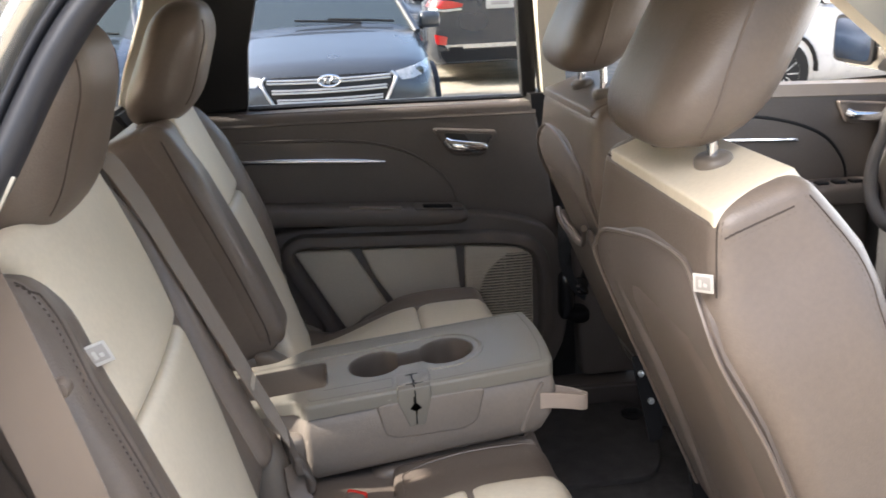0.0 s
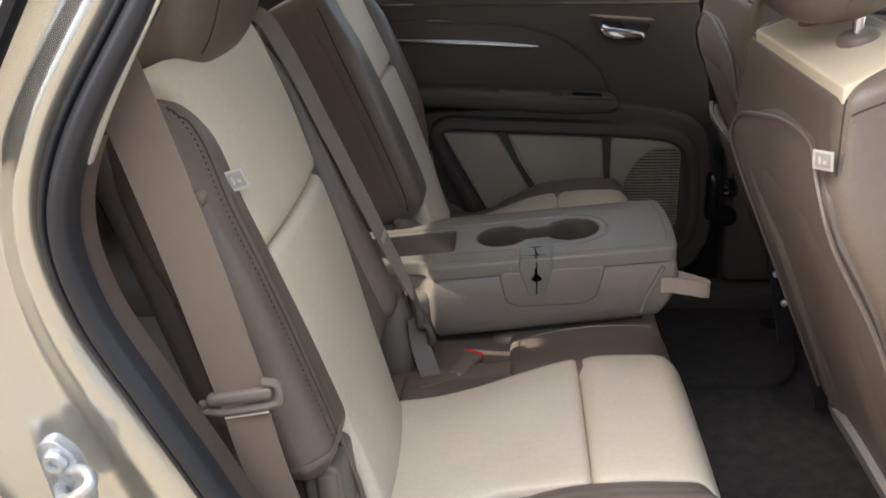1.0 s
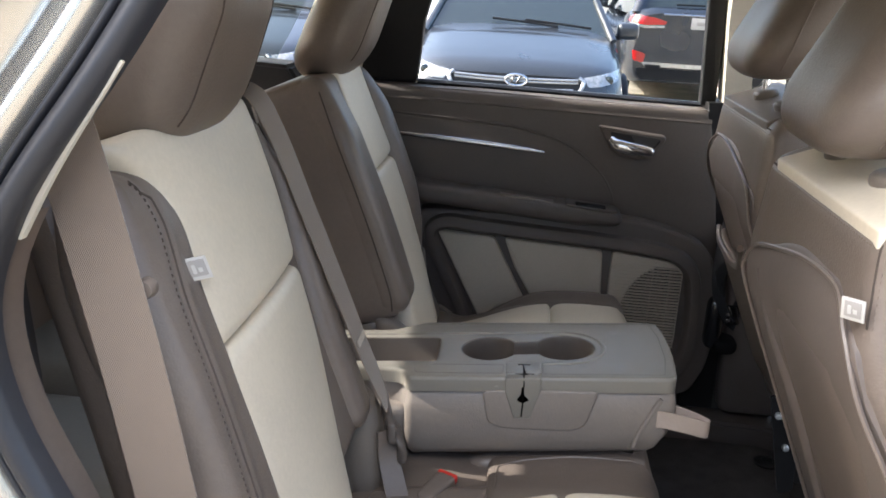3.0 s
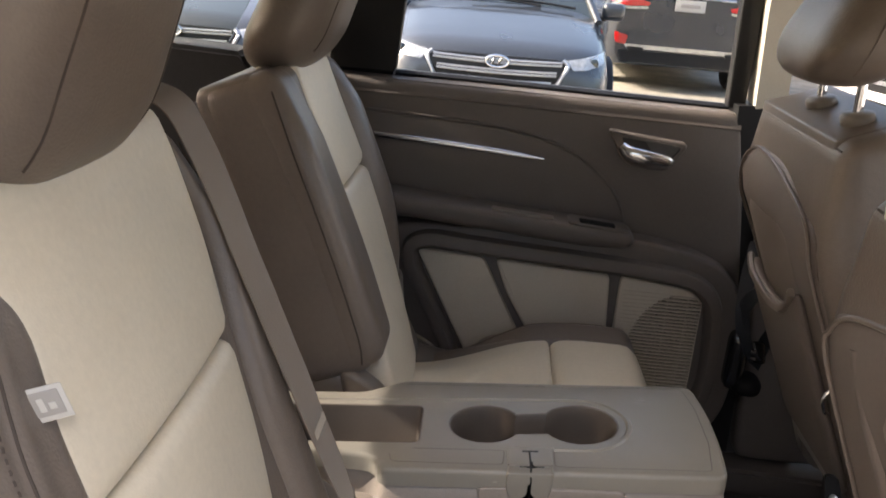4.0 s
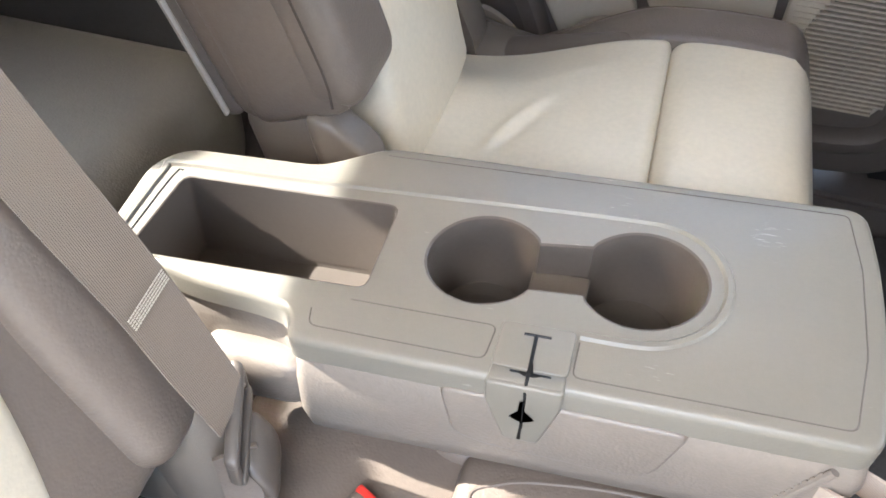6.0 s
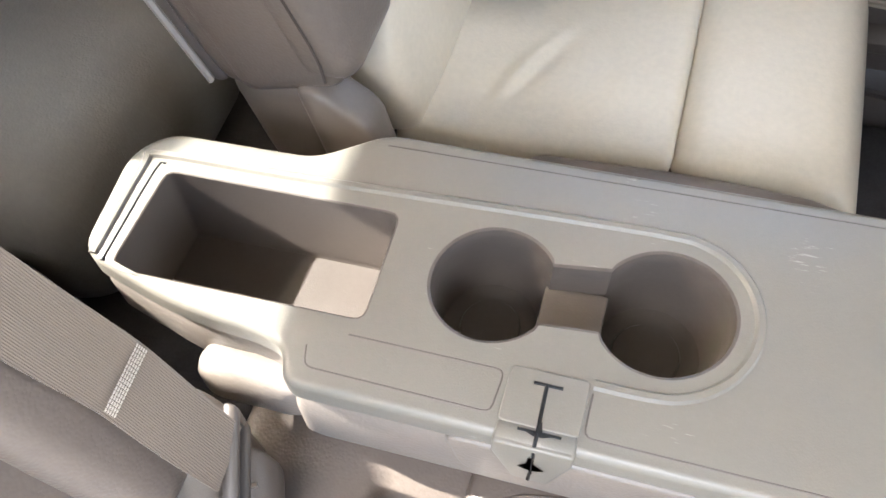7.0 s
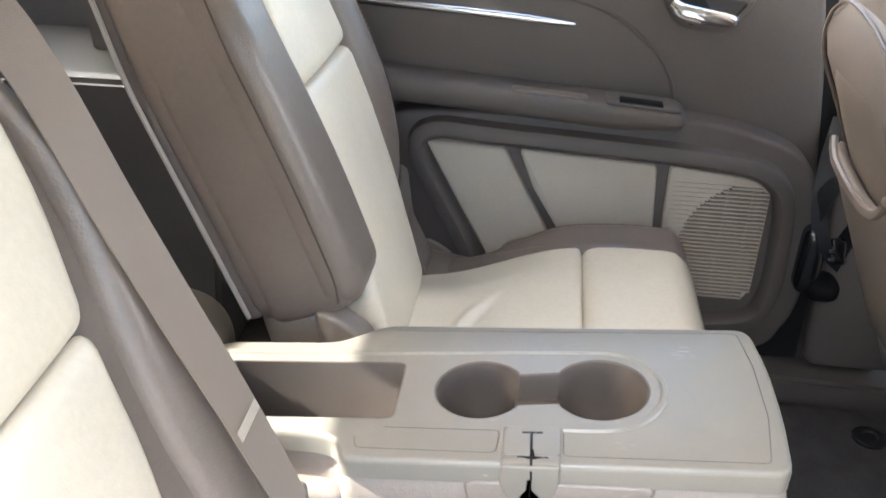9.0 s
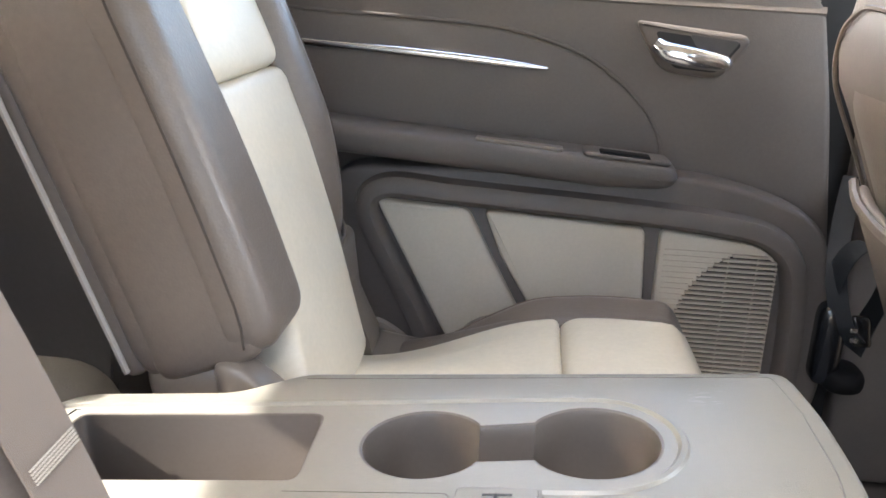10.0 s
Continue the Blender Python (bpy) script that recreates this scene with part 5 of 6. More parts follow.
# ---- the near door opening: seal, body paint, striker ----
SEAL = [(0.10, 1.205), (0.03, 1.18), (-0.03, 1.125), (-0.092, 1.025), (-0.155, 0.925), (-0.180, 0.845), (-0.170, 0.765), (-0.134, 0.68), (-0.101, 0.608), (-0.065, 0.53), (0.022, 0.365), (0.068, 0.285), (0.13, 0.21), (0.24, 0.165), (0.50, 0.155), (1.0, 0.15)]
seal = spline(SEAL, 7)
# a full bulb with a thin lip beside it
profile = [(-0.016, -0.014), (0.0135, -0.014)] + [(0.0095 + 0.0042 * math.cos(a), -0.003 + 0.0085 * math.sin(a)) for a in [radians(10 + 16 * k) for k in range(11)]] + [(-0.0055 + 0.0105 * math.cos(a), -0.002 + 0.0150 * math.sin(a)) for a in [radians(12 + 12 * k) for k in range(14)]]
bm = sweep([(p.x, -0.712 + 0.06 * smooth01((p.y - 0.85) / 0.35), p.y) for p in seal], profile, up=(0, -1, 0))
tagged(link("door_seal", bm, RUBBER, 70), "black rubber seal round the open door", "door seal", kind="structure")


def band(path, offs, depth, closed=False):
    """A sheet that follows a line in the side plane: rows at given offsets outward, each at its own depth."""
    bm = bmesh.new()
    rows = []
    m = len(path)
    for i, p in enumerate(path):
        t = (path[min(i + 1, m - 1)] - path[max(i - 1, 0)]).normalized()
        n = Vector((t.y, -t.x)) * 1.0
        base = 0.06 * smooth01((p.y - 0.85) / 0.35)
        rows.append([bm.verts.new((p.x + n.x * o, d + base, p.y + n.y * o)) for o, d in zip(offs, depth)])
    for A, B in zip(rows, rows[1:]):
        for k in range(len(offs) - 1):
            bm.faces.new((A[k], A[k + 1], B[k + 1], B[k]))
    return bm


out = 1 if (Vector((seal[1].y - seal[0].y, -(seal[1].x - seal[0].x))).x < 0) else -1
OFFS = [0.010, 0.013, 0.017, 0.021, 0.027, 0.034, 0.042, 0.050, 0.056, 0.063, 0.070, 0.078, 0.086, 0.094, 0.104, 0.120, 0.15, 0.20, 0.27, 0.34]
DEEP = [-0.702, -0.704, -0.710, -0.718, -0.7205, -0.718, -0.713, -0.712, -0.716, -0.726, -0.735, -0.742, -0.752, -0.764, -0.776, -0.785, -0.792, -0.797, -0.807, -0.825]
bm = bmesh.new()
rows = []
for i, p in enumerate(seal):
    t = (seal[min(i + 1, len(seal) - 1)] - seal[max(i - 1, 0)]).normalized()
    n = Vector((t.y, -t.x)) * out
    high = smooth01((p.y - 0.84) / 0.09)                 # narrow beside the quarter window
    low = 1 - smooth01((p.y - 0.55) / 0.35)              # flatter towards the sill
    row = []
    for o, d in zip(OFFS, DEEP):
        if o > 0.07:
            o, d = 0.07 + (o - 0.07) * (1 - 0.93 * high), d + (-0.742 - d) * high
        if o < 0.11:
            o = 0.010 + (o - 0.010) * (1 + 0.8 * low)
        row.append(bm.verts.new((p.x + n.x * o, d + 0.06 * smooth01((p.y - 0.85) / 0.35), p.y + n.y * o)))
    for v in (row[-1], row[0]):
        row.append(bm.verts.new((v.co.x, -0.690 + 0.06 * smooth01((p.y - 0.85) / 0.35), v.co.z)))
    rows.append(row)
for A, B in zip(rows, rows[1:]):
    for k in range(len(A)):
        bm.faces.new((A[k], A[(k + 1) % len(A)], B[(k + 1) % len(A)], B[k]))
bm.faces.new(rows[0])
bm.faces.new(rows[-1])
tagged(link("door_jamb", bm, PAINT, 80), "gold painted door jamb and quarter panel", "door jamb", kind="structure")
low_seal = [p for p in seal if p.y < 0.93]
bm = band(low_seal, [o * out for o in (-0.008, -0.013, -0.016, -0.018)], (-0.70, -0.694, -0.684, -0.674))
bmesh.ops.solidify(bm, geom=list(bm.faces), thickness=0.004)
tagged(link("trim_pillar", bm, mat("brown_pillar_trim", (0.13, 0.102, 0.085), 0.6, grain=0.1, grain_size=500)), "brown plastic trim inside the door seal", "pillar trim", kind="structure")

bm = sweep(spline([(-0.150, -0.690, 0.900), (-0.118, -0.688, 0.955), (-0.070, -0.680, 1.030)], 6), [(-0.003, -0.004), (0.003, -0.004), (0.003, 0.004), (-0.003, 0.004)], up=(0, -1, 0), taper=lambda t: 1.0 - 0.5 * t)
tagged(link("trim_strip", bm, LINER), "thin pale edge of the pillar trim", "trim", kind="structure")

e = thing("door_striker", "zinc door striker bolted to the jamb", "door striker", (-0.19, -0.751, 0.62))
bm = prism(rounded([(-0.222, 0.655), (-0.205, 0.665), (-0.185, 0.645), (-0.178, 0.59), (-0.19, 0.577), (-0.215, 0.588)], 0.010), -0.741, -0.754, "xz", 0.002)
plate = part("plate", bm, STEEL, e)
for x, z in ((-0.203, 0.642), (-0.194, 0.596)):
    bm = lathe([(0.012, -0.752), (0.012, -0.759), (0.009, -0.762), (0.005, -0.762), (0.004, -0.758), (0.001, -0.758)], (x, 0, z), "y", 18)
    part("bolt", bm, STEEL, plate)
p = spline([(-0.208, -0.753, 0.610), (-0.190, -0.776, 0.615), (-0.165, -0.784, 0.632), (-0.160, -0.778, 0.640), (-0.172, -0.766, 0.640), (-0.195, -0.754, 0.630)], 5)
part("loop", sweep(p, oval(0.006, 0.006, 10), up=(0, 0, 1)), STEEL, e)


# ---- front seats ----
def front_seat(mirror, label):
    def S(x, y, z):
        return (x, 0.06 - y, z) if mirror else (x, y, z)
    e = thing("front_seat", label, "car seat", (0.85, S(0, -0.30, 0)[1], 0.05), group="front seats")
    foot = 0.777 if mirror else 0.707

    def back(y, s, d):
        """s up the back from its foot, d forward from its rear face; the sides wrap forward, the top curls forward."""
        k = 1 - (0.15 if y > -0.295 else 0.235) * smooth01((s - 0.36) / 0.26)
        bend = 0.08 * smooth01((s - 0.42) / 0.25)
        wrap = 0.024 * smooth01((-0.44 - y) / 0.08) * (1 - smooth01((s - 0.38) / 0.14)) * (1 - smooth01((d - 0.02) / 0.05))
        return S(foot - 0.40 * s + 0.93 * (d + wrap) + bend, -0.295 + (y + 0.295) * k, 0.33 + 0.915 * s + 0.36 * d)

    def bb(y0, y1, s0, s1, d0, d1, r, n, f=None):
        return rbox((d0, y0, s0), (d1, y1, s1), r, n, lambda x, y, z: back(*(f(y, z, x) if f else (y, z, x))))

    def deep(s):
        """How thick the back is: full below the shoulders, thin at the top."""
        return 1 - 0.48 * smooth01((s - 0.46) / 0.20)

    def arch(y):
        """The lower edge of the back rises in the middle."""
        return 0.045 * (1 - min(1.0, ((y + 0.33) / 0.20) ** 2))

    def sides(y, s, d):
        dip = 0.028 * (1 - smooth01((abs(y + 0.295) - 0.12) / 0.07)) * smooth01((d - 0.10) / 0.06)
        if s < 0.10:
            s += arch(y) * smooth01((0.10 - s) / 0.12)
        return y, s, (d - dip) * deep(s)
    shape = bb(-0.548, -0.060, -0.045, 0.622, 0.0, 0.195, (0.045, 0.034, 0.026), (6, 12, 14), sides)
    tree = BVHTree.FromBMesh(shape)
    backrest = part("backrest", shape, BROWN, e, "brown leather backrest")
    def lid(y, s, d):
        """The top insert is broad at the rear seam; its outer side swings out towards the front."""
        u = (y + 0.475) / 0.37
        swing = 0.020 * smooth01(d / 0.12)
        y = -0.532 + swing + (0.427 - swing) * u
        return y, s, d * (deep(s) if s < 0.60 else 0.565)
    part("top_insert", bb(-0.475, -0.105, 0.53, 0.6232, 0.006, 0.190, (0.006, 0.008, 0.003), (8, 8, 4), lid), BROWN if mirror else BEIGE, backrest, "brown leather top" if mirror else "beige leather")
    part("front_insert", bb(-0.42, -0.17, 0.05, 0.50, 0.06, 0.178, (0.02, 0.03, 0.02), (2, 5, 8), lambda y, s, d: (y, s, d * deep(s))), BEIGE, backrest, "beige leather")
    # hard panel over the rear, its top edge drawn as a piped curve
    def crest(y):
        return 0.552 - 0.055 * smooth01((y + 0.36) / 0.26) ** 1.5 - 0.03 * smooth01((-0.455 - y) / 0.05)

    def plate(y, s, d):
        s = -0.035 + (s + 0.035) * (crest(y) + 0.035) / 0.595
        if s < 0.10:
            s += arch(y) * smooth01((0.10 - s) / 0.12)
        hollow = 0.010 * smooth01((-0.20 - y) / 0.05) * (1 - smooth01((-0.44 - y) / 0.06)) * smooth01((0.50 - s) / 0.10)
        return y, s, d + hollow
    panel = part("back_panel", bb(-0.528, -0.090, -0.035, 0.56, -0.005, 0.02, (0.005, 0.03, 0.03), (1, 16, 12), plate), BACKFELT, backrest, "brown hard back panel")
    edge = [(-0.092, -0.02), (-0.094, 0.22), (-0.096, 0.43), (-0.104, 0.475), (-0.125, 0.497), (-0.16, 0.512), (-0.25, 0.532), (-0.33, 0.546), (-0.42, 0.552), (-0.475, 0.546), (-0.512, 0.515), (-0.528, 0.45), (-0.534, 0.35), (-0.535, 0.20), (-0.535, 0.02)]
    part("panel_edge", sweep(spline([back(y, q, -0.006) for y, q in edge], 6), oval(0.0030, 0.0030, 6), up=(1, 0, 0)), BROWN, panel)
    if mirror:
        def hem(y):
            return 0.295 + 0.05 * ((y + 0.36) / 0.14) ** 2
        bm = bb(-0.485, -0.175, 0.02, 0.30, -0.022, 0.0, (0.010, 0.03, 0.02), (1, 10, 6), lambda y, s, d: (y, s + (hem(y) - 0.295) * smooth01((s - 0.10) / 0.2), d))
        pocket = part("map_pocket", bm, BACKFELT, panel)
        rim = [back(y, hem(y), -0.020) for y in [-0.484 + 0.308 * k / 16 for k in range(17)]]
        part("pocket_hem", sweep(rim, oval(0.007, 0.006, 8), up=(1, 0, 0)), BROWN, pocket)
        hook = spline([back(-0.142, 0.235, -0.004), back(-0.142, 0.222, -0.018), back(-0.142, 0.200, -0.020), back(-0.150, 0.192, -0.016)], 5)
        part("bag_hook", sweep(hook, oval(0.0028, 0.0028, 8), up=(0, 1, 0)), CHROME, panel)
    else:
        rib = spline([back(-0.160, 0.475, -0.002), back(-0.190, 0.40, -0.004), back(-0.205, 0.30, -0.005), back(-0.195, 0.15, -0.005), back(-0.165, -0.01, -0.005)], 6)
        part("panel_rib", sweep(rib, [(-0.020, -0.006), (-0.012, 0.001), (-0.004, 0.004), (0.004, 0.004), (0.012, 0.001), (0.020, -0.006)], up=(-1, 0, -0.3)), BACKFELT, panel)
    low = [back(y, -0.044 + arch(y), -0.006) for y in [-0.135 - 0.385 * k / 18 for k in range(19)]]
    part("lower_trim", sweep(low, [(-0.006, -0.020), (0.004, -0.022), (0.006, 0.022), (-0.006, 0.026)], up=(-0.35, 0, 1), taper=lambda t: 0.45 + 0.55 * math.sin(math.pi * t) ** 0.6), PALETRIM, backrest, "pale lower edge trim")
    # seams: across the rear of the top, down the outer corner, forward over the shoulder
    top = hug(tree, [back(-0.528 + 0.445 * k / 30, 0.614, 0.003) for k in range(31)])
    part("top_seam", sweep(top, oval(0.0014, 0.0014, 6)), SEAM, backrest)
    part("stitching", stitches(hug(tree, [p + Vector((-0.002, 0, -0.007)) for p in top])), THREAD, backrest)
    corner = hug(tree, [back(-0.536, 0.612 - 0.085 * k / 24, 0.004) for k in range(25)])
    part("corner_seam", sweep(corner, oval(0.0011, 0.0011, 6), up=(1, 0, 0)), SEAM, backrest)
    shoulder = hug(tree, [back(-0.556, 0.596, 0.004 + 0.084 * k / 30) for k in range(31)])
    part("shoulder_seam", sweep(shoulder, oval(0.0011, 0.0011, 6), up=(0, 0, 1)), SEAM, backrest)
    front = hug(tree, [back(-0.552, 0.60 - 0.42 * k / 40, 0.195 * deep(0.60 - 0.42 * k / 40) - 0.012) for k in range(41)])
    part("front_seam", sweep(front, oval(0.0011, 0.0011, 6), up=(0, 1, 0)), SEAM, backrest)
    for seam_line, off in ((shoulder, (0, -0.004, -0.006)), (corner, (0.007, 0, 0)), (front, (-0.006, 0, 0))):
        off = Vector(S(*off)) - Vector(S(0, 0, 0))
        part("stitching", stitches(hug(tree, [p + off for p in seam_line])), THREAD, backrest)
    # head restraint on two posts
    hx, hz = (0.060, 0.022) if mirror else (0.0, 0.0)

    def head(x, y, z):
        t = (z - 0.965) / 0.25
        k = 1 - 0.18 * t * t
        return S(x + hx + 0.125 * t, -0.271 + (y + 0.271) * k, z + hz + 0.014 * ((y + 0.271) / 0.14) ** 2)
    hbox = ((0.496, -0.406, 0.938), (0.640, -0.136, 1.212), (0.058, 0.075, 0.070))
    hr = part("headrest", rbox(*hbox, (2, 4, 4), head), BROWN, e, "brown leather head restraint")
    for side in (-1, 1):
        p = [head(*on_box(*hbox, 1, side, (0.536 + 0.030 * (1 - k / 24) ** 3, 0, 0.952 + 0.24 * k / 24))) for k in range(25)]
        part("head_seam", sweep(p, oval(0.0016, 0.0016, 6), up=(1, 0, 0)), THREAD, hr)
    px = (0.650 if mirror else 0.591)
    for y in (-0.344, -0.199):
        part("post", sweep([S(px, y, 0.90), S(px - 0.004, y, 0.99)], oval(0.0068, 0.0068, 12), up=(1, 0, 0)), CHROME, hr)
        c = S(px, y, 0.918)
        bm = lathe([(0.023, -0.012), (0.024, 0.0), (0.0225, 0.005), (0.019, 0.0075), (0.009, 0.0085), (0.001, 0.0085)], (0, 0, 0), n=24)
        bm.transform(Matrix.Translation((c[0], c[1], 0.925)) @ Matrix.Rotation(radians(-14), 4, "Y") @ Matrix.Diagonal((0.95, 1.1, 1, 1)))
        part("post_collar", bm, TAUPE, hr)
    # cushion and base
    bm = rbox((foot + 0.05, -0.53, 0.27), (1.24, -0.08, 0.43), (0.05, 0.05, 0.05), (6, 6, 2), lambda x, y, z: S(x, y, z + 0.06 * (x - 0.7)))
    cu = part("cushion", bm, BROWN, e)
    bm = rbox((foot + 0.09, -0.46, 0.36), (1.235, -0.15, 0.437), (0.03, 0.03, 0.02), (6, 6, 2), lambda x, y, z: S(x, y, z + 0.06 * (x - 0.7)))
    part("cushion_insert", bm, BEIGE, cu, "beige leather")
    bm = prism(rounded([(foot - 0.048, 0.515), (foot + 0.06, 0.52), (foot + 0.12, 0.40), (foot + 0.45, 0.34), (foot + 0.45, 0.20), (foot + 0.05, 0.20), (foot - 0.005, 0.34)], [0.02, 0.02, 0.05, 0.03, 0.03, 0.05, 0.03]), -0.49, -0.535, "xz", 0.012, 3, warp=S)
    shield = part("side_shield", bm, TAUPE, e)
    bm = prism(rounded([(foot + 0.004, 0.475), (foot + 0.045, 0.49), (foot + 0.12, 0.40), (foot + 0.13, 0.30), (foot + 0.05, 0.27), (foot + 0.010, 0.33)], 0.03), -0.53, -0.552, "xz", 0.010, 3, warp=S)
    part("recliner_cover", bm, TAUPE, shield)
    for y in (-0.50, -0.13):
        bm = rbox((0.86, y - 0.02, 0.036), (1.2, y + 0.02, 0.28), 0.01, (3, 1, 1), lambda x, yy, z: S(x + 0.12 * (0.28 - z), yy, z))
        part("seat_rail", bm, GREYTRIM, e)
    # open hinge on the inner side
    bm = prism(rounded([(0.672, 0.44), (0.690, 0.44), (0.735, 0.32), (0.74, 0.26), (0.715, 0.25)], 0.010), -0.078, -0.086, "xz", 0.002, warp=S)
    hb = part("hinge_plate", bm, BLACK, e)
    for x, z in ((0.690, 0.405), (0.712, 0.345)):
        part("hinge_bolt", lathe([(0.006, -0.078), (0.006, -0.072), (0.004, -0.070), (0.001, -0.070)], (x, 0, z), "y", 14), STEEL, hb)
        if mirror:
            for v in hb.children[-1].data.vertices:
                v.co = S(*v.co)
    return e


fs = front_seat(False, "beige and brown leather front passenger seat")
woven_label(fs, (0.519, -0.493, 0.831), (0.80, -0.6, 0.0), (-0.1, 0.0, 1), 0.021)
front_seat(True, "beige and brown leather driver seat")


# ---- third row ----
def third_seat(y0, y1, label):
    e = thing("third_row_seat", label, "car seat", (-0.6, (y0 + y1) / 2, 0.20), group="third row seats")
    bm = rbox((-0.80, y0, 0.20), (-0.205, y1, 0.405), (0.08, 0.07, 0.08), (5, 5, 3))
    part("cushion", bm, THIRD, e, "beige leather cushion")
    # Backrest is made taller, headrest taller and wider, to block light from behind.
    bm = rbox((-0.16, y0, 0.30), (0.0, y1, 0.95), (0.05, 0.05, 0.06), (2, 4, 5), lambda x, y, z: (x - 0.66 - 0.30 * (z - 0.3), y, z))
    part("backrest", bm, BROWN, e)
    mid = (y0 + y1) / 2
    bm = rbox((-0.16, mid - 0.13, 0.955), (-0.06, mid + 0.13, 1.06), (0.03, 0.04, 0.03), (2, 4, 3), lambda x, y, z: (x - 0.66 - 0.30 * (z - 0.3), y, z))
    part("headrest", bm, BROWN, e)
    return e


third_seat(0.017, 0.40, "beige leather third row seat")
third_seat(-0.37, 0.013, "beige leather third row seat")

# ---- parked cars outside ----
def car_part(e, name, bm, material, lab="", parent=None):
    ob = link(name, bm, material)
    ob.parent = parent or e
    return tagged(ob, lab)


def loft(stations, bm=None):
    """Rings across the car, one for each station (y, half width, top height, low height)."""
    bm = bm or bmesh.new()
    rings = []
    for y, w, h, lo in stations:
        half = [(0, h), (w * 0.35, h - 0.004), (w * 0.66, h - 0.018), (w * 0.86, h - 0.05), (w * 0.955, h - 0.12), (w * 0.995, h * 0.72), (w, h * 0.58), (w * 0.985, 0.42), (w * 0.95, lo + 0.06), (w * 0.88, lo)]
        pts = [(x, z) for x, z in half] + [(-x, z) for x, z in reversed(half[1:])]
        rings.append([bm.verts.new((x, y, z)) for x, z in pts])
    for A, B in zip(rings, rings[1:]):
        for k in range(len(A)):
            bm.faces.new((A[k], A[(k + 1) % len(A)], B[(k + 1) % len(A)], B[k]))
    bm.faces.new(rings[0])
    bm.faces.new(rings[-1])
    return bm


def wheel(e, x, y, side, r=0.35):
    c = (0, y, r)
    bm = lathe([(r * 0.62, -0.10), (r * 0.9, -0.11), (r, -0.07), (r, 0.07), (r * 0.9, 0.11), (r * 0.62, 0.10)], (x, y, r), "x", 28)
    t = car_part(e, "tyre", bm, TYRE)
    bm = lathe([(r * 0.64, 0.085 * side), (r * 0.60, 0.105 * side), (r * 0.57, 0.05 * side), (0.02, 0.03 * side)], (x, y, r), "x", 28)
    rim = car_part(e, "rim", bm, LAMPCLEAR, "", t)
    for k in range(10):
        bm = rbox((0.05 * side if side > 0 else -0.10, 0.05, -0.016), (0.10 if side > 0 else -0.05, r * 0.60, 0.016), 0.008, (1, 2, 1))
        bm.transform(Matrix.Translation((x, y, r)) @ Matrix.Rotation(2 * math.pi * k / 10, 4, "X"))
        car_part(e, "spoke", bm, WHITEPAINT, "", rim)


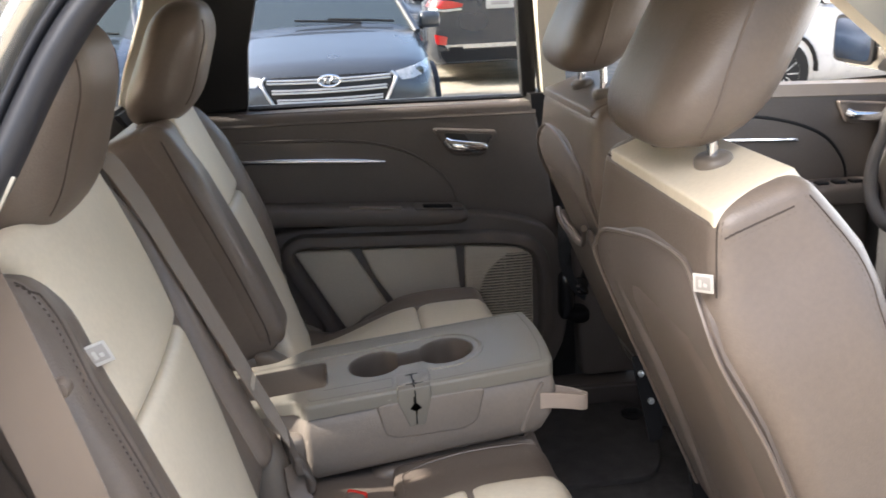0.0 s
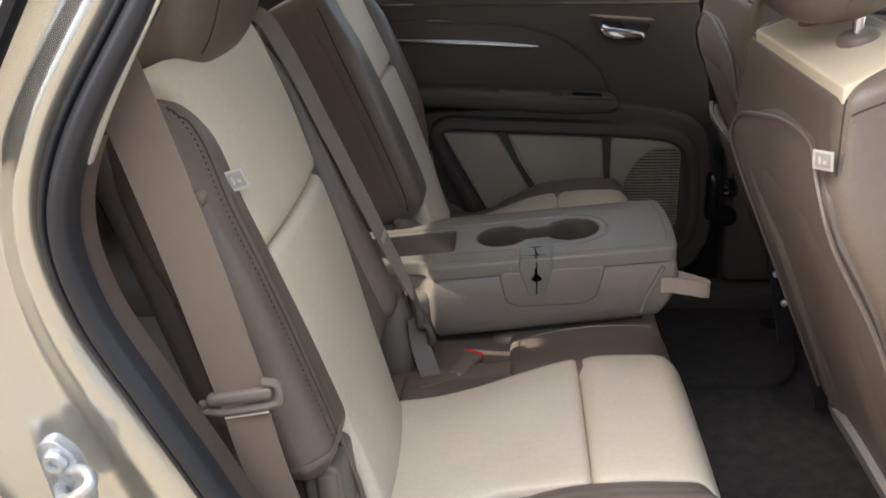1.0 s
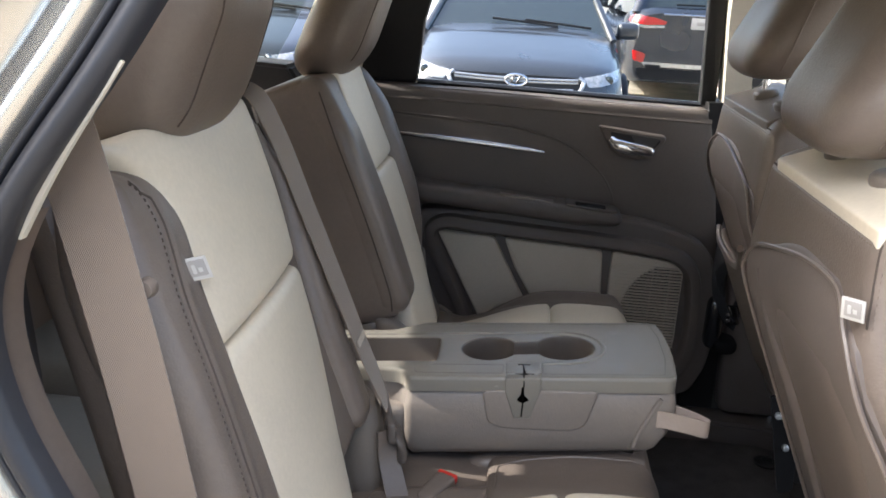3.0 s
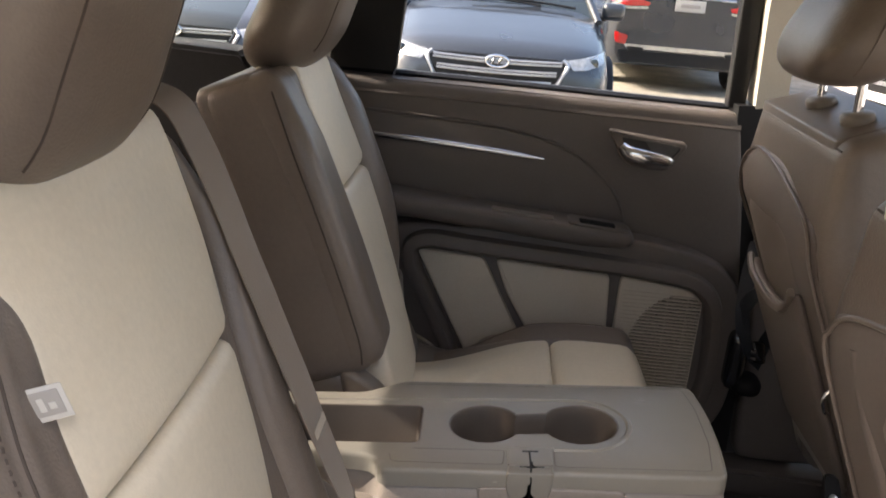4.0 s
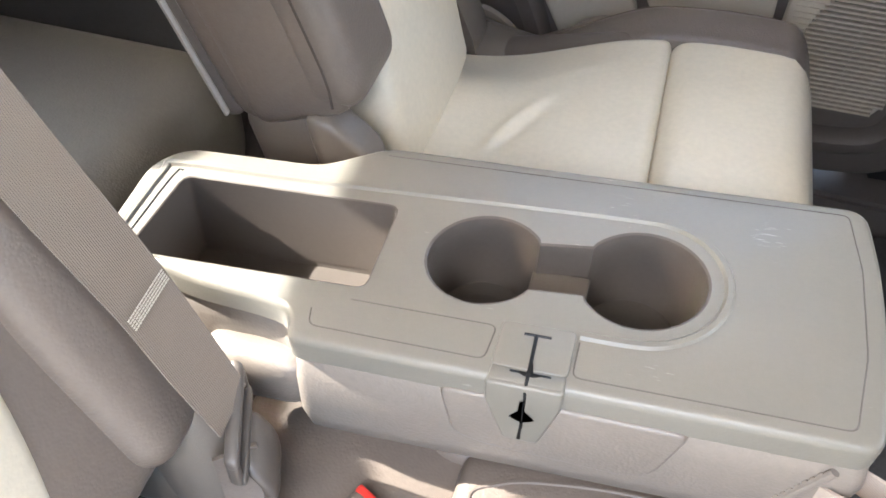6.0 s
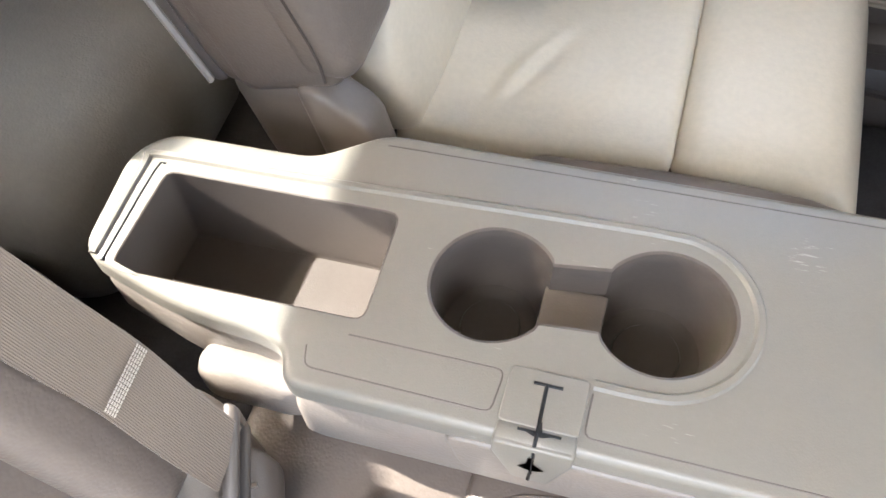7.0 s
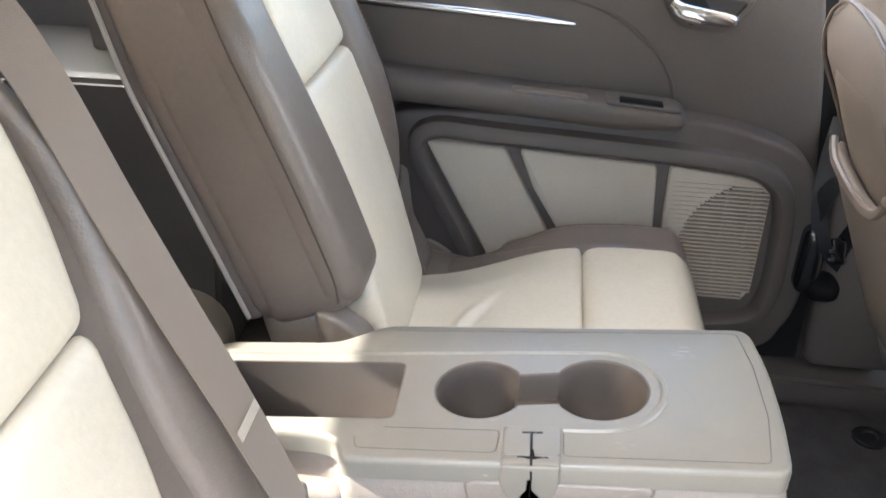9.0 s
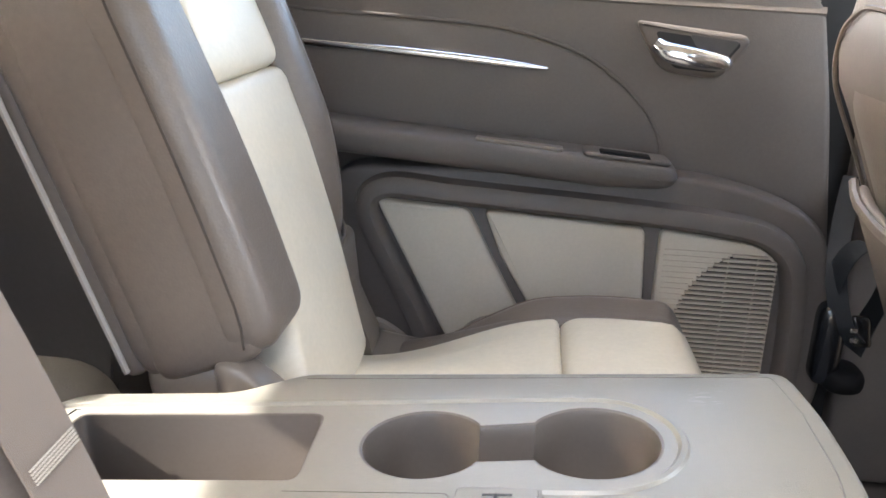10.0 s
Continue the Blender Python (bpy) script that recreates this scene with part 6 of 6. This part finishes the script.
def parked_car(label, paint, m, face="front", tone=None):
    """A tall estate car 4.5 m long; its front looks along -y. Only the end that is seen carries its fittings."""
    e = tagged(new("parked_car"), label, "car", "parked cars")
    e.matrix_basis = m
    st = [(0.0, 0.66, 0.74, 0.30), (0.03, 0.76, 0.82, 0.26), (0.10, 0.83, 0.88, 0.24), (0.25, 0.885, 0.93, 0.23), (0.55, 0.915, 1.00, 0.23), (0.9, 0.925, 1.08, 0.23), (1.18, 0.925, 1.14, 0.23),
          (2.2, 0.925, 1.08, 0.23), (3.6, 0.925, 1.10, 0.24), (4.1, 0.915, 1.12, 0.26), (4.38, 0.87, 1.08, 0.30), (4.46, 0.80, 0.98, 0.34)]
    if face != "front":
        st = st[:-3] + [(4.1, 0.915, 1.19, 0.26), (4.38, 0.87, 1.17, 0.28), (4.46, 0.80, 1.11, 0.30)]
    shape = loft(st)
    tree = BVHTree.FromBMesh(shape)
    body = car_part(e, "body", shape, paint)
    # glasshouse
    bm = bmesh.new()
    lo = [(1.10, 0.82), (2.1, 0.86), (3.4, 0.86), (4.38, 0.78)]
    hi = [(1.92, 0.60), (2.3, 0.63), (3.4, 0.63), (3.95, 0.60)]
    rows = []
    for (y0, w0), (y1, w1) in zip(lo, hi):
        ring = []
        for s in (-1, 1):
            ring.append([bm.verts.new((s * (w0 + (w1 - w0) * t), y0 + (y1 - y0) * t, 1.06 + 0.52 * t)) for t in (0, 0.5, 1)])
        rows.append(ring)
    for A, B in zip(rows, rows[1:]):
        for s in (0, 1):
            for k in range(2):
                bm.faces.new((A[s][k], A[s][k + 1], B[s][k + 1], B[s][k]))
    for R in (rows[0], rows[-1]):
        for k in range(2):
            bm.faces.new((R[0][k], R[0][k + 1], R[1][k + 1], R[1][k]))
    car_part(e, "glass", bm, DARKGLASS, "dark window glass")
    roofp = rbox((-0.66, 1.86, 1.545), (0.66, 4.05, 1.64), (0.12, 0.2, 0.04), (4, 5, 1), lambda x, y, z: (x, y, z - 0.05 * (x / 0.66) ** 2))
    car_part(e, "roof", roofp, paint)
    for s in (-1, 1):
        car_part(e, "pillar", sweep([(s * 0.85, 1.06, 1.05), (s * 0.73, 1.5, 1.33), (s * 0.62, 1.95, 1.585)], oval(0.03, 0.025, 8)), paint)
        car_part(e, "pillar", sweep([(s * 0.80, 4.36, 1.08), (s * 0.70, 4.15, 1.36), (s * 0.62, 3.95, 1.59)], oval(0.07, 0.03, 8)), paint)
        car_part(e, "roof_rail", sweep([(s * 0.60, 2.0, 1.65), (s * 0.62, 3.0, 1.675), (s * 0.60, 3.95, 1.655)], oval(0.015, 0.015, 8)), CHROME)
        mb = car_part(e, "wing_mirror", rbox((s * 1.0 - 0.10, 1.28, 1.06), (s * 1.0 + 0.10, 1.42, 1.21), (0.05, 0.05, 0.05), (2, 2, 2)), paint)
        car_part(e, "mirror_arm", rbox((s * 0.90 - 0.05, 1.33, 1.05), (s * 0.90 + 0.05, 1.39, 1.09), 0.01, (1, 1, 1)), BLACK, "", mb)
        for y in (0.85, 3.55):
            wheel(e, s * 0.84, y, s)
            a = [(s * 0.93, y + 0.42 * math.cos(t), 0.36 + 0.42 * math.sin(t)) for t in [math.pi * k / 14 for k in range(15)]]
            car_part(e, "wheel_arch", sweep(a, oval(0.02, 0.035, 8), up=(1, 0, 0)), BLACK)

    def fy(x, z=0.8):
        """How far back the front skin lies at x and z."""
        at = tree.ray_cast(Vector((x, -2, z)), Vector((0, 1, 0)))[0]
        return at.y if at and at.y < 1.2 else 0.02 + 0.5 * max(0, abs(x) - 0.5)
    def by(x, z=0.8):
        at = tree.ray_cast(Vector((x, 7, z)), Vector((0, -1, 0)))[0]
        return at.y if at and at.y > 3.8 else 4.40

    def skin(outline, name, material, out, fn, lab="", parent=None, bevel=0.0):
        bm = prism([tuple(p) for p in outline], 0.0, out, "xz", bevel)
        xs, zs = [v.co.x for v in bm.verts], [v.co.z for v in bm.verts]
        for axis, lo, hi, step in ((0, min(xs), max(xs), 0.05), (2, min(zs), max(zs), 0.04)):
            n = int((hi - lo) / step)
            for k in range(1, n + 1):
                at = Vector((0, 0, 0))
                at[axis] = lo + (hi - lo) * k / (n + 1)
                nrm = Vector((0, 0, 0))
                nrm[axis] = 1
                bmesh.ops.bisect_plane(bm, geom=bm.verts[:] + bm.edges[:] + bm.faces[:], plane_co=at, plane_no=nrm)
        bmesh.ops.triangulate(bm, faces=bm.faces)
        for v in bm.verts:
            v.co.y += fn(v.co.x, v.co.z)
        return car_part(e, name, bm, material, lab, parent)

    if face == "front":
        g = skin(rounded([(-0.47, 0.815), (0.47, 0.815), (0.52, 0.775), (0.40, 0.53), (-0.40, 0.53), (-0.52, 0.775)], 0.03), "grille", BLACK, -0.012, fy, "black grille with chrome bars")
        for z, w in ((0.775, 0.49), (0.70, 0.455), (0.625, 0.42)):
            for dz in (0.011, -0.011):
                p = [(x, fy(x, z) - 0.03, z + dz + 0.012 * (x / 0.5) ** 2) for x in [w * (k / 8 - 1) for k in range(17)]]
                car_part(e, "grille_bar", sweep(p, oval(0.008, 0.009, 8)), SILVER, "", g)
        for s in (-1, 1):
            p = [(s * x, fy(s * x, z) - 0.015, z) for x, z in ((0.50, 0.815), (0.535, 0.775), (0.495, 0.69), (0.41, 0.525))]
            car_part(e, "grille_frame", sweep(spline(p, 4), oval(0.018, 0.014, 8)), SILVER, "", g)
            skin(rounded([(s * x, z) for x, z in ((0.53, 0.815), (0.58, 0.745), (0.68, 0.755), (0.80, 0.79), (0.872, 0.84), (0.862, 0.872), (0.78, 0.862), (0.66, 0.838))], 0.012), "headlight", LAMPCLEAR, -0.012, fy, "clear headlight")
            c = (s * 0.74, fy(0.74, 0.80) - 0.004, 0.803)
            car_part(e, "headlight_lens", lathe([(0.036, 0.02), (0.034, -0.010), (0.02, -0.016), (0.001, -0.018)], c, "y", 20), DARKGLASS)
            skin(rounded([(s * x, z) for x, z in ((0.56, 0.56), (0.80, 0.60), (0.84, 0.50), (0.62, 0.46))], 0.02), "fog_lamp", LAMPCLEAR, -0.012, fy, "fog lamp in the bumper")
        car_part(e, "badge", sweep([(0.085 * math.cos(a), fy(0, 0.77) - 0.045, 0.775 + 0.043 * math.sin(a)) for a in [2 * math.pi * k / 28 for k in range(28)]], oval(0.010, 0.010, 8), up=(0, 1, 0), closed=True), CHROME, "plain chrome oval badge", g)
        for x0, x1 in ((-0.035, -0.015), (0.015, 0.035)):
            car_part(e, "badge_bar", sweep([(x0 - 0.012, fy(0, 0.77) - 0.045, 0.745), (x1 - 0.012 + 0.012, fy(0, 0.77) - 0.045, 0.805)], oval(0.009, 0.009, 6), up=(0, 1, 0)), CHROME, "", g)
        skin(rounded([(-0.55, 0.44), (0.55, 0.44), (0.48, 0.30), (-0.48, 0.30)], 0.03), "lower_grille", BLACK, -0.012, fy)
        for s in (-1, 1):
            car_part(e, "wiper", sweep([(s * 0.15 - 0.1, 1.24, 1.185), (s * 0.15 + 0.25, 1.21, 1.165), (s * 0.15 + 0.5, 1.18, 1.145)], oval(0.010, 0.012, 6)), BLACK)
        skin([(0.50, 1.13), (0.58, 1.14), (0.56, 1.20), (0.48, 1.19)], "sticker", LABELWHITE, -0.01, lambda x, z: 1.13 + (z - 1.06) * 1.55)
    else:
        for s in (-1, 1):
            skin(rounded([(s * x, z) for x, z in ((0.45, 1.00), (0.60, 1.04), (0.84, 1.06), (0.88, 0.98), (0.70, 0.95), (0.47, 0.965))], 0.015), "tail_lamp", TAILRED, 0.02, by, "red tail lamp")
            skin(rounded([(s * x, z) for x, z in ((0.47, 0.955), (0.70, 0.942), (0.86, 0.965), (0.86, 0.945), (0.70, 0.915), (0.47, 0.93))], 0.008), "reversing_lamp", LAMPCLEAR, 0.02, by)
            skin(rounded([(s * x, z) for x, z in ((0.66, 0.62), (0.82, 0.66), (0.80, 0.54), (0.68, 0.52))], 0.02), "reflector", TAILRED, 0.03, by, "red bumper reflector")
            skin(rounded([(s * x, z) for x, z in ((0.46, 0.50), (0.66, 0.50), (0.64, 0.445), (0.49, 0.445))], 0.02), "exhaust", BLACK, 0.045, by)
        car_part(e, "chrome_bar", sweep([(x, by(x, 1.085) + 0.01, 1.085) for x in (-0.5, -0.25, 0, 0.25, 0.5)], oval(0.014, 0.014, 8)), CHROME)
        car_part(e, "number_plate", rbox((-0.17, 4.455, 0.93), (0.17, 4.48, 1.06), 0.004, (1, 1, 1)), LABELWHITE, "pale number plate with a plain bar")
        car_part(e, "plate_bar", rbox((-0.11, 4.478, 0.975), (0.11, 4.484, 1.015), 0.002, (1, 1, 1)), LABELGREY)
        skin(rounded([(-0.70, 0.525), (0.70, 0.525), (0.66, 0.475), (-0.66, 0.475)], 0.015), "bumper_trim", LAMPCLEAR, 0.035, by, "silver bumper trim")
        skin(rounded([(-0.76, 0.455), (0.76, 0.455), (0.70, 0.32), (-0.70, 0.32)], 0.03), "lower_bumper", BLACK, 0.02, by)
        car_part(e, "wiper", sweep([(0.02, 4.36, 1.20), (0.35, 4.355, 1.195)], oval(0.012, 0.012, 6)), BLACK)
    return e


parked_car("dark grey parked crossover facing the car", SLATE, pose(0.13, 5.70, -0.42, 0, 0, 1))
parked_car("dark navy parked estate car seen from behind", DARKBLUE, pose(2.50, 10.7 + 5.0, -0.42, 0, 0, 180) @ Matrix.Scale(1.12, 4), "rear")
parked_car("dark grey parked car with large headlights", SLATE, pose(-2.45, 5.9, -0.42, 0, 0, -4))
parked_car("silver white parked car seen from its side", WHITEPAINT, pose(3.95, 8.3, -0.42, 0, 0, -82))
parked_car("white parked car far behind the others", WHITEPAINT, pose(-0.9, 13.5, -0.42, 0, 0, 3))
parked_car("white parked car far behind the others", WHITEPAINT, pose(6.4, 18.0, -0.42, 0, 0, 176), "rear")
parked_car("navy parked car far behind the others", DARKBLUE, pose(0.6, 20.0, -0.42, 0, 0, 5))
bm = rbox((-40, 34, -0.5), (40, 35, 5.0), 0.05, (8, 1, 2))
tagged(link("backdrop", bm, BUILDM), "pale low building behind the parking lot", "building", kind="structure")

# ---- the far front door and its fittings ----
def front_door():
    e = tagged(new("door_2"), "closed dark brown front door with a chrome strip", "door", kind="structure")
    e.matrix_basis = Matrix.Translation((1.2, 0.74, 0.1))
    bm = prism(rounded([(0.70, 0.85), (1.72, 0.815), (1.74, 0.30), (1.66, 0.10), (0.75, 0.10), (0.72, 0.5)], 0.03), 0.80, 0.735, "xz", 0.012)
    part("panel", bm, DOORTRIM, e)
    bm = sweep([(0.68, 0.765, 0.842), (1.2, 0.765, 0.836), (1.74, 0.765, 0.818)], [(-0.03, -0.035), (0.02, -0.035), (0.032, -0.018), (0.022, 0.01), (-0.03, 0.012)])
    part("window_sill", bm, TAUPE, e)
    edge = spline([(0.70, 0.79), (1.0, 0.785), (1.22, 0.765), (1.36, 0.72), (1.43, 0.65), (1.45, 0.58)], 6)
    bm = prism([tuple(p) for p in edge] + [(1.44, 0.57), (0.70, 0.57)], 0.745, 0.727, "xz", 0.007)
    part("upper_pad", bm, DOORTRIM, e)
    part("pad_seam", sweep([(p[0], 0.729, p[1] + 0.001) for p in edge], oval(0.0045, 0.003, 6), up=(0, -1, 0)), BLACK, e)
    part("chrome_strip", sweep([(0.74, 0.720, 0.735), (1.0, 0.720, 0.724), (1.30, 0.720, 0.708)], oval(0.0055, 0.005, 8), up=(0, -1, 0)), CHROME, e, "thin chrome trim strip")
    rest = part("armrest", rbox((0.72, 0.65, 0.545), (1.50, 0.745, 0.60), (0.02, 0.02, 0.016), (6, 2, 2)), DOORTRIM, e)
    for k in range(4):
        part("window_switch", rbox((1.29 + 0.045 * k, 0.665, 0.598), (1.32 + 0.045 * k, 0.69, 0.606), 0.003, (1, 1, 1)), BLACK, rest, "black window switch")
    bm = prism(rounded([(1.40, 0.80), (1.55, 0.785), (1.52, 0.735), (1.43, 0.74)], 0.012), 0.74, 0.722, "xz", 0.006)
    plate = part("handle_plate", bm, DOORTRIM, e)
    bm = sweep(spline([(1.42, 0.712, 0.772), (1.44, 0.703, 0.763), (1.50, 0.703, 0.757), (1.52, 0.711, 0.757)], 5), oval(0.011, 0.006, 10), up=(0, -1, 0))
    part("door_handle", bm, CHROME, plate, "chrome door pull")
    return e


front_door()
bm = sweep([(1.72, 0.77, 0.80), (1.55, 0.72, 0.95), (1.30, 0.66, 1.12), (1.12, 0.62, 1.22)], [(-0.04, -0.03), (0.04, -0.03), (0.035, 0.03), (-0.035, 0.03)], up=(0, -1, 0))
tagged(link("pillar_left_front", bm, LINER), "pale windscreen pillar trim", "pillar", kind="structure")

e = thing("steering_wheel", "grey leather steering wheel", "steering wheel", (1.36, 0.37, 0.74))
tilt = Matrix.Translation((1.42, 0.37, 0.74)) @ Matrix.Rotation(radians(-66), 4, "Y")
bm = sweep([(0.185 * math.cos(a), 0.185 * math.sin(a), 0) for a in [2 * math.pi * k / 48 for k in range(48)]], oval(0.016, 0.014, 10), closed=True)
bm.transform(tilt)
part("rim", bm, GREYTRIM, e)
bm = lathe([(0.07, -0.03), (0.075, 0.0), (0.06, 0.025), (0.001, 0.03)], (0, 0, 0), n=24)
bm.transform(tilt)
part("hub", bm, GREYTRIM, e)
for a in (0, 140, 220):
    bm = rbox((0.05, -0.02, -0.012), (0.18, 0.02, 0.006), 0.006, (2, 1, 1))
    bm.transform(tilt @ Matrix.Rotation(radians(a + 180), 4, "Z"))
    part("spoke", bm, GREYTRIM, e)

e = thing("wing_mirror", "black wing mirror outside the far front door", "wing mirror", (1.64, 0.98, 0.86))
bm = rbox((1.60, 0.88, 0.84), (1.70, 1.10, 1.0), (0.04, 0.05, 0.05), (2, 3, 3))
shell = part("shell", bm, PAINT, e)
bm = prism(rounded([(0.895, 0.855), (1.085, 0.855), (1.085, 0.985), (0.895, 0.985)], 0.03), 1.602, 1.594, "yz", 0.002)
part("mirror_frame", bm, BLACK, e)
bm = prism(rounded([(0.905, 0.865), (1.075, 0.865), (1.075, 0.975), (0.905, 0.975)], 0.025), 1.596, 1.592, "yz", 0.0)
part("mirror_glass", bm, mat("mirror", (0.9, 0.9, 0.9), 0.02, metal=1.0, mottle=0.0), e, "mirror glass")
part("arm", rbox((1.62, 0.80, 0.84), (1.68, 0.92, 0.88), 0.015, (1, 2, 1)), BLACK, e)

part("column", sweep([(1.43, 0.37, 0.73), (1.66, 0.37, 0.66)], oval(0.035, 0.035, 10)), BLACK, bpy.data.objects["steering_wheel"])

# a front belt that hangs in a loop at the foot of the far pillar
e = thing("pillar_belt", "black front belt hanging in a loop at the far pillar", "seat belt", (0.70, 0.66, 0.05))
p = spline([(0.700, 0.715, 0.60), (0.688, 0.69, 0.53), (0.684, 0.662, 0.46), (0.700, 0.650, 0.400), (0.722, 0.648, 0.375)], 6)
part("belt", ribbon(p, 0.030, ((0.7, -0.6, 0.1), (0.7, -0.6, 0.1))), NAVYWEB, e)
p = spline([(0.694, 0.690, 0.40), (0.682, 0.668, 0.455), (0.690, 0.650, 0.505), (0.712, 0.645, 0.520), (0.738, 0.648, 0.500), (0.746, 0.652, 0.455), (0.733, 0.655, 0.405), (0.722, 0.660, 0.36)], 6)
part("belt_loop", ribbon(p, 0.036, ((0.3, -0.9, 0.0), (0.3, -0.9, 0.0), (0.2, -0.95, 0.1), (0.5, -0.8, 0.1))), NAVYWEB, e)
tongue = part("belt_tongue", rbox((0.712, 0.640, 0.372), (0.738, 0.652, 0.418), (0.006, 0.004, 0.008), (2, 1, 2), lambda x, y, z: (x - 0.2 * (z - 0.39), y, z)), SATIN, e)
part("tongue_plate", rbox((0.706, 0.637, 0.395), (0.716, 0.641, 0.402), 0.001, (1, 1, 1)), CHROME, tongue)
part("tongue_plate", rbox((0.708, 0.637, 0.380), (0.718, 0.641, 0.387), 0.001, (1, 1, 1)), CHROME, tongue)
part("retractor_cover", rbox((0.672, 0.655, 0.300), (0.712, 0.715, 0.425), (0.015, 0.012, 0.02), (2, 2, 3)), SATIN, e)
part("anchor_foot", rbox((0.690, 0.640, 0.290), (0.750, 0.715, 0.330), (0.025, 0.030, 0.015), (3, 3, 1)), MATTE, e)
